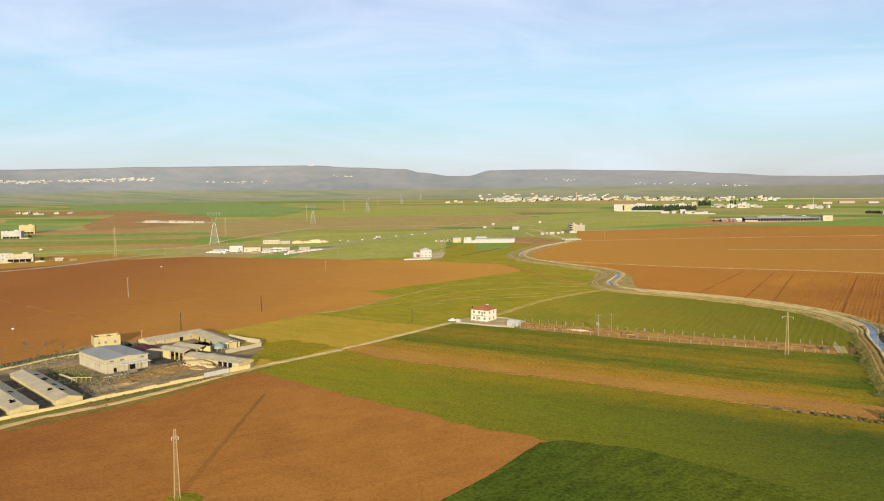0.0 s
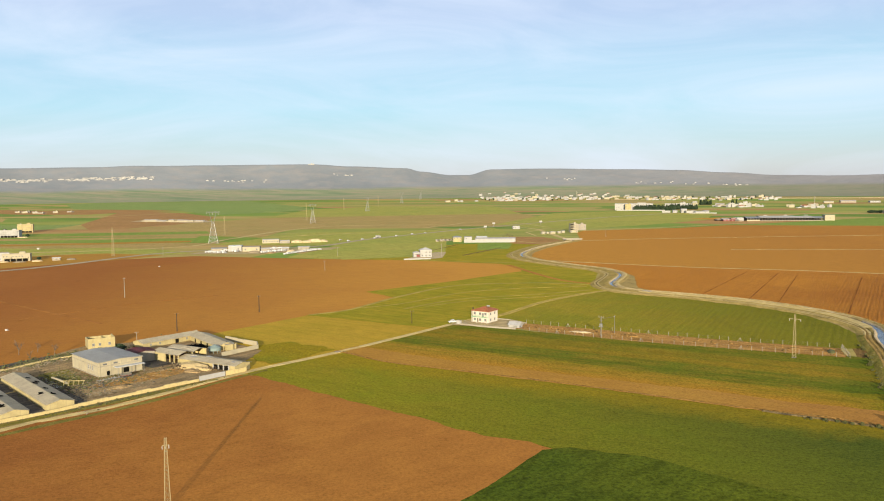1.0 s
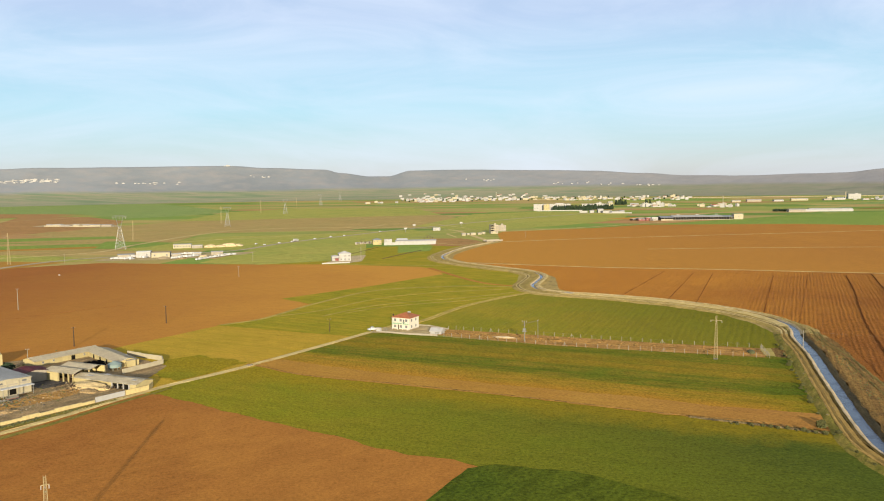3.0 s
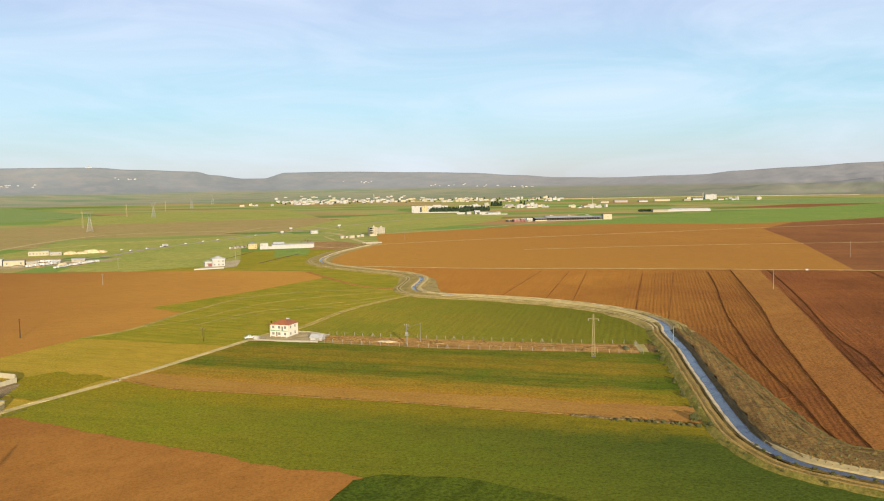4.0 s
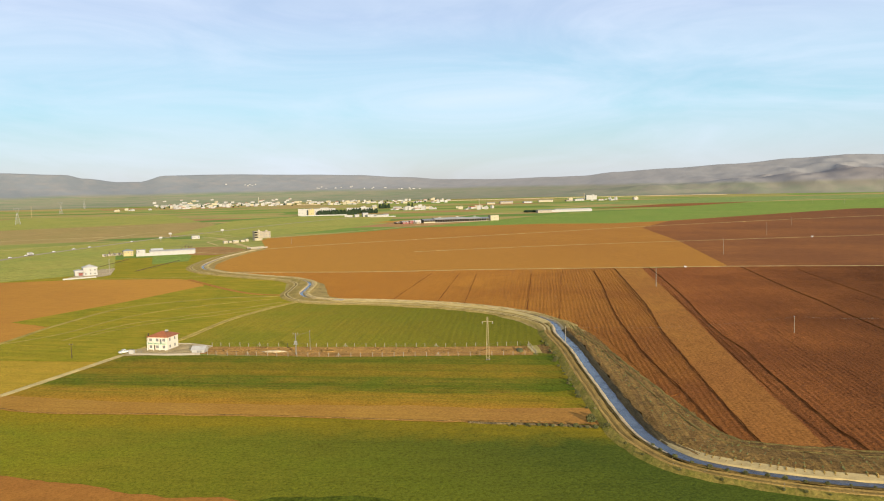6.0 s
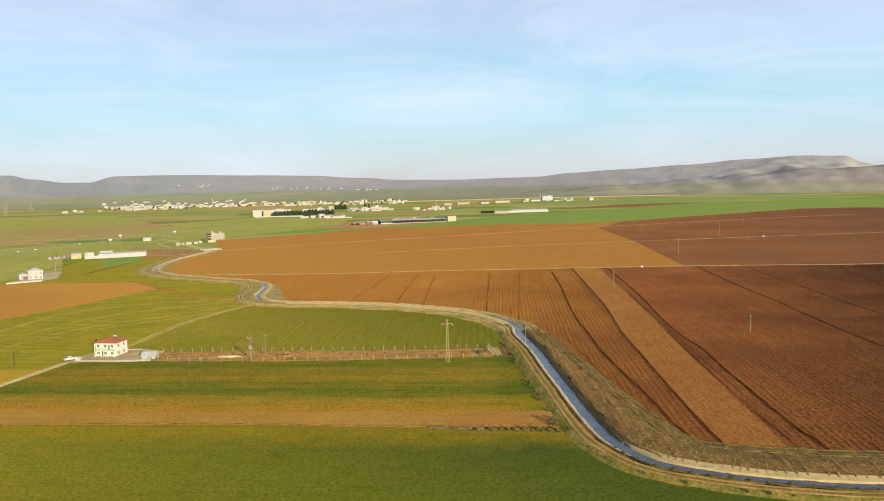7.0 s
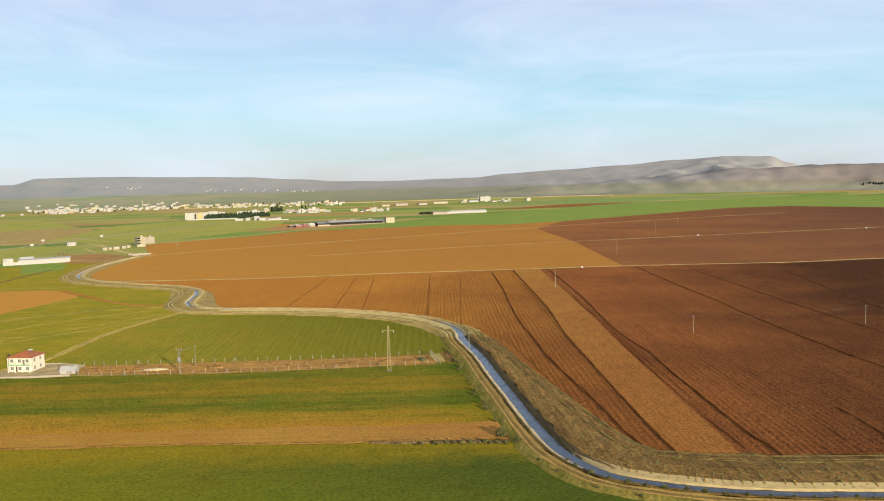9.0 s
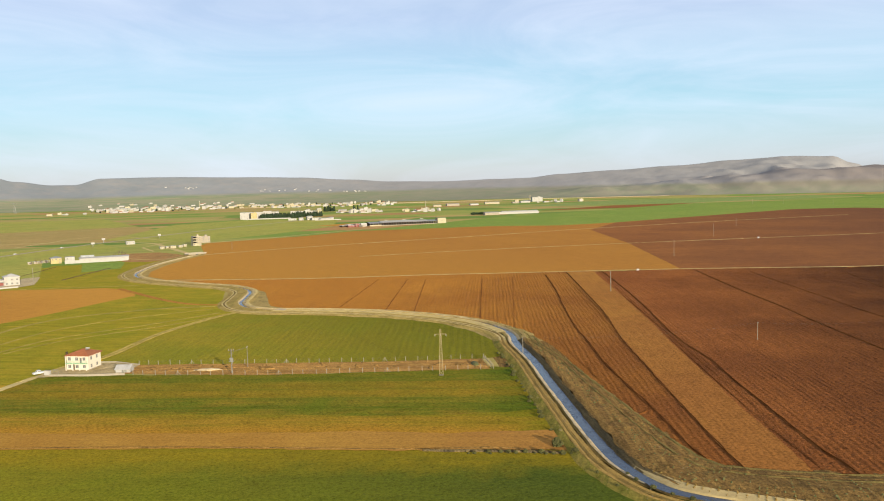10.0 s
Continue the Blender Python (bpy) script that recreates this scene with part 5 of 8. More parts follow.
car = saloon("car", -127, 887, 62, PAINT_WHITE, "small white car on the highway")
for x, y, turn in ((-115, 872, 62), (-100, 897, 60), (-86, 918, 57), (-22, 1016, 57), (-60, 960, 57), (30, 1095, 56), (-40, 993, 237)):
    copy_thing(car, pose(x, y, 0.2, 0, 0, turn))


def lorry(x, y, turn):
    ob = thing("lorry", x, y, turn, "white box lorry on the highway", "lorry", z=0.2)
    part("cargo_box", solid((-1.2, 0, 0.9, 6.2, 2.4, 2.6)), WHITE, ob)
    cab = part("cab", solid((3.0, 0, 0.5, 1.8, 2.3, 2.1)), PAINT_WHITE, ob)
    part("windscreen", solid((3.92, 0, 1.5, 0.04, 2.0, 0.8)), GLASS_DARK, cab)
    for px in (-3.2, -1.8, 3.0):
        for py in (-1.0, 1.0):
            part("wheel", bar(bmesh.new(), (px, py - 0.15, 0.5), (px, py + 0.15, 0.5), 0.5, 12), RUBBER, ob)


lorry(-82, 925, 57)

# fence of concrete posts round the plot
FENCE_S = [(36.5, 263.8), (83, 234.4), (126, 212.8), (164, 195)]
FENCE_N = [(44, 279.5), (87, 255), (132, 230), (170.3, 213.6)]


def fence(line, label):
    ob = thing("fence", line[0][0], line[0][1], 0, label, "fence")
    post = mesh_of("post", solid((0, 0, 0, 0.17, 0.17, 1.9), (0, 0.09, 1.85, 0.13, 0.3, 0.12)), POST)
    base = Vector((*line[0], 0))
    pts = spline(line, 1.0)
    total = [0.0]
    for a, b in zip(pts, pts[1:]):
        total.append(total[-1] + (b - a).length)
    n = round(total[-1] / 4.5)
    rnd = random.Random(4)
    places = []
    for k in range(n + 1):
        s = k * total[-1] / n
        i = max(j for j in range(len(total)) if total[j] <= s + 1e-6)
        places.append(pts[i] - base)
    for k, p in enumerate(places):
        shared("post", post, ob, pose(p.x, p.y, 0, rnd.uniform(-2, 2), rnd.uniform(-2, 2), -28 + rnd.uniform(-6, 6)) @ Matrix.Diagonal((1, 1, rnd.uniform(0.94, 1.05), 1)))
        if k % 9 == 5:
            for s in (-1, 1):
                way = (places[min(k + 1, n)] - p).normalized()
                part("brace", bar(bmesh.new(), p + way * 1.1 * s, p + Vector((0, 0, 1.7)), 0.08), POST, ob)
    for z in (0.35, 0.9, 1.45, 1.8):
        bm, last = bmesh.new(), None
        for a in places:
            ring = [bm.verts.new(a + Vector((0.007 * math.cos(w), 0.007 * math.sin(w), z + 0.007 * math.sin(2 * w)))) for w in (0, 2.1, 4.2)]
            if last:
                for w in range(3):
                    bm.faces.new((last[w], last[(w + 1) % 3], ring[(w + 1) % 3], ring[w]))
            last = ring
        part("wire", bm, STEEL, ob)
    return ob


fence(FENCE_S, "row of pale concrete fence posts with wire below the plot")
fence(FENCE_N, "row of pale concrete fence posts with wire above the plot")
screen = thing("board_screen", 166.8, 204.5, 72, "leaning white boards closing the fence's end", "fence")
rnd = random.Random(9)
for k in range(9):
    bm = bmesh.new()
    bar(bm, (-8.5 + k * 2.1, 0.3, 0), (-8.5 + k * 2.1 + rnd.uniform(-0.6, 0.6), -0.25, 2.1), 0.11)
    part("board", bm, POST, screen)
part("rail", solid((0, 0.02, 1.2, 18.5, 0.08, 0.14)), POST, screen)
tarp = thing("brushwood_heap", 161.8, 206, 70, "dark brushwood heap at the fence's end", "heap")
bm = bmesh.new()
bmesh.ops.create_icosphere(bm, subdivisions=3, radius=1)
for v in bm.verts:
    v.co = Vector((v.co.x * 3.6, v.co.y * 1.6, max(0, v.co.z) * 1.1 + 0.15 * noise.noise(v.co * 3)))
part("cover", bm, LEAF_DRY, tarp)

# clods and heaps of earth in the plot
rnd = random.Random(3)
for mat, count, sizes, label in ((EARTH_PLOT, 260, (0.12, 0.2, 0.35), "clods of churned brown earth"), (SPOIL, 110, (0.2, 0.4, 0.7), "dark heaps of dug earth and brush")):
    bm = bmesh.new()
    for k in range(count):
        u, w = rnd.random(), rnd.uniform(0.12, 0.88)
        a = Vector((40 + 124 * u, 264 - 69 * u - 2 * math.sin(u * 3.1), 0))
        b = Vector((45 + 124 * u, 280 - 67 * u, 0))
        c = a.lerp(b, w)
        r = rnd.choice(sizes)
        m = pose(c.x, c.y, 0.12, 0, 0, rnd.uniform(0, 360)) @ Matrix.Diagonal((r * 1.9, r, r * 0.6, 1))
        made = bmesh.ops.create_icosphere(bm, subdivisions=1, radius=1, matrix=m)["verts"]
        for v in made:
            v.co += 0.35 * r * noise.noise_vector(v.co * 2)
    tagged(new("earth_clods", mesh_of("earth_clods", bm, mat)), label, "earth", kind="stuff")
# ---- poles and pylons ----


def lattice_pole(x, y, turn, h, label, arm_width=4.4):
    """A slim four-legged lattice mast with a crossarm."""
    ob = thing("lattice_pole", x, y, turn, label, "power pole", "lattice power poles")
    b, t = 0.040 * h, 0.22

    def corner(k, z):
        s = b + (t - b) * z / h
        return Vector(((1, 1, -1, -1)[k] * s, (1, -1, -1, 1)[k] * s, z))

    for k in range(4):
        part("leg", bar(bmesh.new(), corner(k, 0), corner(k, h), 0.05 * h / 16), STEEL_PALE, ob)
    bm = bmesh.new()
    z, step = 0.0, h / 11
    while z < h - 0.3:
        up = min(h, z + step)
        for k in range(4):
            j = (k + 1) % 4
            bar(bm, corner(k, z), corner(j, up), 0.028 * h / 16)
            bar(bm, corner(j, z), corner(k, up), 0.028 * h / 16)
        z, step = up, step * 0.93
    part("bracing", bm, STEEL_PALE, ob)
    arm = part("crossarm", solid((0, 0, h * 0.885, arm_width, 0.13, 0.15), (0, 0, h * 0.80, 0.5, 0.5, 0.12)), STEEL_PALE, ob)
    for px in (-0.47 * arm_width, 0.47 * arm_width, 0):
        part("insulator", bar(bmesh.new(), (px, 0, h * 0.885 - 0.75), (px, 0, h * 0.885), 0.09, 8), PORCELAIN, arm)
    part("footing", solid((0, 0, 0, 2 * b + 0.3, 2 * b + 0.3, 0.15)), POLE_GREY, ob)
    return ob


lattice_pole(-59.1, 52.7, 24, 16.2, "slim pale lattice power pole standing in ploughed soil", 1.5)
lattice_pole(142.4, 196.8, -28, 17.6, "slim pale lattice power pole beside the fence")


def pole(x, y, h, mat, label, turn=0, arms=1):
    ob = thing("utility_pole", x, y, turn, label, "pole", "utility poles")
    thick = 0.30 if mat is WOOD_POLE and h > 7 else 0.25 if 12 < h < 14.5 else 0.16
    part("shaft", bar(bmesh.new(), (0, 0, 0), (0, 0, h), thick, 8, 0.65 * thick), mat, ob)
    for k in range(arms):
        arm = part("crossarm", solid((0, 0, h - 0.5 - 0.9 * k, 1.5, 0.09, 0.09)), mat, ob)
        for px in (-0.68, 0, 0.68):
            part("insulator", bar(bmesh.new(), (px, 0, h - 0.4 - 0.9 * k), (px, 0, h - 0.05 - 0.9 * k), 0.07, 6), PORCELAIN, arm)
    return ob


for x, y, h, dark, turn in ((-201.2, 386.5, 12.8, 0, 20), (-128.1, 266.8, 9.0, 1, 30), (-95, 534.5, 8.5, 0, 10), (-100.8, 323, 9.4, 1, 20), (-101.4, 664, 9.0, 0, 0), (1.2, 653, 12.5, 0, 40),
                            (-283, 691, 9.0, 0, 0), (-14, 283, 6.5, 1, 0), (185.8, 208.3, 8.0, 0, 60), (337, 341.2, 13.1, 0, 60), (533, 495, 15.0, 0, 60), (751.5, 661.6, 15.5, 0, 60),
                            (1718, 1476, 14.0, 0, 60), (1745, 1399, 14.0, 0, 60), (1717, 1230, 14.0, 0, 60), (289.4, 180.2, 8.0, 0, 60), (366.8, 146.5, 9.3, 0, 60), (934, 797, 11.0, 0, 60), (213, 905.7, 8.0, 0, 0), (-137.5, 240, 5.0, 0, 15)):
    pole(x, y, h, WOOD_POLE if dark else POST, "dark wooden utility pole with crossarm" if dark else "pale concrete utility pole with crossarm", turn)



def cable(a, b, sag):
    """A wire hung between two pole tops."""
    ob = thing("power_cable", *a[:2], 0, "thin grey power cable strung between poles", "cable", "power cables")
    a, b = Vector(a), Vector(b)
    bm, last = bmesh.new(), None
    for i in range(25):
        u = i / 24
        c = (b - a) * u + Vector((0, 0, a.z - 4 * sag * u * (1 - u)))
        ring = [bm.verts.new(c + Vector((0, 0.007 * math.cos(w), 0.007 * math.sin(w)))) for w in (0, 2.1, 4.2)]
        if last:
            for w in range(3):
                bm.faces.new((last[w], last[(w + 1) % 3], ring[(w + 1) % 3], ring[w]))
        last = ring
    part("wire", bm, STEEL, ob)


for a, b in (((185.8, 208.3, 8), (289.4, 180.2, 8)), ((289.4, 180.2, 8), (366.8, 146.5, 9.3)), ((366.8, 146.5, 9.3), (470, 100, 9))):
    for side in (-0.9,):
        cable((a[0] + side * 0.5, a[1] + side * 0.8, a[2] - 0.1), (b[0] + side * 0.5, b[1] + side * 0.8, b[2] - 0.1), 2.2)



def billboard(x, y, turn):
    ob = thing("billboard", x, y, turn, "blank white roadside billboard on a post", "billboard", "roadside billboards")
    part("post", bar(bmesh.new(), (0, 0, 0), (0, 0, 5.0), 0.3, 8), STEEL, ob)
    panel = part("panel", solid((0, 0, 4.6, 4.6, 0.4, 2.2)), WHITE, ob)
    part("frame", solid((0, -0.23, 4.5, 4.8, 0.06, 0.15), (0, -0.23, 6.75, 4.8, 0.06, 0.15)), STEEL, panel)


billboard(67, 1076, 10)
billboard(86, 1172, -15)
billboard(168, 1218, 5)

pair = thing("transformer_post", 74.4, 243.6, -28, "twin-pole transformer post with grey tank and tie beam", "transformer")
part("shaft", bar(bmesh.new(), (0, 0, 0), (0, 0, 9.4), 0.28, 8, 0.2), POLE_GREY, pair)
part("platform", solid((0, 0, 4.6, 1.8, 1.4, 0.15)), STEEL, pair)
tank = part("tank", solid((0, -0.1, 4.75, 1.2, 0.9, 1.3)), STEEL, pair, "grey transformer tank")
for k in range(5):
    part("fin", solid((-0.5 + 0.25 * k, -0.62, 4.85, 0.04, 0.18, 1.0)), STEEL, tank)
for z, wide_arm in ((8.9, 2.2), (7.6, 1.7)):
    part("crossarm", solid((0, 0, z, wide_arm, 0.12, 0.12)), POLE_GREY, pair)
for px in (-1.0, 0, 1.0):
    part("insulator", bar(bmesh.new(), (px, 0, 9.05), (px, 0, 9.6), 0.08, 8), PORCELAIN, pair)
for k in range(6):
    part("step_iron", solid((0, -0.22, 1.2 + 0.5 * k, 0.34, 0.05, 0.04)), STEEL, pair)
pole(82.1, 250.4, 8.6, POLE_GREY, "grey concrete pole beside the transformer post", 60)
tie = Matrix.Rotation(radians(28), 3, "Z") @ Vector((7.7, 6.8, 0))
part("tie_beam", bar(bmesh.new(), (0, 0, 8.3), (tie.x, tie.y, 8.2), 0.06, 6), POLE_GREY, pair, "thin beam between the two poles")


def pylon(x, y, turn, h):
    """A delta transmission pylon: four spread legs, a waist, a fork and a top beam."""
    ob = thing("pylon", x, y, turn, "tall grey lattice transmission pylon on the plain", "pylon", "transmission pylons")
    r = 0.11 * h / 40
    waist, top = h * 0.65, h * 0.95
    foot, slim, fork = h * 0.145, h * 0.032, h * 0.100
    for sx in (-1, 1):
        for sy in (-1, 1):
            part("leg", bar(bmesh.new(), (sx * foot, sy * foot, 0), (sx * slim, sy * slim, waist), r * 1.3), STEEL, ob)
            part("horn", bar(bmesh.new(), (sx * slim, sy * slim, waist), (sx * fork, sy * slim * 0.6, top), r * 1.5), STEEL, ob)
    bm = bmesh.new()
    n = 7
    for k in range(n):
        z0, z1 = waist * k / n, waist * (k + 1) / n
        a0, a1 = foot + (slim - foot) * k / n, foot + (slim - foot) * (k + 1) / n
        c0 = [(a0, a0), (a0, -a0), (-a0, -a0), (-a0, a0)]
        c1 = [(a1, a1), (a1, -a1), (-a1, -a1), (-a1, a1)]
        for i in range(4):
            j = (i + 1) % 4
            bar(bm, (*c0[i], z0), (*c1[j], z1), r, 3)
            bar(bm, (*c0[j], z0), (*c1[i], z1), r, 3)
            bar(bm, (*c1[i], z1), (*c1[j], z1), r, 3)
    part("bracing", bm, STEEL, ob)
    beam = bmesh.new()
    for s in (-1, 1):
        bar(beam, (-h * 0.19, s * slim * 0.6, top), (h * 0.19, s * slim * 0.6, top), r * 1.6)
        bar(beam, (-h * 0.15, 0, top + h * 0.04), (h * 0.15, 0, top + h * 0.04), r * 1.4)
    for k in range(11):
        px = -h * 0.19 + k * h * 0.038
        bar(beam, (px, slim * 0.6, top), (px + h * 0.019, 0, top + h * 0.04), r, 3)
        bar(beam, (px, -slim * 0.6, top), (px + h * 0.019, 0, top + h * 0.04), r, 3)
    arm = part("top_beam", beam, STEEL, ob)
    for px in (-0.17, 0, 0.17):
        part("insulator", bar(bmesh.new(), (px * h, 0, top - h * 0.07), (px * h, 0, top), r * 1.4, 6), PORCELAIN, arm)
    return ob


mast = pylon(-277.6, 852, 12, 40)
for x, y, turn, s in ((-236, 1345, 14, 0.88), (-192, 1958, 14, 0.95), (-143, 2762, 12, 1.0), (-93, 3500, 12, 1.05)):
    copy_thing(mast, pose(x, y, 0, 0, 0, turn) @ Matrix.Scale(s, 4))
slim_mast = lattice_pole(-333.6, 690.2, 10, 30, "tall slim grey lattice mast beside the highway")
for x, y, s in ((-309, 1018, 0.88), (-272, 1490, 1.1), (-267, 2068, 1.1), (-204, 2462, 1.1)):
    copy_thing(slim_mast, pose(x, y, 0, 0, 0, 12) @ Matrix.Scale(s, 4))

# ---- the old farmstead beside the dirt road ----
setting("yard", sheet([(-133, 107), (-113, 130), (-92, 156), (-72, 182), (-78, 200), (-76, 219), (-97, 241), (-112, 262), (-138, 240), (-158, 232), (-172, 184), (-170, 160)], 0.19, 1.5, 5), YARD, "trampled earth yard littered with rubble")
setting("field_verge", sheet([(-127, 105), (-116, 118.5), (-103.5, 131), (-90.5, 148.5), (-79.5, 166), (-66, 184), (-65, 182.5), (-78, 164.5), (-88.5, 146.5), (-101.5, 129), (-114, 116), (-125.5, 103)], 0.18, 1.6, 7), WEEDY, "narrow grassy verge beside the dirt road")
setting("field_verge", sheet([(-135, 112), (-119, 129), (-109, 140), (-96, 155), (-88, 164), (-81, 172), (-79.5, 171), (-92, 154), (-105.5, 137.5), (-119, 124), (-131, 110)], 0.20, 0.8, 8), WEEDY, "weedy verge between the stone wall and the road")


setting("field_weeds", sheet([(-62, 51), (-59, 49), (-54, 50), (-53, 53), (-56, 56), (-61, 55)], 0.16, 2.2, 9), GREEN_STREAK, "patch of green weeds at the foot of a pole")


def corrugated(w, d, z, rise, over, pitch, mat_seed=0):
    """A low two-sloped roof of corrugated sheets with the ridge along x."""
    bm = bmesh.new()
    a, b = w / 2 + over, d / 2 + over
    n = int(2 * a / pitch) * 2
    rows = []
    for k in range(n + 1):
        x = -a + 2 * a * k / n
        lift = 0.05 * (k % 2)
        sag = 0.10 * noise.noise((x / 5, mat_seed, 1.0))
        rows.append([bm.verts.new((x, y, z + rise * (1 - abs(y) / (d / 2)) + lift + sag)) for y in (-b, -b / 2, 0, b / 2, b)])
    for r0, r1 in zip(rows, rows[1:]):
        for k in range(4):
            bm.faces.new((r0[k], r1[k], r1[k + 1], r0[k + 1]))
    bmesh.ops.solidify(bm, geom=bm.faces[:], thickness=0.06)
    return bm


hall = thing("hall", -129.3, 188.2, 135.5, "large cream farm hall with a grey sheet roof", "farm building")
part("wall", gable_walls(25.5, 16.5, 5.6, 0.6), PLASTER, hall, "stained cream plaster")
part("roof", corrugated(25.5, 16.5, 5.65, 0.6, 0.45, 1.0), SHEET, hall, "pale blue-grey metal sheets")
part("parapet", solid((-12.6, 0, 5.3, 0.35, 17, 0.5)), PLASTER, hall)
for k, x in enumerate((-7.0, -5.0, -3.0)):
    window(hall, pose(x, 8.27, 2.0, 0, 0, 180), 0.9, 1.7)
canopy = part("canopy", solid((-14.3, -2.6, 3.3, 3.2, 11.0, 0.15)), SHEET, hall, "sloping sheet canopy")
for y in (-7.6, -2.6, 2.4):
    part("post", solid((-15.7, y, 0, 0.14, 0.14, 3.3)), STEEL, canopy)
part("door", solid((-12.78, -2.0, 0, 0.08, 2.2, 2.4)), VOID, hall, "dark open doorway")
part("door", solid((-12.78, 4.8, 0, 0.08, 1.2, 2.1)), VOID, hall)
for k in range(5):
    part("pilaster", solid((-12.0 + k * 6.0, 8.32, 0, 0.4, 0.16, 5.3)), PLASTER, hall)
for y in (-8.0, -4.0, 0.0, 4.0, 8.0):
    part("pilaster", solid((-12.84, y, 0, 0.18, 0.4, 5.3)), PLASTER, hall)
part("ring_beam", solid((-12.82, 0, 3.9, 0.14, 16.6, 0.35), (0, 8.3, 3.9, 25.6, 0.12, 0.3)), CONCRETE, hall, "grey concrete ring beam")
part("plinth", solid((-12.86, 0, 0, 0.2, 16.8, 0.5), (0, 8.36, 0, 25.8, 0.2, 0.5)), CONCRETE, hall, "damp grey plinth")
for y in (-6, 2, 6):
    part("high_window", solid((-12.79, y, 4.5, 0.06, 1.5, 0.6)), GLASS_DARK, hall)

annex = thing("annex", -122.0, 203.0, 133, "low annex with a maroon sheet roof behind the hall", "farm building")
part("wall", gable_walls(10, 11, 3.8, 0.9), CONCRETE, annex)
part("roof", corrugated(10, 11, 3.85, 0.9, 0.4, 0.9), MAROON, annex, "dark maroon sheets")


# shade beside the long sheds, painted as dark sheets on the ground
for x, y in ((-134.2, 155.6), (-143.1, 145.9), (-152.1, 134.9)):
    u, v = Vector((-0.68, 0.73)), Vector((0.73, 0.68))
    c = Vector((x, y))
    setting("yard_litter", sheet([c - 25 * u - 2.8 * v, c - 25 * u + 2.8 * v, c + 24 * u + 2.8 * v, c + 25 * u - 2.8 * v], 0.23, 1.2, int(y)), SHADE_LITTER, "dark ground sheet for the shade beside a long shed")


# shade of the hall, painted as a dark sheet
setting("yard_litter", sheet([(-119, 194), (-112, 188), (-105, 195), (-109, 206), (-114, 217), (-121, 212)], 0.222, 1.2, 31), SHADE_LITTER, "dark ground sheet for the shade between the hall and the shelter")
setting("yard_weeds", sheet([(-152, 178), (-143, 167), (-135, 160), (-127, 165), (-134, 174), (-145, 187)], 0.214, 2.0, 32), WEEDY, "patch of green weeds beside the hall")
setting("yard_earth", sheet([(-124, 158), (-112, 163), (-101, 173), (-95, 183), (-103, 187), (-113, 177), (-122, 169)], 0.218, 2.0, 33), EARTH_PLOT, "churned reddish earth before the hall")
setting("yard_litter", sheet([(-178, 176), (-168, 196), (-160, 210), (-163, 213), (-172, 200), (-182, 180)], 0.226, 1.6, 34), SHADE_LITTER, "dark strip along the back wall")


def long_shed(x, y, label, holes):
    ob = thing("poultry_shed", x, y, 133, label, "shed", "long sheds")
    part("wall", gable_walls(52, 8.4, 2.1, 1.0), CREAM, ob, "yellowish plaster walls")
    roof = part("roof", corrugated(52, 8.4, 2.16, 1.0, 0.3, 1.1, x), ETERNIT, ob, "weathered cement sheets with holes")
    rnd = random.Random(int(-x))
    for hx, hy in holes:
        bm = bmesh.new()
        z = 2.16 + 1.0 * (1 - abs(hy) / 4.2)
        s = -1 if hy < 0 else 1
        g = rnd.uniform(0.6, 1.15)
        pts = [(hx - 1.9 * g, hy - 0.6), (hx - 0.3, hy - 0.5), (hx - 0.1, hy - 1.0), (hx + 1.0 * g, hy - 0.9), (hx + 1.1, hy - 0.3), (hx + 2.4 * g, hy - 0.2), (hx + 2.2 * g, hy + 0.5), (hx + 0.5, hy + 0.4), (hx + 0.3, hy + 1.0), (hx - 1.2 * g, hy + 0.8)]
        # flat black patch on the roof, coloured as the shade inside a hole
        face(bm, *[(px, py, 2.16 + 1.0 * (1 - abs(py) / 4.2) + 0.15) for px, py in pts])
        part("roof_hole", bm, VOID, roof, "dark hole where sheets are missing")
    for k in range(10):
        part("rafter_end", solid((-23 + k * 5.1, -4.3, 2.0, 0.12, 0.4, 0.12)), WOOD_POLE, ob)
    return ob


long_shed(-138.5, 151.5, "long low poultry shed with a holed grey roof", [(14, -1.6), (6.5, -2.4), (3.5, -0.9), (-6, -1.5), (-16, -0.9), (-12, 1.8)])
long_shed(-147.5, 140.5, "long low poultry shed with a patched roof", [(12, -1.2), (-4, -1.8), (-18, 1.4)])
long_shed(-156.6, 129.4, "long low poultry shed beside the other sheds", [(9, -1.4), (-10, 1.6)])

wall_run("road_wall", [(-146, 101), (-135, 113.5), (-119, 130.5), (-109.5, 141.5), (-96, 156.5), (-87, 166.5)], 1.5, 0.6, STONE, "crumbling pale stone wall along the dirt road", jag=0.28)
wall_run("white_wall", [(-86.8, 166.8), (-79.6, 174.6)], 1.9, 0.3, WHITE, "whitewashed wall panel beside the road")
wall_run("yard_wall", [(-79.3, 174.8), (-73.4, 181.4), (-73.2, 186.0)], 2.0, 0.3, STONE, "yellowish stone yard wall at the corner", jag=0.1)
wall_run("yard_wall", [(-98, 243), (-80.5, 230), (-78.5, 223.5), (-90, 208)], 2.1, 0.3, PLASTER, "cream yard wall round the rear enclosure", jag=0.12)
wall_run("rubble_wall", [(-173, 178), (-164, 193.8), (-157, 207), (-151, 212)], 1.1, 0.5, STONE, "broken stone wall at the yard's edge", jag=0.6)
wall_run("rubble_wall", [(-150, 149), (-141, 161), (-136, 167)], 0.9, 0.5, STONE, "broken stone wall between sheds", jag=0.6)
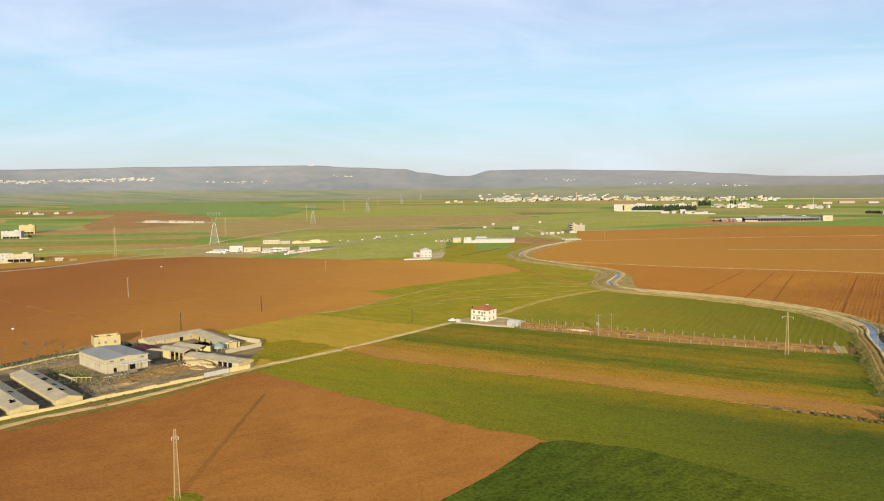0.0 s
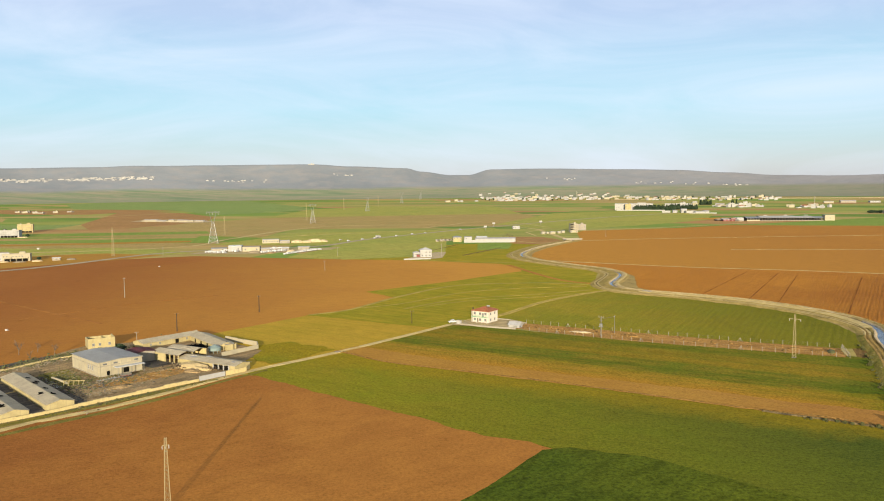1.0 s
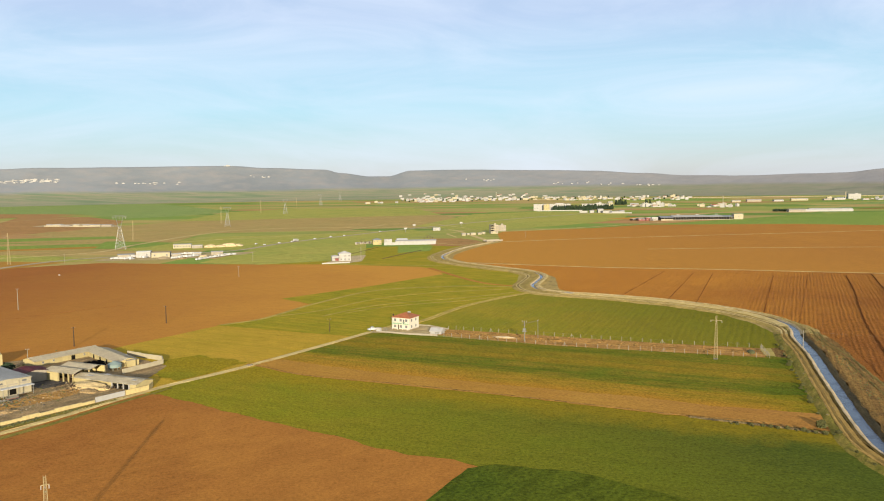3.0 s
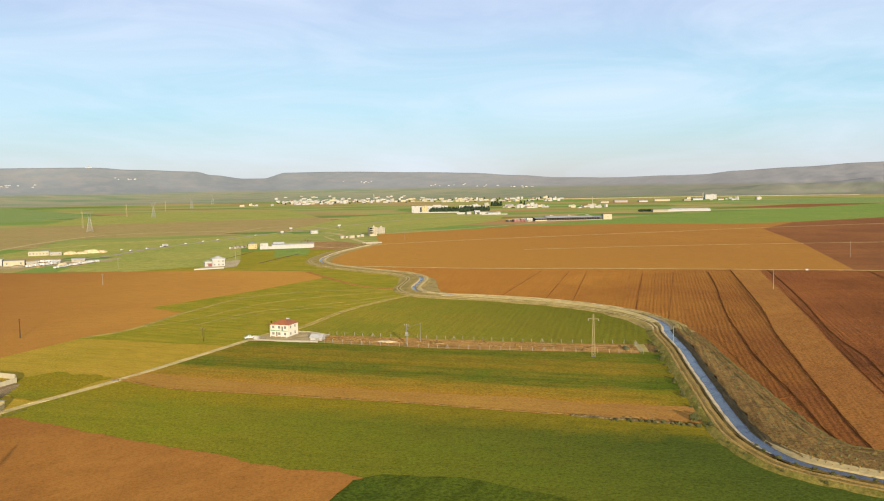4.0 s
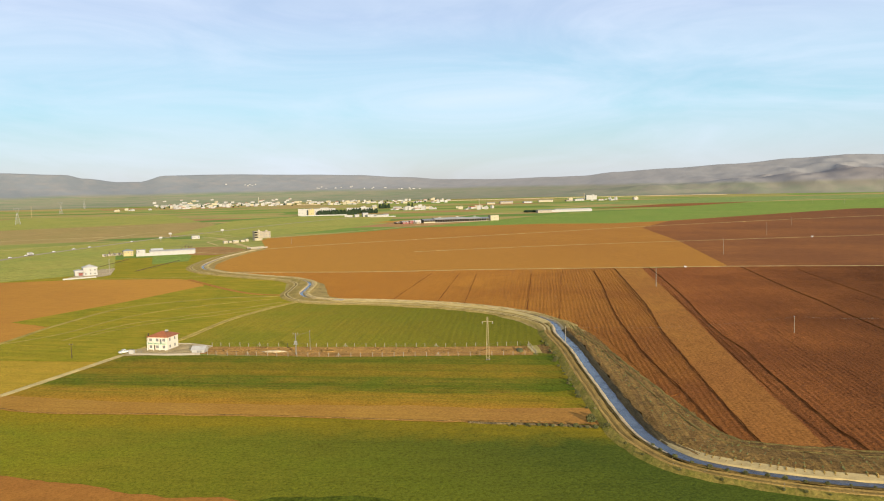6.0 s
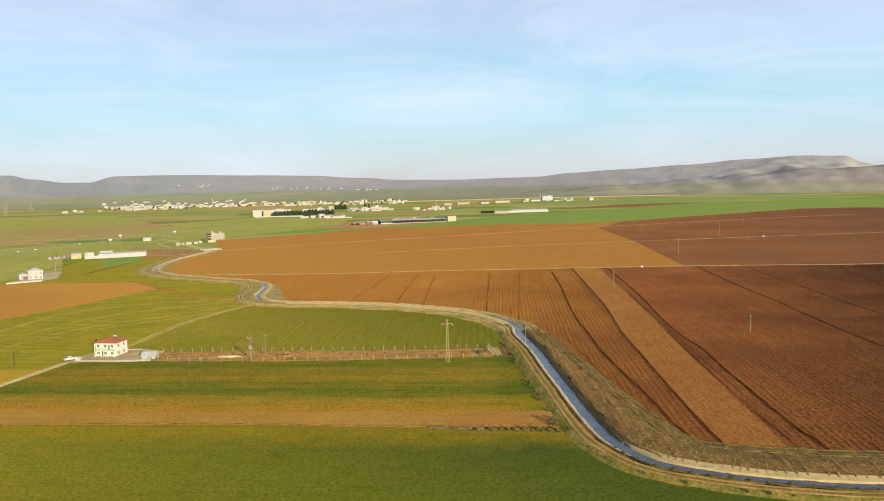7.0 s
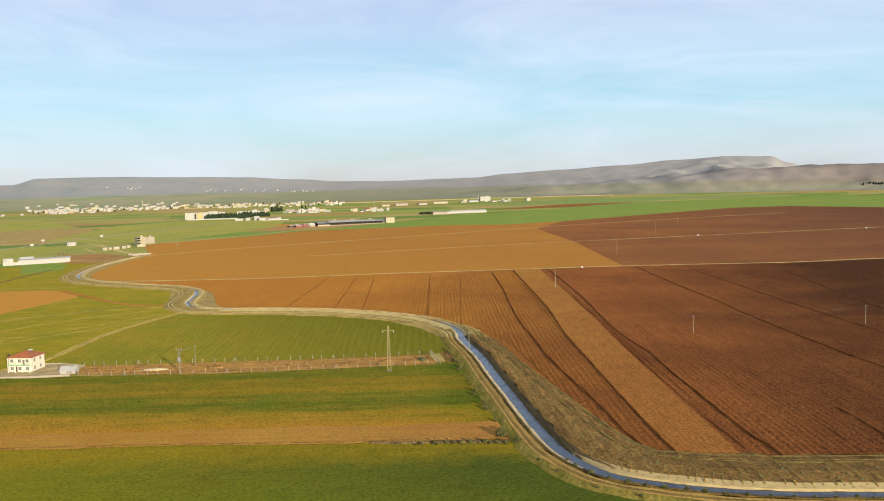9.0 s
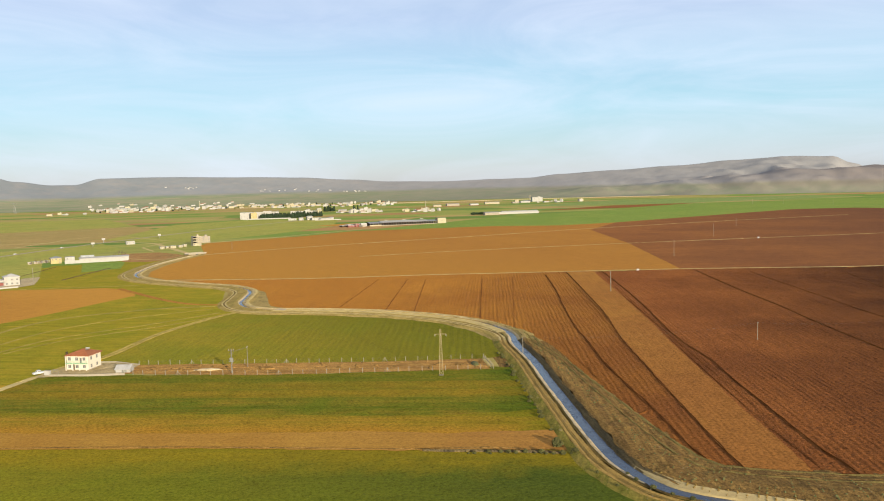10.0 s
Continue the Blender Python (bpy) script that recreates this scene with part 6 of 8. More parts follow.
wall_run("low_wall", [(-143, 172), (-138, 168), (-133, 163)], 1.1, 0.35, PLASTER, "short cream wall stub before the hall", jag=0.2)

block = thing("roofless_block", -150.5, 231.5, 32, "roofless pale block with broken parapets", "farm building")
for bx, by, w, d, h in ((0, -4, 11, 0.35, 4.6), (0, 4, 11, 0.35, 4.2), (-5.3, 0, 0.35, 7.6, 4.4), (5.3, 0, 0.35, 7.6, 4.7), (1.0, 0, 0.3, 7.6, 4.0)):
    part("wall", solid((bx, by, 0, w, d, h)), CREAM, block)
part("floor_slab", solid((0, 0, 3.0, 10.4, 7.4, 0.25)), CONCRETE, block)
for x in (-3.4, -0.8, 3.2):
    window(block, pose(x, -4.2, 1.2), 1.0, 1.3)

wing = thing("stable_wing", -123.0, 239.0, 50.5, "low cream stable wing with a grey sheet roof", "farm building")
part("wall", gable_walls(29, 8.5, 2.4, 1.1), CREAM, wing)
part("roof", corrugated(29, 8.5, 2.45, 1.1, 0.5, 1.0), ETERNIT, wing)
part("door", solid((2.0, -4.28, 0, 1.7, 0.08, 2.0)), VOID, wing, "dark open doorway")
for x in (-11, -6.5, 7, 11):
    window(wing, pose(x, -4.27, 1.0), 0.8, 0.9)
wing = thing("stable_wing", -101.5, 234.0, -52, "low stable wing with a pale sheet roof", "farm building")
part("wall", gable_walls(33, 8.5, 2.4, 1.1), CREAM, wing)
part("roof", corrugated(33, 8.5, 2.45, 1.1, 0.5, 1.0), ETERNIT, wing)
for x in (-9, -2, 5, 12):
    part("door", solid((x, -4.28, 0, 1.4, 0.08, 1.9)), VOID, wing)

shelter = thing("open_shelter", -106.5, 205.5, -30, "open cattle shelter with two sagging sheet roofs", "farm building")
for k, y in enumerate((-3.7, 3.7)):
    m = part("roof", corrugated(15, 7.4, 3.7, 0.9, 0.5, 0.9, k * 3.1), ETERNIT, shelter)
    m.location = (0, y, 0)
for x in (-0.4, 2.2, 4.8, 7.2):
    for y in (-7.2, 0, 7.2):
        part("pillar", solid((x, y, 0, 0.42, 0.42, 3.75)), CREAM, shelter)
part("end_wall", solid((-7.3, 0, 0, 0.3, 14.4, 3.7)), CREAM, shelter)
part("front_wall", solid((-4.0, -7.2, 0, 6.4, 0.25, 3.7)), CREAM, shelter)
part("back_wall", solid((0, 7.1, 0, 14.8, 0.25, 3.6)), STONE, shelter)
# added dark panel; its colour gives the shade behind the open front
part("stall_shade", solid((3.4, -3.2, 0, 7.6, 0.15, 3.6)), WOOD_POLE, shelter, "dark panel that stands for the shade inside the shelter")
part("beam", solid((3.4, -7.2, 3.35, 8.0, 0.3, 0.35)), WOOD_POLE, shelter, "dark timber beam over the open front")
for k in range(5):
    part("stall_rail", solid((0.4 + 1.7 * k, -5.2, 0, 0.12, 3.6, 1.3)), WOOD_POLE, shelter)

barn_low = thing("low_barn", -88.7, 191.8, -30, "long low barn with a pale lean-to roof", "farm building")
part("wall", gable_walls(30.6, 8.2, 2.3, 0.9), CREAM, barn_low)
part("roof", corrugated(30.6, 8.2, 2.35, 0.9, 0.5, 1.0, 4.4), ETERNIT, barn_low, "pale sheets, dusty and uneven")
part("opening", solid((8.2, -4.13, 0, 8.4, 0.08, 2.0)), VOID, barn_low, "dark open front")
for k in range(4):
    part("pillar", solid((4.2 + 2.7 * k, -4.3, 0, 0.4, 0.3, 2.3)), WHITE, barn_low)
for x, y, w in ((-9, -1.8, 3.0), (-4, 1.6, 2.4), (12, -1.5, 2.0)):
    part("roof_patch", solid((x, y, 2.5 + 0.9 * (1 - abs(y) / 4.1), w, 1.4, 0.1)), GREYROOF, barn_low, "loose grey sheet on the roof")

cottage = thing("small_store", -91.5, 222.0, -48, "small yellow flat-roofed store", "farm building")
part("wall", solid((0, 0, 0, 4.6, 3.4, 2.7)), CREAM, cottage)
part("roof", solid((0, 0, 2.7, 5.0, 3.8, 0.18)), CONCRETE, cottage)
part("door", solid((0.8, -1.73, 0, 0.9, 0.06, 2.0)), VOID, cottage)

tank = thing("water_tank", -95.2, 216.0, 0, "round faded turquoise tank on short legs", "tank")
bm = bmesh.new()
bmesh.ops.create_cone(bm, cap_ends=True, segments=24, radius1=2.6, radius2=2.6, depth=1.2, matrix=pose(0, 0, 1.8))
bmesh.ops.create_cone(bm, cap_ends=True, segments=24, radius1=2.7, radius2=0.4, depth=1.2, matrix=pose(0, 0, 3.0))
part("drum", bm, TURQUOISE, tank)
for k in range(8):
    a = k * math.tau / 8
    part("leg", bar(bmesh.new(), (2.3 * math.cos(a), 2.3 * math.sin(a), 0), (2.3 * math.cos(a), 2.3 * math.sin(a), 1.3), 0.12, 6), TURQUOISE, tank)


def tractor(x, y, turn):
    ob = thing("tractor", x, y, turn, "blue tractor parked in the yard", "tractor")
    part("bonnet", solid((0.9, 0, 0.8, 1.9, 0.8, 0.75)), BLUE, ob)
    cab = part("cab", solid((-0.7, 0, 0.8, 1.4, 1.3, 0.7), (-0.7, 0, 2.4, 1.5, 1.4, 0.12)), BLUE, ob)
    part("cab_glass", solid((-0.7, 0, 1.5, 1.3, 1.2, 0.9)), GLASS_DARK, cab)
    for px, r in ((-0.9, 0.8), (1.4, 0.45)):
        for py in (-0.85, 0.85):
            part("wheel", bar(bmesh.new(), (px, py - 0.2, r), (px, py + 0.2, r), r, 16), RUBBER, ob)


tractor(-116.2, 206.0, 20)
trailer = thing("trailer", -116.4, 174.2, 45, "rusty farm trailer standing before the hall's canopy", "trailer")
part("bed", solid((0, 0, 0.8, 3.6, 1.8, 0.15)), REDPAINT, trailer)
for px, py, w, d in ((0, 0.88, 3.6, 0.06), (0, -0.88, 3.6, 0.06), (1.77, 0, 0.06, 1.8), (-1.77, 0, 0.06, 1.8)):
    part("side_board", solid((px, py, 0.95, w, d, 0.55)), POLE_GREY, trailer)
part("drawbar", bar(bmesh.new(), (1.8, 0, 0.7), (3.4, 0, 0.45), 0.06), POLE_GREY, trailer)
for px in (-1.0, 0.9):
    for py in (-0.98, 0.98):
        part("wheel", bar(bmesh.new(), (px, py - 0.12, 0.42), (px, py + 0.12, 0.42), 0.42, 14), RUBBER, trailer)
tarp_heap = thing("tarpaulin", -117.6, 209.2, 15, "crumpled blue tarpaulin over a heap in the yard", "tarpaulin")
bm = bmesh.new()
bmesh.ops.create_icosphere(bm, subdivisions=3, radius=1)
for v in bm.verts:
    v.co = Vector((v.co.x * 2.2, v.co.y * 1.5, max(0, v.co.z) * 0.9 + 0.12 * noise.noise(v.co * 3)))
part("sheet", bm, BLUE, tarp_heap)


def rubble(name, centre, spread, count, size, mat, label, seed, turn=0.0, z=0.18):
    rnd = random.Random(seed)
    verts, faces = [], []
    m = Matrix.Rotation(radians(turn), 3, "Z")
    for _ in range(count):
        c = m @ Vector((rnd.gauss(0, 0.5) * spread[0], rnd.gauss(0, 0.5) * spread[1], 0)) + Vector((*centre, z))
        s = size * rnd.uniform(0.4, 1.5)
        q = Euler((rnd.uniform(-0.5, 0.5), rnd.uniform(-0.5, 0.5), rnd.uniform(0, 6.3))).to_matrix()
        n = len(verts)
        for dx in (-1, 1):
            for dy in (-1, 1):
                for dz in (-0.4, 1):
                    verts.append(c + q @ Vector((dx * s * rnd.uniform(0.6, 1.2), dy * s * rnd.uniform(0.4, 0.9), dz * s * rnd.uniform(0.3, 0.7))))
        for f in ((0, 1, 3, 2), (4, 6, 7, 5), (0, 4, 5, 1), (2, 3, 7, 6), (0, 2, 6, 4), (1, 5, 7, 3)):
            faces.append([n + i for i in f])
    me = bpy.data.meshes.new(name)
    me.from_pydata(verts, [], faces)
    me.materials.append(mat)
    return tagged(new(name, me), label, "rubble", kind="stuff")


rubble("rubble", (-131, 150), (24, 4), 300, 0.24, RUBBLE, "broken stones and blocks strewn in the yard", 1, 133)
rubble("rubble", (-117, 151), (16, 5), 220, 0.22, RUBBLE, "broken stones along the road wall", 2, 50)
rubble("rubble", (-120, 167), (8, 3), 120, 0.26, RUBBLE, "heap of rubble before the hall", 3, 50)
rubble("rubble", (-160, 196), (24, 5), 260, 0.30, RUBBLE, "broken stones along the back wall", 4, 58)
rubble("clods", (-103, 182), (18, 7), 260, 0.2, YARD, "clods and litter in the yard", 5, 40)
rubble("scrap", (-122, 160), (20, 8), 200, 0.30, SHADE_LITTER, "dark scrap and old timber in the yard", 7, 50)
rubble("scrap", (-135, 158), (26, 5), 260, 0.28, WOOD_POLE, "broken timber between sheds", 8, 133)
rubble("scrap", (-100, 190), (12, 6), 140, 0.25, WOOD_POLE, "timber and litter before the low barn", 9, -30)
rubble("scrap", (-117.5, 173.5), (5, 2), 60, 0.34, POLE_GREY, "old machine parts before the hall's door", 13, 45)
rubble("plaster_bits", (-121, 171), (6, 2), 50, 0.24, WHITE, "white broken plaster before the hall", 14, 45)
rubble("plaster_bits", (-138, 163), (14, 3), 60, 0.22, WHITE, "white broken blocks beside the dark strip", 15, 133)
rubble("weeds", (-126, 166), (26, 14), 500, 0.3, LEAF_DRY, "dark dry weeds across the yard", 10, 50)
rubble("weeds", (-160, 205), (30, 8), 700, 0.35, LEAF_DRY, "dry weeds along the back wall", 11, 58)
rubble("weeds", (-106, 142), (26, 1.4), 400, 0.25, LEAF_DRY, "weeds at the foot of the road wall", 12, 47)
rubble("rubble", (-108, 172), (20, 9), 260, 0.13, RUBBLE, "small pale stones scattered over the yard", 23, 45)
rubble("rubble", (-141, 179), (12, 5), 150, 0.2, RUBBLE, "pale broken blocks beside the hall", 24, 133)
rubble("plaster_bits", (-142, 160), (30, 2.2), 110, 0.2, PALEROOF, "pale rags and sacks along the dark strip", 25, 133)
rubble("weeds", (-140, 172), (14, 8), 420, 0.3, LEAF_DRY, "dry weeds before the hall", 26, 133)
rubble("dung_heap", (-108, 227), (5, 4), 220, 0.6, VOID, "dark heap behind the shelter", 6, 40)


def mound(x, y, turn, w, d, h, mat, label, seed):
    """A slumped heap of earth or straw."""
    ob = thing("heap", x, y, turn, label, "heap", "soil heaps")
    bm = bmesh.new()
    bmesh.ops.create_icosphere(bm, subdivisions=4, radius=1)
    for v in bm.verts:
        r = 1 + 0.22 * noise.noise(v.co * 2.1 + Vector((seed, 0, 0))) + 0.08 * noise.noise(v.co * 7)
        v.co = Vector((v.co.x * w / 2 * r, v.co.y * d / 2 * r, max(-0.02, v.co.z) ** 1.0 * h * r if v.co.z > 0 else -0.02))
    part("body", bm, mat, ob, smooth=True)
    return ob


mound(-95.5, 187.6, -30, 17, 7.5, 2.3, YARD_PALE, "long slumped heap of pale rubble and earth against the low barn", 3)
rubble("rubble", (-95.5, 187.0), (11, 3.4), 150, 0.2, RUBBLE, "pale broken blocks lying on the slumped heap", 21, -30, 1.1)
rubble("scrap", (-95.0, 186.5), (11, 3.0), 60, 0.3, WOOD_POLE, "splintered timber lying on the slumped heap", 22, -30, 1.1)
mound(-94.0, 181.5, -25, 8, 4.5, 1.1, YARD, "low brown heap before the low barn", 5)
mound(-112.5, 158.5, 40, 9, 4, 1.0, YARD, "low earth heap along the road wall", 8)
frame_ruin = thing("timber_frame", -131.0, 163.5, 20, "collapsed pale timber roof frame lying in the yard", "ruin")
for k in range(5):
    for sgn in (-1, 1):
        part("rafter", bar(bmesh.new(), (-3.2 + 1.6 * k, sgn * 2.4, 0.1), (-3.0 + 1.6 * k, 0.1 * sgn, 1.7 - 0.12 * k), 0.11), STONE, frame_ruin)
part("ridge_beam", bar(bmesh.new(), (-3.6, 0, 1.75), (3.8, 0, 1.2), 0.12), STONE, frame_ruin)
low_store = thing("brick_bin", -145.5, 158.5, 133, "long low open bin of pale blocks with dark litter", "bin")
for by in (-1.6, 1.6):
    part("side_wall", solid((0, by, 0, 13, 0.3, 0.9)), STONE, low_store)
part("litter", solid((0, 0, 0, 12.6, 2.9, 0.35)), SHADE_LITTER, low_store, "dark litter")

mound(67, 254, -27, 11, 3.2, 0.8, PALE, "low pale heap of chalky soil in the fenced plot", 11)
mound(88, 243, -27, 7, 3.0, 0.9, SPOIL, "brown heap of dug soil in the fenced plot", 12)

# ---- trees and shrubs ----


def leaf_ball(rnd, count, shape, size, base):
    """Many small leaf clumps spread over an uneven crown."""
    verts, faces = [], []
    for _ in range(count):
        u, a = rnd.random(), rnd.uniform(0, math.tau)
        r, z = shape(u)
        r *= rnd.uniform(0.55, 1.08)
        c = Vector((r * math.cos(a), r * math.sin(a), base + z + rnd.uniform(-0.2, 0.2)))
        for _ in range(2):
            n = len(verts)
            q = Euler((rnd.uniform(0, 3), rnd.uniform(0, 3), rnd.uniform(0, 6))).to_matrix()
            s = size * rnd.uniform(0.5, 1.2)
            for p in ((-s, 0, 0), (0, -0.5 * s, 0.1 * s), (s, 0, 0), (0, 0.5 * s, 0.12 * s)):
                verts.append(c + q @ Vector(p))
            faces.append((n, n + 1, n + 2, n + 3))
    me = bpy.data.meshes.new("crown")
    me.from_pydata(verts, [], faces)
    return me


def tree(x, y, h, label, mat, category, group, shape, count, size, seed):
    rnd = random.Random(seed)
    ob = thing(category.replace(" ", "_"), x, y, rnd.uniform(0, 360), label, category, group)
    bm = bar(bmesh.new(), (0, 0, 0), (0.1, 0, h * 0.7), 0.03 * h, 7, 0.01 * h)
    for k in range(5):
        a, z = rnd.uniform(0, 6.3), h * rnd.uniform(0.25, 0.6)
        bar(bm, (0, 0, z), (0.16 * h * math.cos(a), 0.16 * h * math.sin(a), z + 0.2 * h), 0.010 * h, 5, 0.004 * h)
    part("trunk", bm, BARK, ob)
    me = leaf_ball(rnd, count, shape, size, 0.0)
    me.materials.append(mat)
    crown = new("crown", me)
    crown.parent = ob
    return ob


cyp = tree(476, 1836, 11, "dark green cypress in a windbreak row", LEAF_DARK, "cypress tree", "cypress windbreak",
           lambda u: (2.3 * (1 - u) ** 0.7 * (0.35 + min(1, u * 6) * 0.65), 0.6 + 10.4 * u), 420, 0.8, 5)
rnd = random.Random(12)
for k in range(58):
    u = k / 57
    if k:
        copy_thing(cyp, pose(476 + 96 * u, 1838 - 6 * u + rnd.uniform(-6, 5), 0, 0, 0, rnd.uniform(0, 360)) @ Matrix.Diagonal((rnd.uniform(1.0, 1.5), rnd.uniform(1.0, 1.5), rnd.uniform(0.95, 1.3), 1)))
for k in range(34):
    u = k / 33
    copy_thing(cyp, pose(580 + 58 * u, 1884 - 14 * u + rnd.uniform(-9, 6), 0, 0, 0, rnd.uniform(0, 360)) @ Matrix.Diagonal((rnd.uniform(1.0, 1.5), rnd.uniform(1.0, 1.5), rnd.uniform(0.9, 1.4), 1)))
for k in range(16):
    copy_thing(cyp, pose(768 + 2.2 * k + rnd.uniform(-2, 2), 2240 + rnd.uniform(-12, 12), 0, 0, 0, rnd.uniform(0, 360)) @ Matrix.Diagonal((1.5, 1.5, rnd.uniform(0.9, 1.5), 1)))
for x, y in ((860, 2235), (866, 2240), (872, 2232)):
    copy_thing(cyp, pose(x, y, 0, 0, 0, rnd.uniform(0, 360)) @ Matrix.Scale(rnd.uniform(1.2, 1.7), 4))
leafy = tree(-136.5, 219, 3.6, "small dark bushy tree behind the hall", LEAF_DARK, "tree", "farmstead trees",
             lambda u: (2.4 * math.sin(0.25 + 2.7 * u), 0.6 + 2.8 * u), 520, 0.4, 8)


def bare_tree(x, y, h, label, seed):
    """A leafless shrub or tree: stem, limbs and many fine twigs."""
    rnd = random.Random(seed)
    ob = thing("bare_tree", x, y, 0, label, "tree", "bare winter trees")
    stem, crown_bm = bmesh.new(), bmesh.new()
    bar(stem, (0, 0, 0), (0.1, 0.05, 0.45 * h), 0.03 * h, 6, 0.018 * h)
    for k in range(9):
        a, z = rnd.uniform(0, 6.3), h * rnd.uniform(0.2, 0.45)
        tip = Vector((math.cos(a) * h * rnd.uniform(0.15, 0.36), math.sin(a) * h * rnd.uniform(0.15, 0.36), z + h * rnd.uniform(0.3, 0.55)))
        foot = Vector((0.05, 0.02, z))
        bar(crown_bm, foot, tip, 0.014 * h, 4, 0.005 * h)
        for _ in range(12):
            p = foot.lerp(tip, rnd.uniform(0.35, 1.0))
            q = p + Vector((rnd.uniform(-1, 1), rnd.uniform(-1, 1), rnd.uniform(0.1, 1.1))) * h * 0.16
            bar(crown_bm, p, q, 0.005 * h, 3, 0.002 * h)
    part("trunk", stem, BARK, ob)
    part("crown", crown_bm, BARK, ob, "bare grey-brown twigs")
    return ob


for k, (x, y, h) in enumerate(((-178.5, 216.0, 6.5), (-173, 221, 4.5), (-162.5, 214.5, 5.0), (-168, 205, 4.0), (-159, 196.5, 3.6), (-184, 206, 4.2))):
    bare_tree(x, y, h, "leafless grey-brown tree by the broken back wall", 300 + k)

shrub = thing("shrub", 134, 101, 0, "dry dark shrub beside the canal track", "shrub", "canal shrubs")
me = leaf_ball(random.Random(21), 260, lambda u: (1.0 * math.sin(0.3 + 2.6 * u), 0.05 + 1.1 * u), 0.28, 0.0)
me.materials.append(LEAF_DRY)
crown = new("crown", me)
crown.parent = shrub
part("stem", bar(bmesh.new(), (0, 0, 0), (0.1, 0, 0.8), 0.06, 5, 0.02), BARK, shrub)
for i, q in enumerate(canal_line):
    if q.y > 230 or q.y < -40 or i % 2:
        continue
    way = (canal_line[min(i + 1, len(canal_line) - 1)] - canal_line[i - 1]).normalized()
    right = Vector((way.y, -way.x, 0))
    if 100 < q.y < 215 and rnd.random() < 0.85:
        p = q - right * rnd.uniform(10.4, 11.8)
        copy_thing(shrub, pose(p.x, p.y, 0, 0, 0, rnd.uniform(0, 360)) @ Matrix.Scale(rnd.uniform(0.4, 1.0) * (1.6 if q.y < 112 else 1), 4))
    if q.y < 95 and rnd.random() < 0.35:
        p = q - right * rnd.uniform(8.4, 9.2)
        copy_thing(shrub, pose(p.x, p.y, 0.4, 0, 0, rnd.uniform(0, 360)) @ Matrix.Scale(rnd.uniform(0.3, 0.6), 4))
for i, q in enumerate(canal_line):
    if q.y < 80 and q.x < 215 and i % 2 == 0:
        way = (canal_line[i + 1] - canal_line[max(0, i - 1)]).normalized()
        p = q - Vector((way.y, -way.x, 0)) * rnd.uniform(2.6, 3.4)
        copy_thing(shrub, pose(p.x, p.y, 0.75, 0, 0, rnd.uniform(0, 360)) @ Matrix.Scale(rnd.uniform(0.35, 0.7), 4))
for k in range(14):
    u = k / 13
    copy_thing(shrub, pose(132 - 22 * u + rnd.uniform(-1, 1), 101 + 14 * u + rnd.uniform(-0.5, 0.5), 0, 0, 0, rnd.uniform(0, 360)) @ Matrix.Scale(rnd.uniform(0.3, 0.9), 4))

# stones, weeds and clods on the banks and tracks
rnd = random.Random(33)
for lo, hi, count, size, mat, name, label in ((8.0, 24.0, 500, 0.15, RUBBLE, "bank_stones", "pale stones strewn over the spoil bank"), (5.0, 22.0, 1400, 0.30, LEAF_DRY, "bank_weeds", "dark dry weeds over the spoil bank"),
                                              (-8.6, -3.6, 260, 0.16, RUBBLE, "verge_stones", "pale stones along the canal track"), (2.4, 4.4, 900, 0.32, VERGE, "scarp_clods", "clods slipping down the canal scarp")):
    verts, faces = [], []
    for _ in range(count):
        i = rnd.randrange(2, int(len(canal_line) * 0.42))
        q = canal_line[i]
        u = i / (len(canal_line) - 1)
        way = (canal_line[i + 1] - canal_line[i - 1]).normalized()
        off = rnd.uniform(lo, min(hi, spoil(u)) if lo > 0 else hi)
        c = q + Vector((way.y, -way.x, 0)) * off
        w = spoil(u)
        c.z = 0.75 if lo < 0 else (0.5 + 0.45 * (off - 2.1) if off < 4.2 else 1.47 if off < 0.45 * w else 1.5 - (off - 0.45 * w) / (0.57 * w) * 1.45)
        s = size * rnd.uniform(0.4, 1.6)
        n = len(verts)
        t = rnd.uniform(0, 6.3)
        for k in range(4):
            verts.append(c + Vector((s * math.cos(t + k * 1.57) * rnd.uniform(0.6, 1.2), s * math.sin(t + k * 1.57) * rnd.uniform(0.6, 1.2), -0.1)))
        verts.append(c + Vector((0, 0, s * rnd.uniform(0.5, 1.3))))
        faces += [(n, n + 1, n + 4), (n + 1, n + 2, n + 4), (n + 2, n + 3, n + 4), (n + 3, n, n + 4)]
    me = bpy.data.meshes.new(name)
    me.from_pydata(verts, [], faces)
    me.materials.append(mat)
    tagged(new(name, me), label, "ground cover", kind="stuff")

for x, y, s in ((-42.6, 214.5, 1.6), (-43.6, 215.6, 1.1)):
    rock = thing("boulder", x, y, 30 * s, "pale boulder at the road's edge", "boulder")
    bm = bmesh.new()
    bmesh.ops.create_icosphere(bm, subdivisions=2, radius=1)
    for v in bm.verts:
        v.co = Vector((v.co.x * 1.5, v.co.y, max(-0.2, v.co.z) * 0.7)) * s * 0.6 * (1 + 0.3 * noise.noise(v.co * 1.7))
    part("stone", bm, RUBBLE, rock)

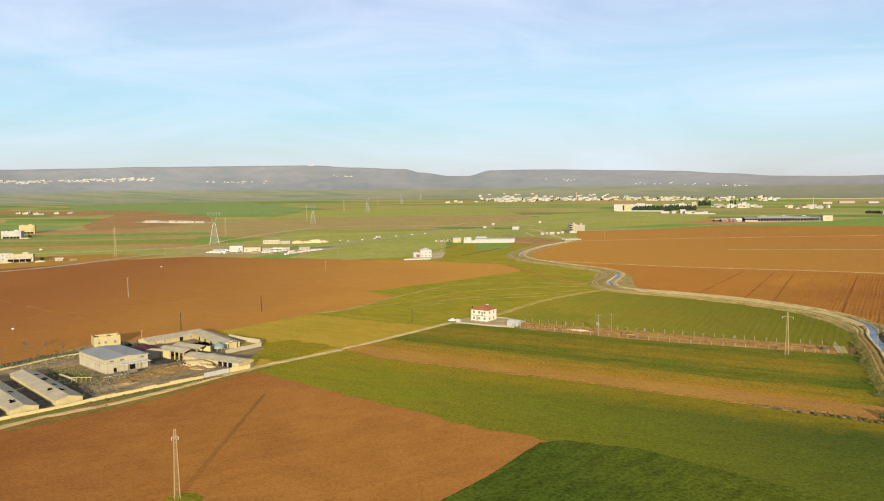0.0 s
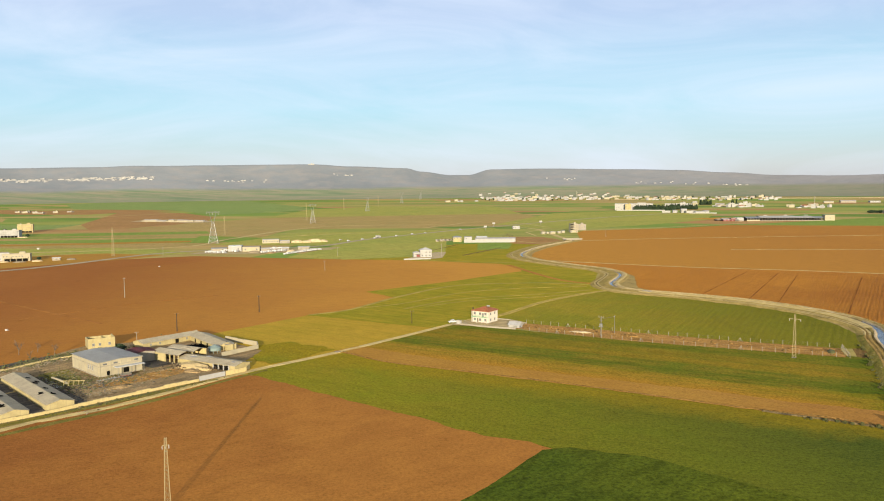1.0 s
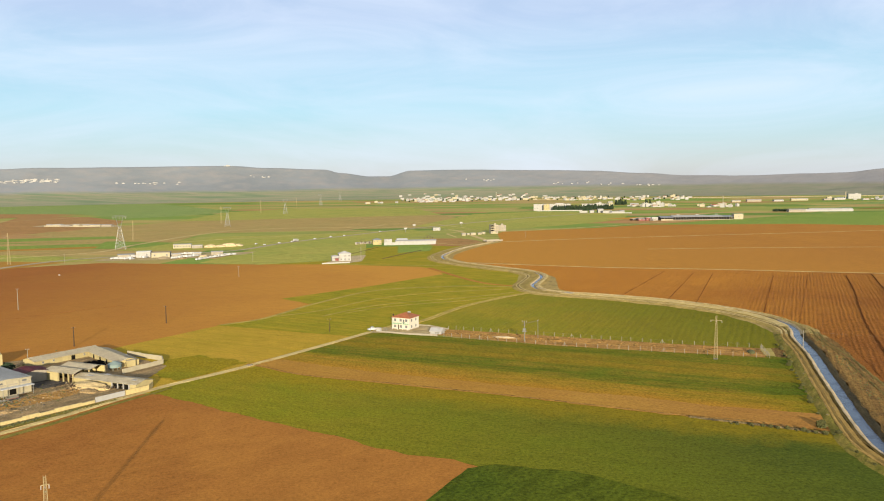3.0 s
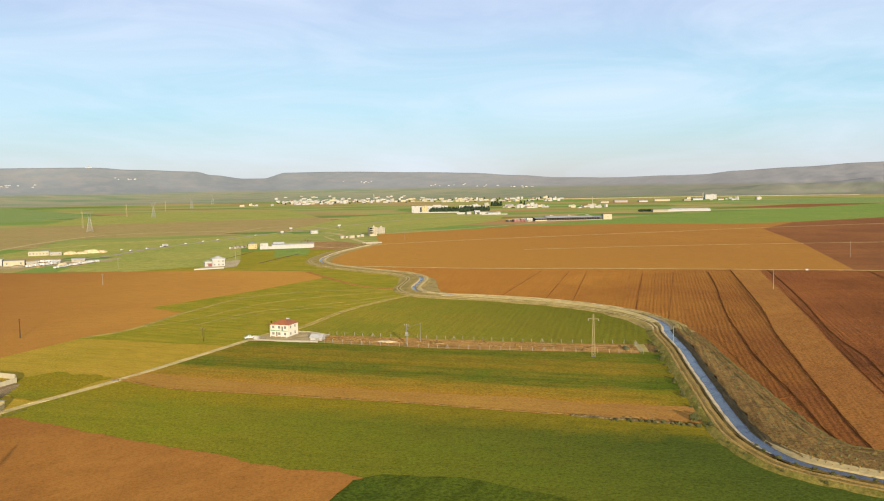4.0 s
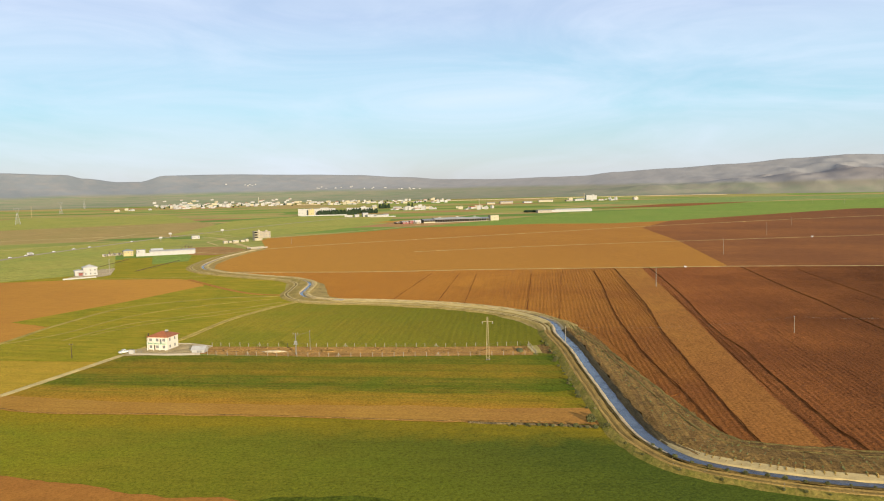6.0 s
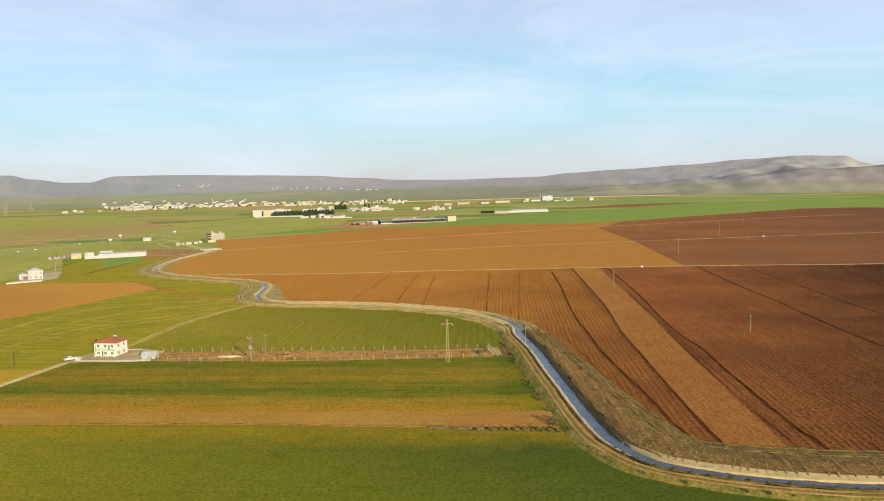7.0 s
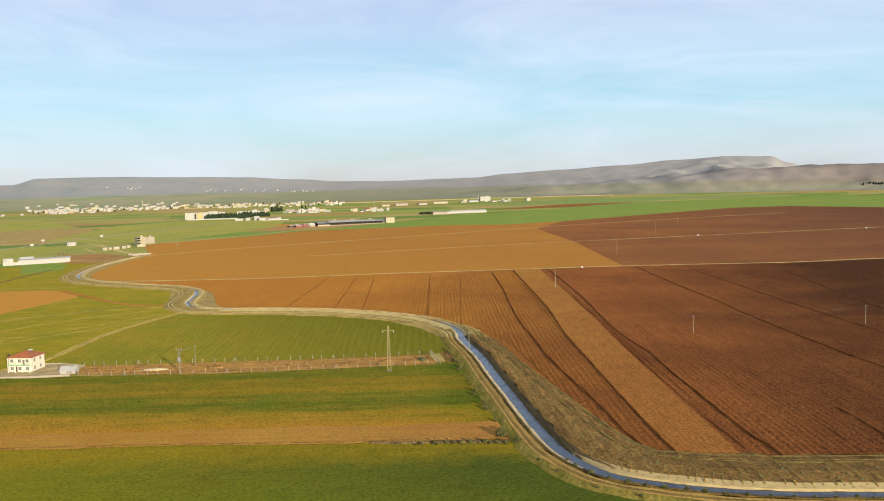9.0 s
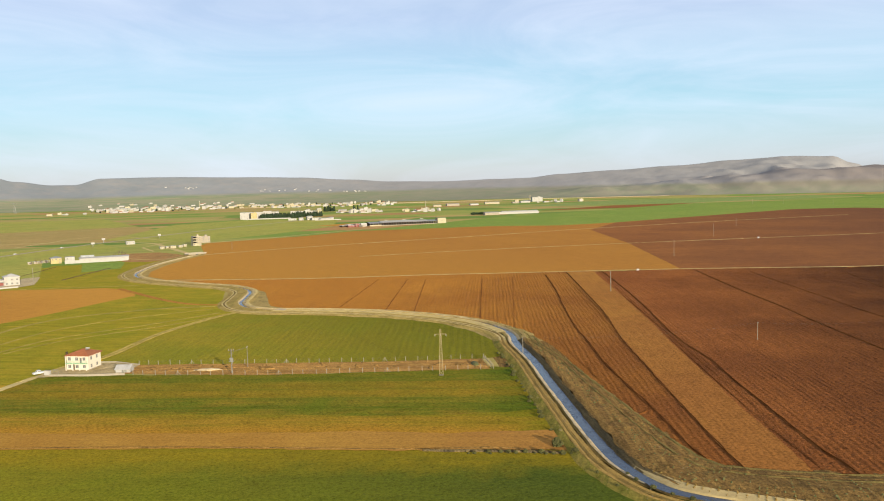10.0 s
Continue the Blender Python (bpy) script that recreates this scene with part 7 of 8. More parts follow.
outlet = thing("irrigation_outlet", 430.8, 425.4, -30, "whitewashed concrete irrigation outlet beside a farm track", "outlet", "irrigation outlets")
part("block", solid((0, 0, 0, 1.8, 1.3, 1.1), (0, 0, 1.1, 2.0, 1.5, 0.12)), PALEROOF, outlet)
part("pipe", bar(bmesh.new(), (0.4, 0, 0.5), (2.2, 0, 0.35), 0.16, 8), STEEL, outlet)
for x, y, s in ((762.6, 602.7, 1.3), (991.8, 532.4, 1.5), (-247.3, 578.3, 0.6), (-458.9, 786.4, 1.4), (-214.9, 273.0, 0.6)):
    copy_thing(outlet, pose(x, y, 0, 0, 0, 17 * s) @ Matrix.Scale(s, 4))

bridge = thing("culvert", 132.5, 386.5, -55, "small concrete culvert over the canal", "culvert")
part("deck", solid((0, 0, 0.9, 6.0, 2.6, 0.35)), CONCRETE, bridge)
for y in (-1.2, 1.2):
    part("kerb", solid((0, y, 1.2, 6.0, 0.25, 0.35)), CONCRETE, bridge)
bridge = thing("bridge", 161, 850, 20, "concrete slab bridge over the canal", "bridge")
part("deck", solid((0, 0, 1.0, 22, 9, 0.7)), CONCRETE, bridge)
for y in (-4.4, 4.4):
    part("parapet", solid((0, y, 1.7, 22, 0.3, 0.9)), CONCRETE, bridge)

for k, (x, y, h) in enumerate(((2, 848, 6), (6, 853, 5), (11, 846, 5.5), (-3, 842, 4.5), (15, 855, 6), (84, 892, 6.5), (88, 896, 6), (92, 901, 5), (80, 888, 5))):
    bare_tree(x, y, h, "leafless brown tree beside the factory", 400 + k)

# ---- buildings across the plain ----


def far_building(name, x, y, turn, w, d, h, floors, bays, wall, roof, label, category="building", group="", kind="flat", shade=None):
    """A block with its own walls, roof and rows of windows."""
    ob = thing(name, x, y, turn, label, category, group)
    if kind == "gable":
        part("wall", gable_walls(w, d, h, h * 0.22), wall, ob)
        part("roof", gable_roof(w, d, h + 0.02, h * 0.22, 0.5), roof, ob)
    else:
        part("wall", solid((0, 0, 0, w, d, h)), wall, ob)
        top = part("roof", solid((0, 0, h, w + 0.4, d + 0.4, 0.3)), roof, ob)
        if kind == "hip":
            part("tiled_roof", hip_roof(w, d, h + 0.3, 0.22 * d, 0.5), roof, ob)
        elif kind == "flat":
            part("stair_head", solid((w * 0.2, d * 0.1, h + 0.3, w * 0.22, d * 0.3, 1.9)), wall, top)
    step = h / floors
    pick = random.Random(int(7 * x + 3 * y))
    for f in range(floors):
        for b in range(bays):
            if pick.random() < 0.25:
                continue
            px = -w / 2 + w * (b + 0.5) / bays
            window(ob, pose(px, -d / 2 - 0.02, f * step + step * 0.32), min(1.6, 0.5 * w / bays) * pick.uniform(0.7, 1.0), step * pick.uniform(0.34, 0.5))
    return ob


white_house = far_building("villa", -14.5, 652.0, 8, 11, 11, 6.4, 2, 3, WHITE, PALEROOF, "white villa with a pale hipped roof on a gravel yard", "house", kind="hip")
part("side_wing", solid((-8.6, 1.2, 0, 6.6, 8.6, 4.2)), WHITE, white_house, "lower white side wing")
part("wing_roof", hip_roof(6.6, 8.6, 4.2, 1.3, 0.4), PALEROOF, white_house).location = (-8.6, 1.2, 0)
part("porch", solid((-7.4, -4.6, 0, 6.0, 3.0, 0.3), (-7.4, -4.6, 3.0, 6.0, 3.0, 0.22)), WHITE, white_house)
for x in (-10.1, -4.7):
    part("porch_post", solid((x, -5.9, 0.3, 0.25, 0.25, 2.7)), WHITE, white_house)
part("entrance", solid((-7.4, -3.2, 0.3, 3.2, 0.12, 2.4)), REDPAINT, white_house, "faded red entrance doors")
setting("pavement_villa", sheet([(-34, 621), (-10, 626), (2, 640), (6, 703), (-6, 700), (-16, 668), (-30, 640)], 0.15, 0.6), PALE, "pale gravel yard round the villa")
wall_run("yard_wall", [(-34, 621), (-9, 626.5)], 1.2, 0.3, WHITE, "long low white yard wall before the villa")

works = far_building("factory_hall", 66, 842, -1, 48, 13, 4.2, 1, 0, WHITE, GREYROOF, "long low factory hall with a dull grey roof", "factory", kind="gable")
far_building("works_block", 33, 838, 0, 9, 10, 6.4, 2, 2, WHITE, WHITE, "white two-storey block at the end of the factory", "factory", kind="plain")
far_building("works_block", 50, 846, 0, 12, 9, 5.4, 1, 3, CONCRETE, SHEET, "grey workshop behind the factory wall", "factory", kind="gable")
far_building("works_office", 20, 846, 5, 10, 8, 5.4, 2, 3, CREAM, BLUEGREY, "small yellow works office with blue-grey roof", "building", kind="hip")
wall_run("works_wall", [(28, 831), (58, 830), (88, 829)], 3.2, 0.3, WHITE, "long white boundary wall before the factory")
for k in range(5):
    far_building("lean_to", -4 + 5 * k, 852 + 3 * k, 20 * k, 4, 3, 2.2, 1, 1, CONCRETE, GREYROOF, "small grey lean-to beside the works", "shed", kind="plain")

tower = far_building("apartment_house", 188, 1008, 6, 10.5, 10, 12.2, 4, 3, PLASTER, CONCRETE, "four-storey unfinished pale apartment house", "apartment house")
second = far_building("apartment_house", 207, 1062, 6, 15, 10, 8.6, 3, 4, CONCRETE, CONCRETE, "three-storey grey apartment house", "apartment house")
for f in range(1, 4):
    part("balcony", solid((2.6, -6.3, f * 3.2, 5.5, 1.4, 0.2), (2.6, -6.9, f * 3.2 + 0.2, 5.5, 0.1, 0.9)), CONCRETE, tower)
    part("open_storey", solid((-3.2, -5.55, f * 3.2 + 0.4, 4.2, 0.1, 2.0)), VOID, tower, "dark unglazed opening")
for f in range(1, 3):
    part("balcony", solid((-3.2, -5.8, f * 2.9, 5.0, 1.3, 0.2)), CONCRETE, second)
for x, y, w, h in ((141, 977, 5, 2.6), (148, 984, 3.5, 2.2), (155, 983, 7, 2.8), (165, 990, 5, 2.4), (172, 1000, 4, 2.8)):
    far_building("roadside_shop", x, y, 10, w, 5, h, 1, 2, PLASTER, GREYROOF, "small cream roadside shop", "shop", "roadside shops", kind="plain")
far_building("station_canopy", 116, 1108, 4, 11, 8, 4.2, 1, 4, WHITE, WHITE, "white filling-station canopy beside the road", "filling station", kind="plain")

school = far_building("school_block", 480, 1862, -15, 92, 18, 16.5, 4, 14, WHITE, WHITE, "long four-storey white school block", "school")
far_building("school_block", 462, 1846, -15, 14, 12, 15.5, 4, 3, CREAM, CREAM, "yellowish stair tower of the school", "school")
far_building("school_block", 600, 1905, -15, 60, 18, 14, 4, 12, WHITE, SHEET, "white school wing behind cypresses", "school")
wall_run("school_wall", [(432, 1835), (480, 1822), (540, 1800)], 2.4, 0.4, WHITE, "long white boundary wall before the school")
for k, (x, y, w, h) in enumerate(((512, 1690, 18, 4), (528, 1678, 10, 5), (546, 1672, 12, 7.5), (556, 1655, 22, 5), (575, 1640, 30, 3.6), (588, 1648, 10, 5))):
    far_building("white_workshop", x, y, -15 + 6 * k, w, 11, h, 1, 2, WHITE, WHITE if k % 2 else PALEROOF, "low white workshop with bright walls", "workshop", "white workshops", kind="gable" if k % 3 else "plain")
wall_run("workshop_wall", [(545, 1628), (600, 1612)], 2.0, 0.4, WHITE, "low white wall before the workshops")

barn = thing("cattle_barn", 603, 1285, -4, "very long open cattle barn with grey roofs at several heights", "barn")
for x0, x1, z, rise, mat in ((-66, -43, 5.0, 2.2, BLUEGREY), (-43, 18, 5.8, 2.6, GREYROOF), (18, 48, 5.4, 2.3, GREYROOF), (48, 66, 5.0, 2.0, BLUEGREY)):
    top = part("roof", gable_roof(x1 - x0 - 0.6, 30, z, rise, 0.5), mat, barn, "long grey sheet roof")
    top.location = ((x0 + x1) / 2, 0, 0)
part("back_wall", solid((0, 14.4, 0, 130, 0.5, 5.0)), CONCRETE, barn)
part("low_wall", solid((0, -14.6, 0, 130, 0.4, 1.0)), CONCRETE, barn)
# added black panel for the shade under the barn roof
part("inner_shade", solid((0, -6, 0.02, 128, 0.4, 4.9)), VOID, barn, "black panel that stands for the shade inside the barn")
for k in range(27):
    part("pillar", solid((-64 + k * 4.9, -14.6, 1.0, 0.5, 0.5, 4.2)), CONCRETE, barn)
for x in (-30, 5, 40):
    part("roof_vent", solid((x, 0, 9.0, 6, 1.2, 0.7)), PALEROOF, barn)
part("feed_wall", solid((-55, -15.4, 0, 22, 0.4, 2.4)), PLASTER, barn)
far_building("silo_house", 680, 1276, -4, 17, 12, 9.6, 1, 1, PLASTER, PLASTER, "tall plain yellow store at the barn's end", "store", kind="plain")
for k, (x, y, w, h, mat) in enumerate(((502, 1280, 12, 3.4, REDPAINT), (515, 1284, 9, 5, REDPAINT), (528, 1288, 12, 5.4, GREYROOF), (493, 1296, 10, 3, WOOD_POLE), (508, 1302, 16, 4, WOOD_POLE), (522, 1274, 8, 3, CONCRETE))):
    far_building("farm_shed", x, y, -4 + 5 * k, w, 9, h, 1, 2, mat, SHEET, "farm shed beside the long barn", "shed", "barn sheds", kind="plain")
setting("field_red_patch", sheet([(470, 1385), (540, 1420), (600, 1395), (560, 1370), (500, 1345)], 0.16, 2), SOIL_LEFT, "patch of bare red earth behind the barn")

far_building("poultry_house", 1010, 1535, -14, 104, 16, 4.2, 1, 0, WHITE, SHEET, "long white poultry house with grey roof", "barn", kind="gable")
far_building("poultry_house", 1040, 1572, -14, 90, 16, 4.6, 1, 0, PLASTER, PALEROOF, "second long poultry house behind the first", "barn", kind="gable")
far_building("poultry_house", 938, 1532, -14, 34, 18, 5.6, 1, 6, CONCRETE, BLUEGREY, "grey shed beside the poultry houses", "barn", kind="gable")
for k in range(14):
    copy_thing(leafy, pose(905 + 2.4 * k, 1566 + rnd.uniform(-5, 5), 0, 0, 0, 40 * k) @ Matrix.Scale(rnd.uniform(1.2, 1.8), 4))
far_building("mill", 1705, 2505, -20, 40, 22, 17, 5, 6, WHITE, WHITE, "pale grain mill with a tall block", "mill")
silo = thing("water_tower", 1650, 2468, 0, "slim pale water tower", "tower")
part("shaft", bar(bmesh.new(), (0, 0, 0), (0, 0, 22), 1.6, 12, 1.2), CONCRETE, silo)
part("bowl", bar(bmesh.new(), (0, 0, 21.5), (0, 0, 25), 1.8, 12, 3.4), CONCRETE, silo)
for k, (x, y, w, h) in enumerate(((1188, 2322, 26, 5), (1262, 2352, 44, 6), (1338, 2340, 30, 4.5), (1440, 2392, 52, 6), (1530, 2380, 24, 4), (1596, 2420, 36, 5))):
    far_building("mill_store", x, y, -18 + 5 * (k % 3), w, 16, h, 1, 5, (PLASTER, CONCRETE, GREYROOF)[k % 3], GREYROOF, "low pale store along the road", "store", "mill stores", kind="gable")

# west of the highway
def flats(x, y, turn, w, d, h, floors, wall, label):
    """A block of flats with balcony slabs, an open ground floor on pillars and odds and ends on the roof."""
    ob = far_building("flats", x, y, turn, w, d, h, floors, 0, wall, CONCRETE, label, "apartment house")
    step = h / floors
    pick = random.Random(int(w * h))
    bays = int(w / 2.6)
    for f in range(1, floors):
        for b in range(bays):
            if pick.random() < 0.72:
                window(ob, pose(-w / 2 + w * (b + 0.5) / bays, -d / 2 - 0.02, f * step + 0.9), pick.uniform(0.8, 1.3), 1.25)
        for px in (-0.3, 0.3):
            part("balcony", solid((px * w, -d / 2 - 0.65, f * step - 0.1, 0.26 * w, 1.3, 0.2), (px * w, -d / 2 - 1.25, f * step + 0.1, 0.26 * w, 0.1, 0.85)), wall, ob)
    part("open_ground_floor", solid((0, -d / 2 - 0.03, 0.1, 0.86 * w, 0.06, step - 0.7)), VOID, ob, "dark open ground floor")
    for k in range(bays // 2 + 1):
        part("pillar", solid((-0.43 * w + 0.86 * w * k / (bays // 2), -d / 2 - 0.2, 0, 0.5, 0.4, step - 0.5)), wall, ob)
    part("water_tank", solid((-0.3 * w, 0, h + 0.3, 1.6, 1.6, 1.3)), PALEROOF, ob)
    part("parapet", solid((0, -d / 2 + 0.1, h + 0.3, w, 0.25, 0.6)), wall, ob)
    return ob


flats(-652, 1130, 20, 22, 14, 12.5, 4, CREAM, "four-storey yellowish flats on the plain")
flats(-612, 1012, 12, 26, 14, 9.8, 3, WHITE, "three-storey white flats on pillars")
flats(-644, 1018, 12, 14, 14, 8, 3, PLASTER, "small cream flats beside the white ones")
flats(-408, 646, 20, 24, 11, 6.8, 2, PLASTER, "two-storey cream house with balconies beside the highway")
far_building("farm_store", -424, 650, 20, 9, 8, 8.0, 2, 2, WHITE, CONCRETE, "narrow white stair block beside the cream house", "store", kind="plain")
far_building("farm_store", -372, 650, 20, 7, 5, 2.4, 1, 1, CONCRETE, SHEET, "low grey shed beside the cream house", "shed", kind="gable")
for x, y, w, h, mat in ((-386, 640, 10, 1.6, PALE), (-398, 632, 12, 1.2, RUBBLE), (-416, 632, 14, 1.3, PALE), (-360, 655, 9, 1.6, RUBBLE), (-590, 1002, 14, 1.4, PALE), (-630, 990, 18, 1.5, RUBBLE)):
    mound(x, y, 20, w, 6, h, mat, "low heap of rubble beside the flats", int(w))
for x, y, k in ((-664, 1092, 1.6), (-672, 1106, 2.0), (-655, 1080, 1.4), (-628, 1032, 1.3), (-592, 1020, 1.2), (-680, 1060, 1.8), (-392, 656, 0.9)):
    copy_thing(leafy, pose(x, y, 0, 0, 0, 50 * k) @ Matrix.Scale(k, 4))
far_building("yard_hall", -203, 735, 6, 18, 12, 5.0, 1, 3, PLASTER, CONCRETE, "pale block in a builders' yard", "workshop", kind="plain")
far_building("yard_hall", -221, 738, 6, 14, 12, 6.0, 1, 2, WHITE, SHEET, "white hall in a builders' yard", "workshop", kind="plain")
setting("yard_builders", sheet([(-262, 704), (-190, 700), (-120, 745), (-112, 778), (-160, 768), (-215, 755), (-255, 735)], 0.17, 2), YARD_PALE, "pale gravel builders' yard")
rnd = random.Random(50)
van = thing("van", -230, 720, 20, "white van parked in the builders' yard", "van", "parked vans")
bm = bmesh.new()
side = [(-2.9, 0.5), (-2.9, 2.5), (1.6, 2.5), (2.2, 1.6), (2.9, 1.4), (3.0, 0.5)]
ends = [[bm.verts.new((px, py, pz)) for px, pz in side] for py in (-1.0, 1.0)]
for k in range(6):
    bm.faces.new((ends[0][k], ends[0][(k + 1) % 6], ends[1][(k + 1) % 6], ends[1][k]))
bm.faces.new(ends[0][::-1])
bm.faces.new(ends[1])
bmesh.ops.recalc_face_normals(bm, faces=bm.faces[:])
part("body", bm, PAINT_WHITE, van)
for py in (-1.01, 1.01):
    part("side_window", solid((1.2, py, 1.6, 1.1, 0.03, 0.6)), GLASS_DARK, van)
for px in (-1.8, 1.9):
    for py in (-0.9, 0.9):
        part("wheel", bar(bmesh.new(), (px, py - 0.12, 0.4), (px, py + 0.12, 0.4), 0.4, 8), RUBBER, van)
for (x0, y0), (x1, y1), count in (((-186.1, 712.9), (-167.4, 734.3), 11), ((-193.2, 757.2), (-175.6, 765.3), 9), ((-157.2, 691.7), (-130.3, 744.5), 16), ((-246.7, 719.9), (-226.8, 713.0), 5), ((-233.6, 742.1), (-216.1, 725.7), 5)):
    for k in range(count):
        u = (k + rnd.uniform(-0.2, 0.2)) / (count - 1)
        copy_thing(van, pose(x0 + (x1 - x0) * u, y0 + (y1 - y0) * u + rnd.uniform(-2, 2), 0.15, 0, 0, 60 + rnd.uniform(-12, 12)) @ Matrix.Diagonal((rnd.uniform(0.7, 1.1), 1, rnd.uniform(0.65, 1.0), 1)))
far_building("depot", -208, 855, 8, 20, 12, 4.4, 1, 6, PLASTER, GREYROOF, "low cream depot with flat roof", "depot", kind="plain")
far_building("depot", -190, 850, 8, 12, 10, 3.2, 1, 3, CONCRETE, PALEROOF, "lower grey end of the depot", "depot", kind="plain")
for k, (x, y, w, h) in enumerate(((-176, 856, 16, 3.4), (-165, 858, 14, 2.6), (-156, 863, 18, 4.2), (-146, 868, 12, 2.8))):
    mound(x, y, 12, w, 9, h, PALE, "heap of pale gravel beside the depot", 20 + k)
for k, (x, y, w, h, mat) in enumerate(((-232, 726, 9, 1.8, YARD), (-196, 716, 12, 2.2, RUBBLE), (-176, 706, 10, 1.6, YARD), (-158, 722, 12, 2.4, PALE), (-142, 738, 9, 1.8, RUBBLE), (-208, 752, 14, 2.0, PALE), (-182, 748, 8, 1.5, YARD))):
    mound(x, y, 20 * k, w, 6, h, mat, "heap of building rubble in the builders' yard", 30 + k)
for x, y, w, mat in ((-240, 742, 16, BLUEGREY), (-188, 734, 9, PALEROOF), (-150, 752, 12, GREYROOF), (-168, 742, 7, SHEET)):
    far_building("yard_shed", x, y, 10, w, 6, 3.0, 1, 2, CONCRETE, mat, "low grey shed in the builders' yard", "shed", "builders' sheds", kind="gable")
for k in range(7):
    far_building("farm_shed", -596 + 21 * k + rnd.uniform(-4, 4), 1490 - 9 * k + rnd.uniform(-16, 22), -24 + rnd.uniform(-6, 6), rnd.uniform(14, 26), 8, rnd.uniform(2.4, 3.4), 1, 3, PLASTER if k % 2 else CONCRETE, GREYROOF, "low pale shed of a walled farm on the plain", "shed", "walled farm sheds", kind="gable")
wall_run("farm_wall", [(-600, 1476), (-540, 1448), (-496, 1424), (-478, 1440)], 1.8, 0.4, PLASTER, "long pale wall round a farm on the plain")
setting("yard_hamlet", sheet([(-625, 1480), (-470, 1405), (-440, 1430), (-480, 1500), (-560, 1570), (-620, 1530)], 0.18, 3), PALE, "pale trodden ground of the hamlet")
for k in range(8):
    far_building("hamlet_house", -1180 + 22 * k + rnd.uniform(-5, 5), 2050 + rnd.uniform(-40, 60), rnd.uniform(-20, 20), rnd.uniform(10, 18), 10, rnd.uniform(2.4, 4.5), 1, 3, CONCRETE if k % 2 else PLASTER, GREYROOF, "low pale house on the far plain", "house", "far hamlet")

# the village below the mesa
protos = [far_building("village_house", 300 + 40 * k, 3700, 10 * k, w, 10, h, f, 0, m, r, lab, "house", "village houses", kind=kd) for k, (w, h, f, b, m, r, lab, kd) in enumerate((
    (16, 7, 2, 4, WHITE, CONCRETE, "two-storey white village house", "flat"), (22, 10, 3, 5, PLASTER, CONCRETE, "three-storey cream village house", "flat"),
    (14, 4, 1, 3, GREYROOF, GREYROOF, "low grey village house", "flat"), (18, 6, 2, 4, WHITE, TILE, "white village house with tiled roof", "hip"),
    (26, 6, 2, 6, GREYROOF, PALEROOF, "wide grey village house", "gable"), (15, 12, 4, 3, WHITE, CONCRETE, "tall white village house", "flat")))]
rnd = random.Random(77)


def on_slope(bearing, r):
    """A standing place at a bearing and distance, on the plain or up the foot of the hills."""
    a = radians(bearing)
    return CENTRE.x + r * math.sin(a), CENTRE.y + r * math.cos(a), max(0.0, hill_height(bearing, r) - 1.6) if r > 3752 else 0.0


for b0, b1, r0, r1, count in ((2.4, 5.2, 3040, 3960, 30), (4.4, 7.6, 3060, 4020, 44), (7.2, 11.0, 3200, 3980, 42), (10.5, 14.6, 3240, 3940, 32), (14.3, 17.0, 3100, 3760, 24), (17.0, 23.5, 3040, 3700, 46),
                              (16.4, 19.0, 2350, 2600, 9), (19.0, 22.2, 2240, 2460, 18), (22.8, 26.2, 2180, 2330, 13), (0.2, 1.6, 2960, 3120, 5), (31.0, 36.5, 2900, 3150, 14)):
    for k in range(count):
        b, r = rnd.uniform(b0, b1), r0 + (r1 - r0) * rnd.random() ** 1.15
        x, y, z = on_slope(b, r)
        copy_thing(rnd.choice(protos), pose(x, y, z, 0, 0, rnd.choice((-18, 12, 40)) + rnd.uniform(-9, 9) - b) @ Matrix.Diagonal((rnd.uniform(0.5, 1.05), rnd.uniform(0.6, 1.0), rnd.uniform(0.5, 0.95), 1)))
for k in range(80):
    b, r = rnd.uniform(2.8, 23), rnd.uniform(3080, 3600)
    x, y, z = on_slope(b, r)
    copy_thing(rnd.choice((cyp, leafy, leafy)), pose(x, y, z, 0, 0, 0) @ Matrix.Diagonal((1.6, 1.6, rnd.uniform(0.5, 1.0), 1)))
minaret = thing("minaret", 640, 3640, 0, "slim white minaret in the village", "minaret")
part("shaft", bar(bmesh.new(), (0, 0, 0), (0, 0, 23), 1.4, 12, 1.1), PLASTER, minaret)
part("gallery", bar(bmesh.new(), (0, 0, 17.5), (0, 0, 18.6), 2.0, 12), PLASTER, minaret)
part("cap", bar(bmesh.new(), (0, 0, 23), (0, 0, 29), 1.2, 12, 0.1), SHEET, minaret)
mast2 = thing("mast", 1170, 2375, 0, "tall pale lattice mast beside the far road", "mast")
part("shaft", bar(bmesh.new(), (0, 0, 0), (0, 0, 20), 1.0, 6, 0.6), CONCRETE, mast2)

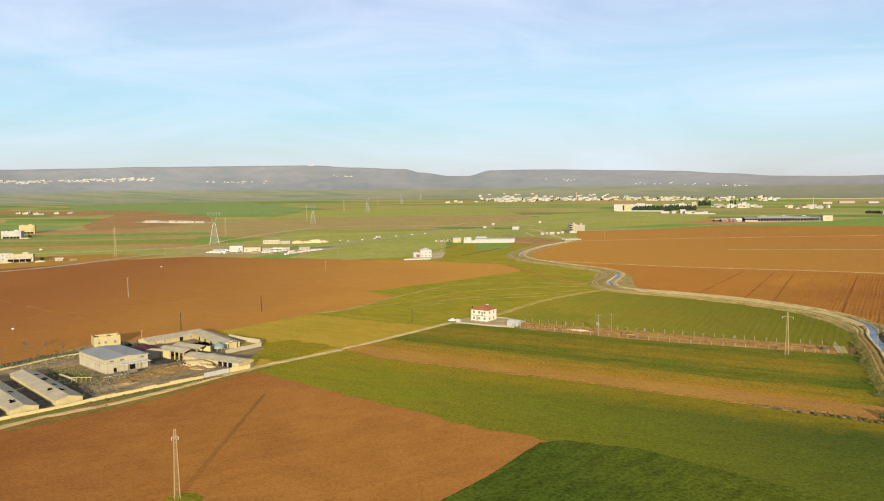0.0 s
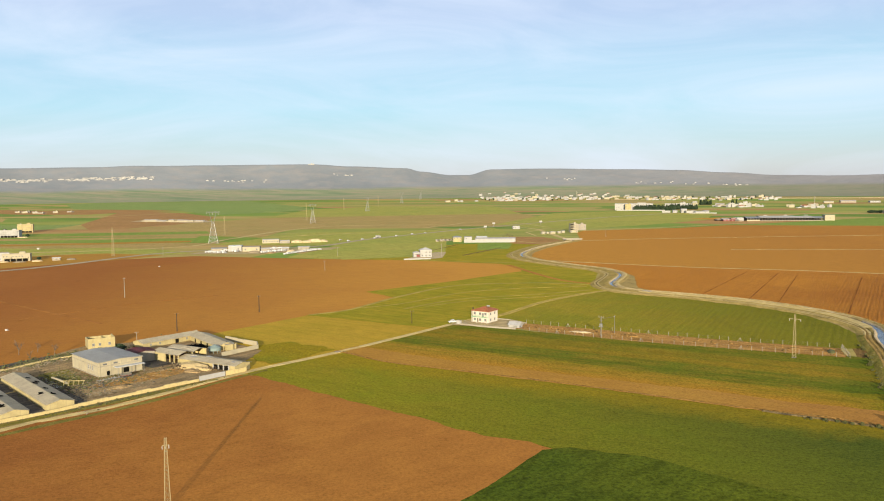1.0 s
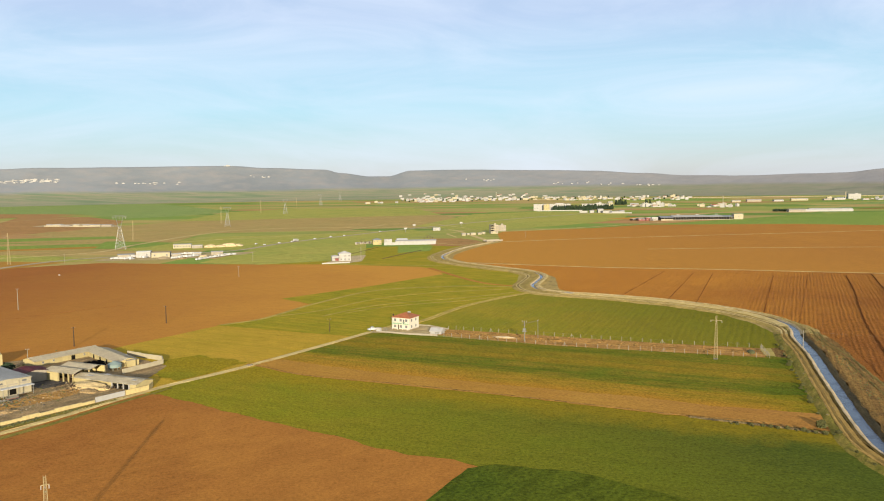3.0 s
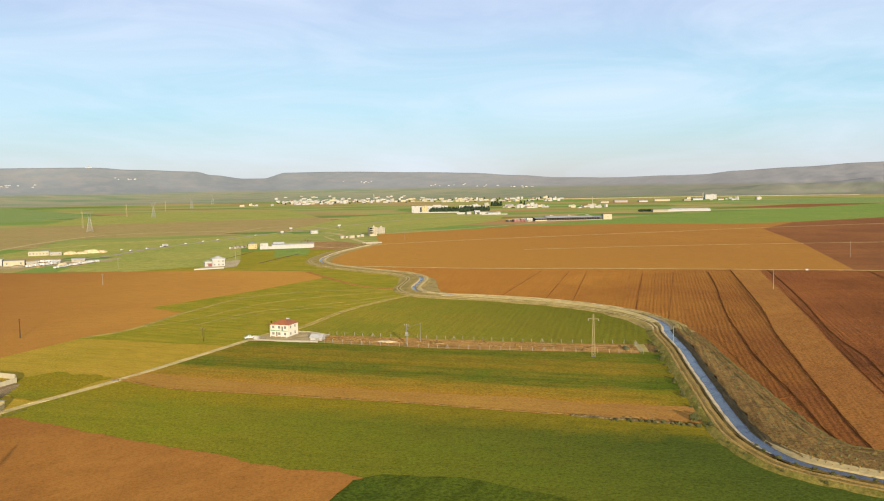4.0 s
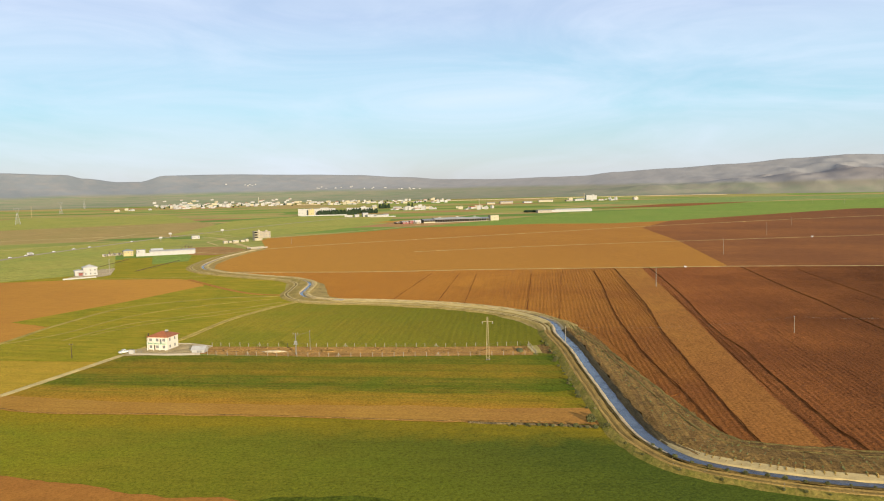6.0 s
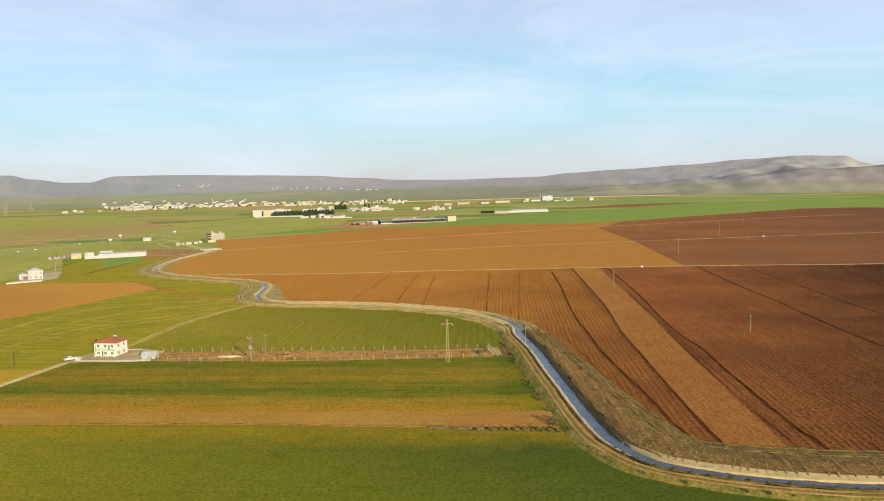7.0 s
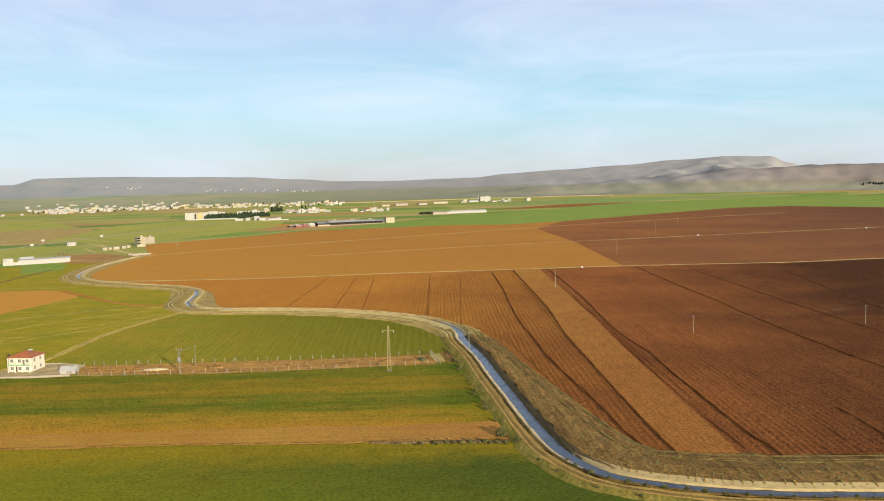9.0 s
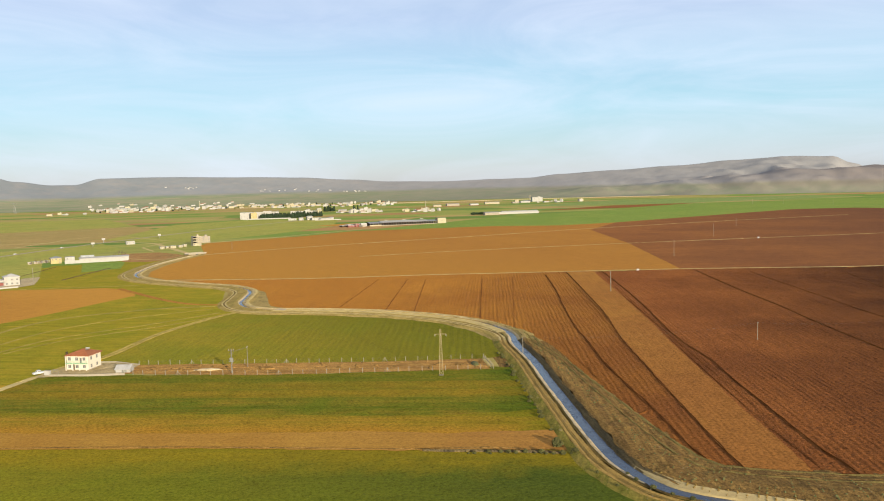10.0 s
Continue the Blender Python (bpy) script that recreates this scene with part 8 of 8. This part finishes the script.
# settlements on the hill slopes
for bearing0, bearing1, r0, r1, count in ((-31, -20.0, 4335, 4390, 120), (-16.5, -12.5, 4270, 4310, 14), (-7.8, -6.0, 4400, 4430, 6), (13.5, 23, 4230, 4320, 18), (7.5, 9.5, 4330, 4370, 6)):
    bm = bmesh.new()
    for k in range(count):
        b, r = rnd.uniform(bearing0, bearing1), rnd.uniform(r0, r1)
        x, y, z = on_slope(b, r)
        w, d, h, turn = rnd.uniform(6, 30 if count > 60 else 14), rnd.uniform(5, 9), rnd.uniform(1.8, 4.2 if count > 60 else 3.0), rnd.uniform(-30, 30) - b
        box(bm, x, y, z - 1, w, d, h + 1, turn)
        box(bm, x, y, z + h, w + 0.8, d + 0.8, 0.3, turn)
        if rnd.random() < 0.5:
            box(bm, x, y, z + h + 0.3, 0.35 * w, 0.5 * d, 2.0, turn)
    tagged(new("hillside_houses", mesh_of("hillside_houses", bm, GREYROOF)), "many small pale flat-roofed houses on a far hillside", "houses", kind="stuff")
for k in range(14):
    b, r = 58.6 + rnd.uniform(-0.8, 0.8), 3835 + rnd.uniform(-12, 12)
    a = radians(b)
    copy_thing(cyp, pose(CENTRE.x + r * math.sin(a), CENTRE.y + r * math.cos(a), max(0, hill_height(b, r) - 1.5), 0, 0, 0) @ Matrix.Diagonal((1.8, 1.8, rnd.uniform(0.6, 0.9), 1)))

x, y, z = on_slope(-9.25, 4572)
station = thing("hilltop_station", x, y, 9, "small white station with a mast on the mesa's rim", "station", z=z)
part("block", solid((0, 0, 0, 22, 10, 6), (-18, 0, 0, 9, 8, 4)), WHITE, station)
part("mast", bar(bmesh.new(), (4, 0, 6), (4, 0, 17), 0.6, 6, 0.3), WHITE, station)
part("dome", bar(bmesh.new(), (-5, 0, 6), (-5, 0, 10), 3.2, 12, 2.0), WHITE, station)

# embankment road below the hills
line = spline([(700, 3050), (1300, 3000), (2034, 2860), (2350, 2715), (2480, 2630)], 40)
setting("road_embankment", sweep(line, lambda u: [(-6, 0.1), (-2.4, 1.8), (2.4, 1.8), (6, 0.1)]), PALE, "pale road embankment below the hills")
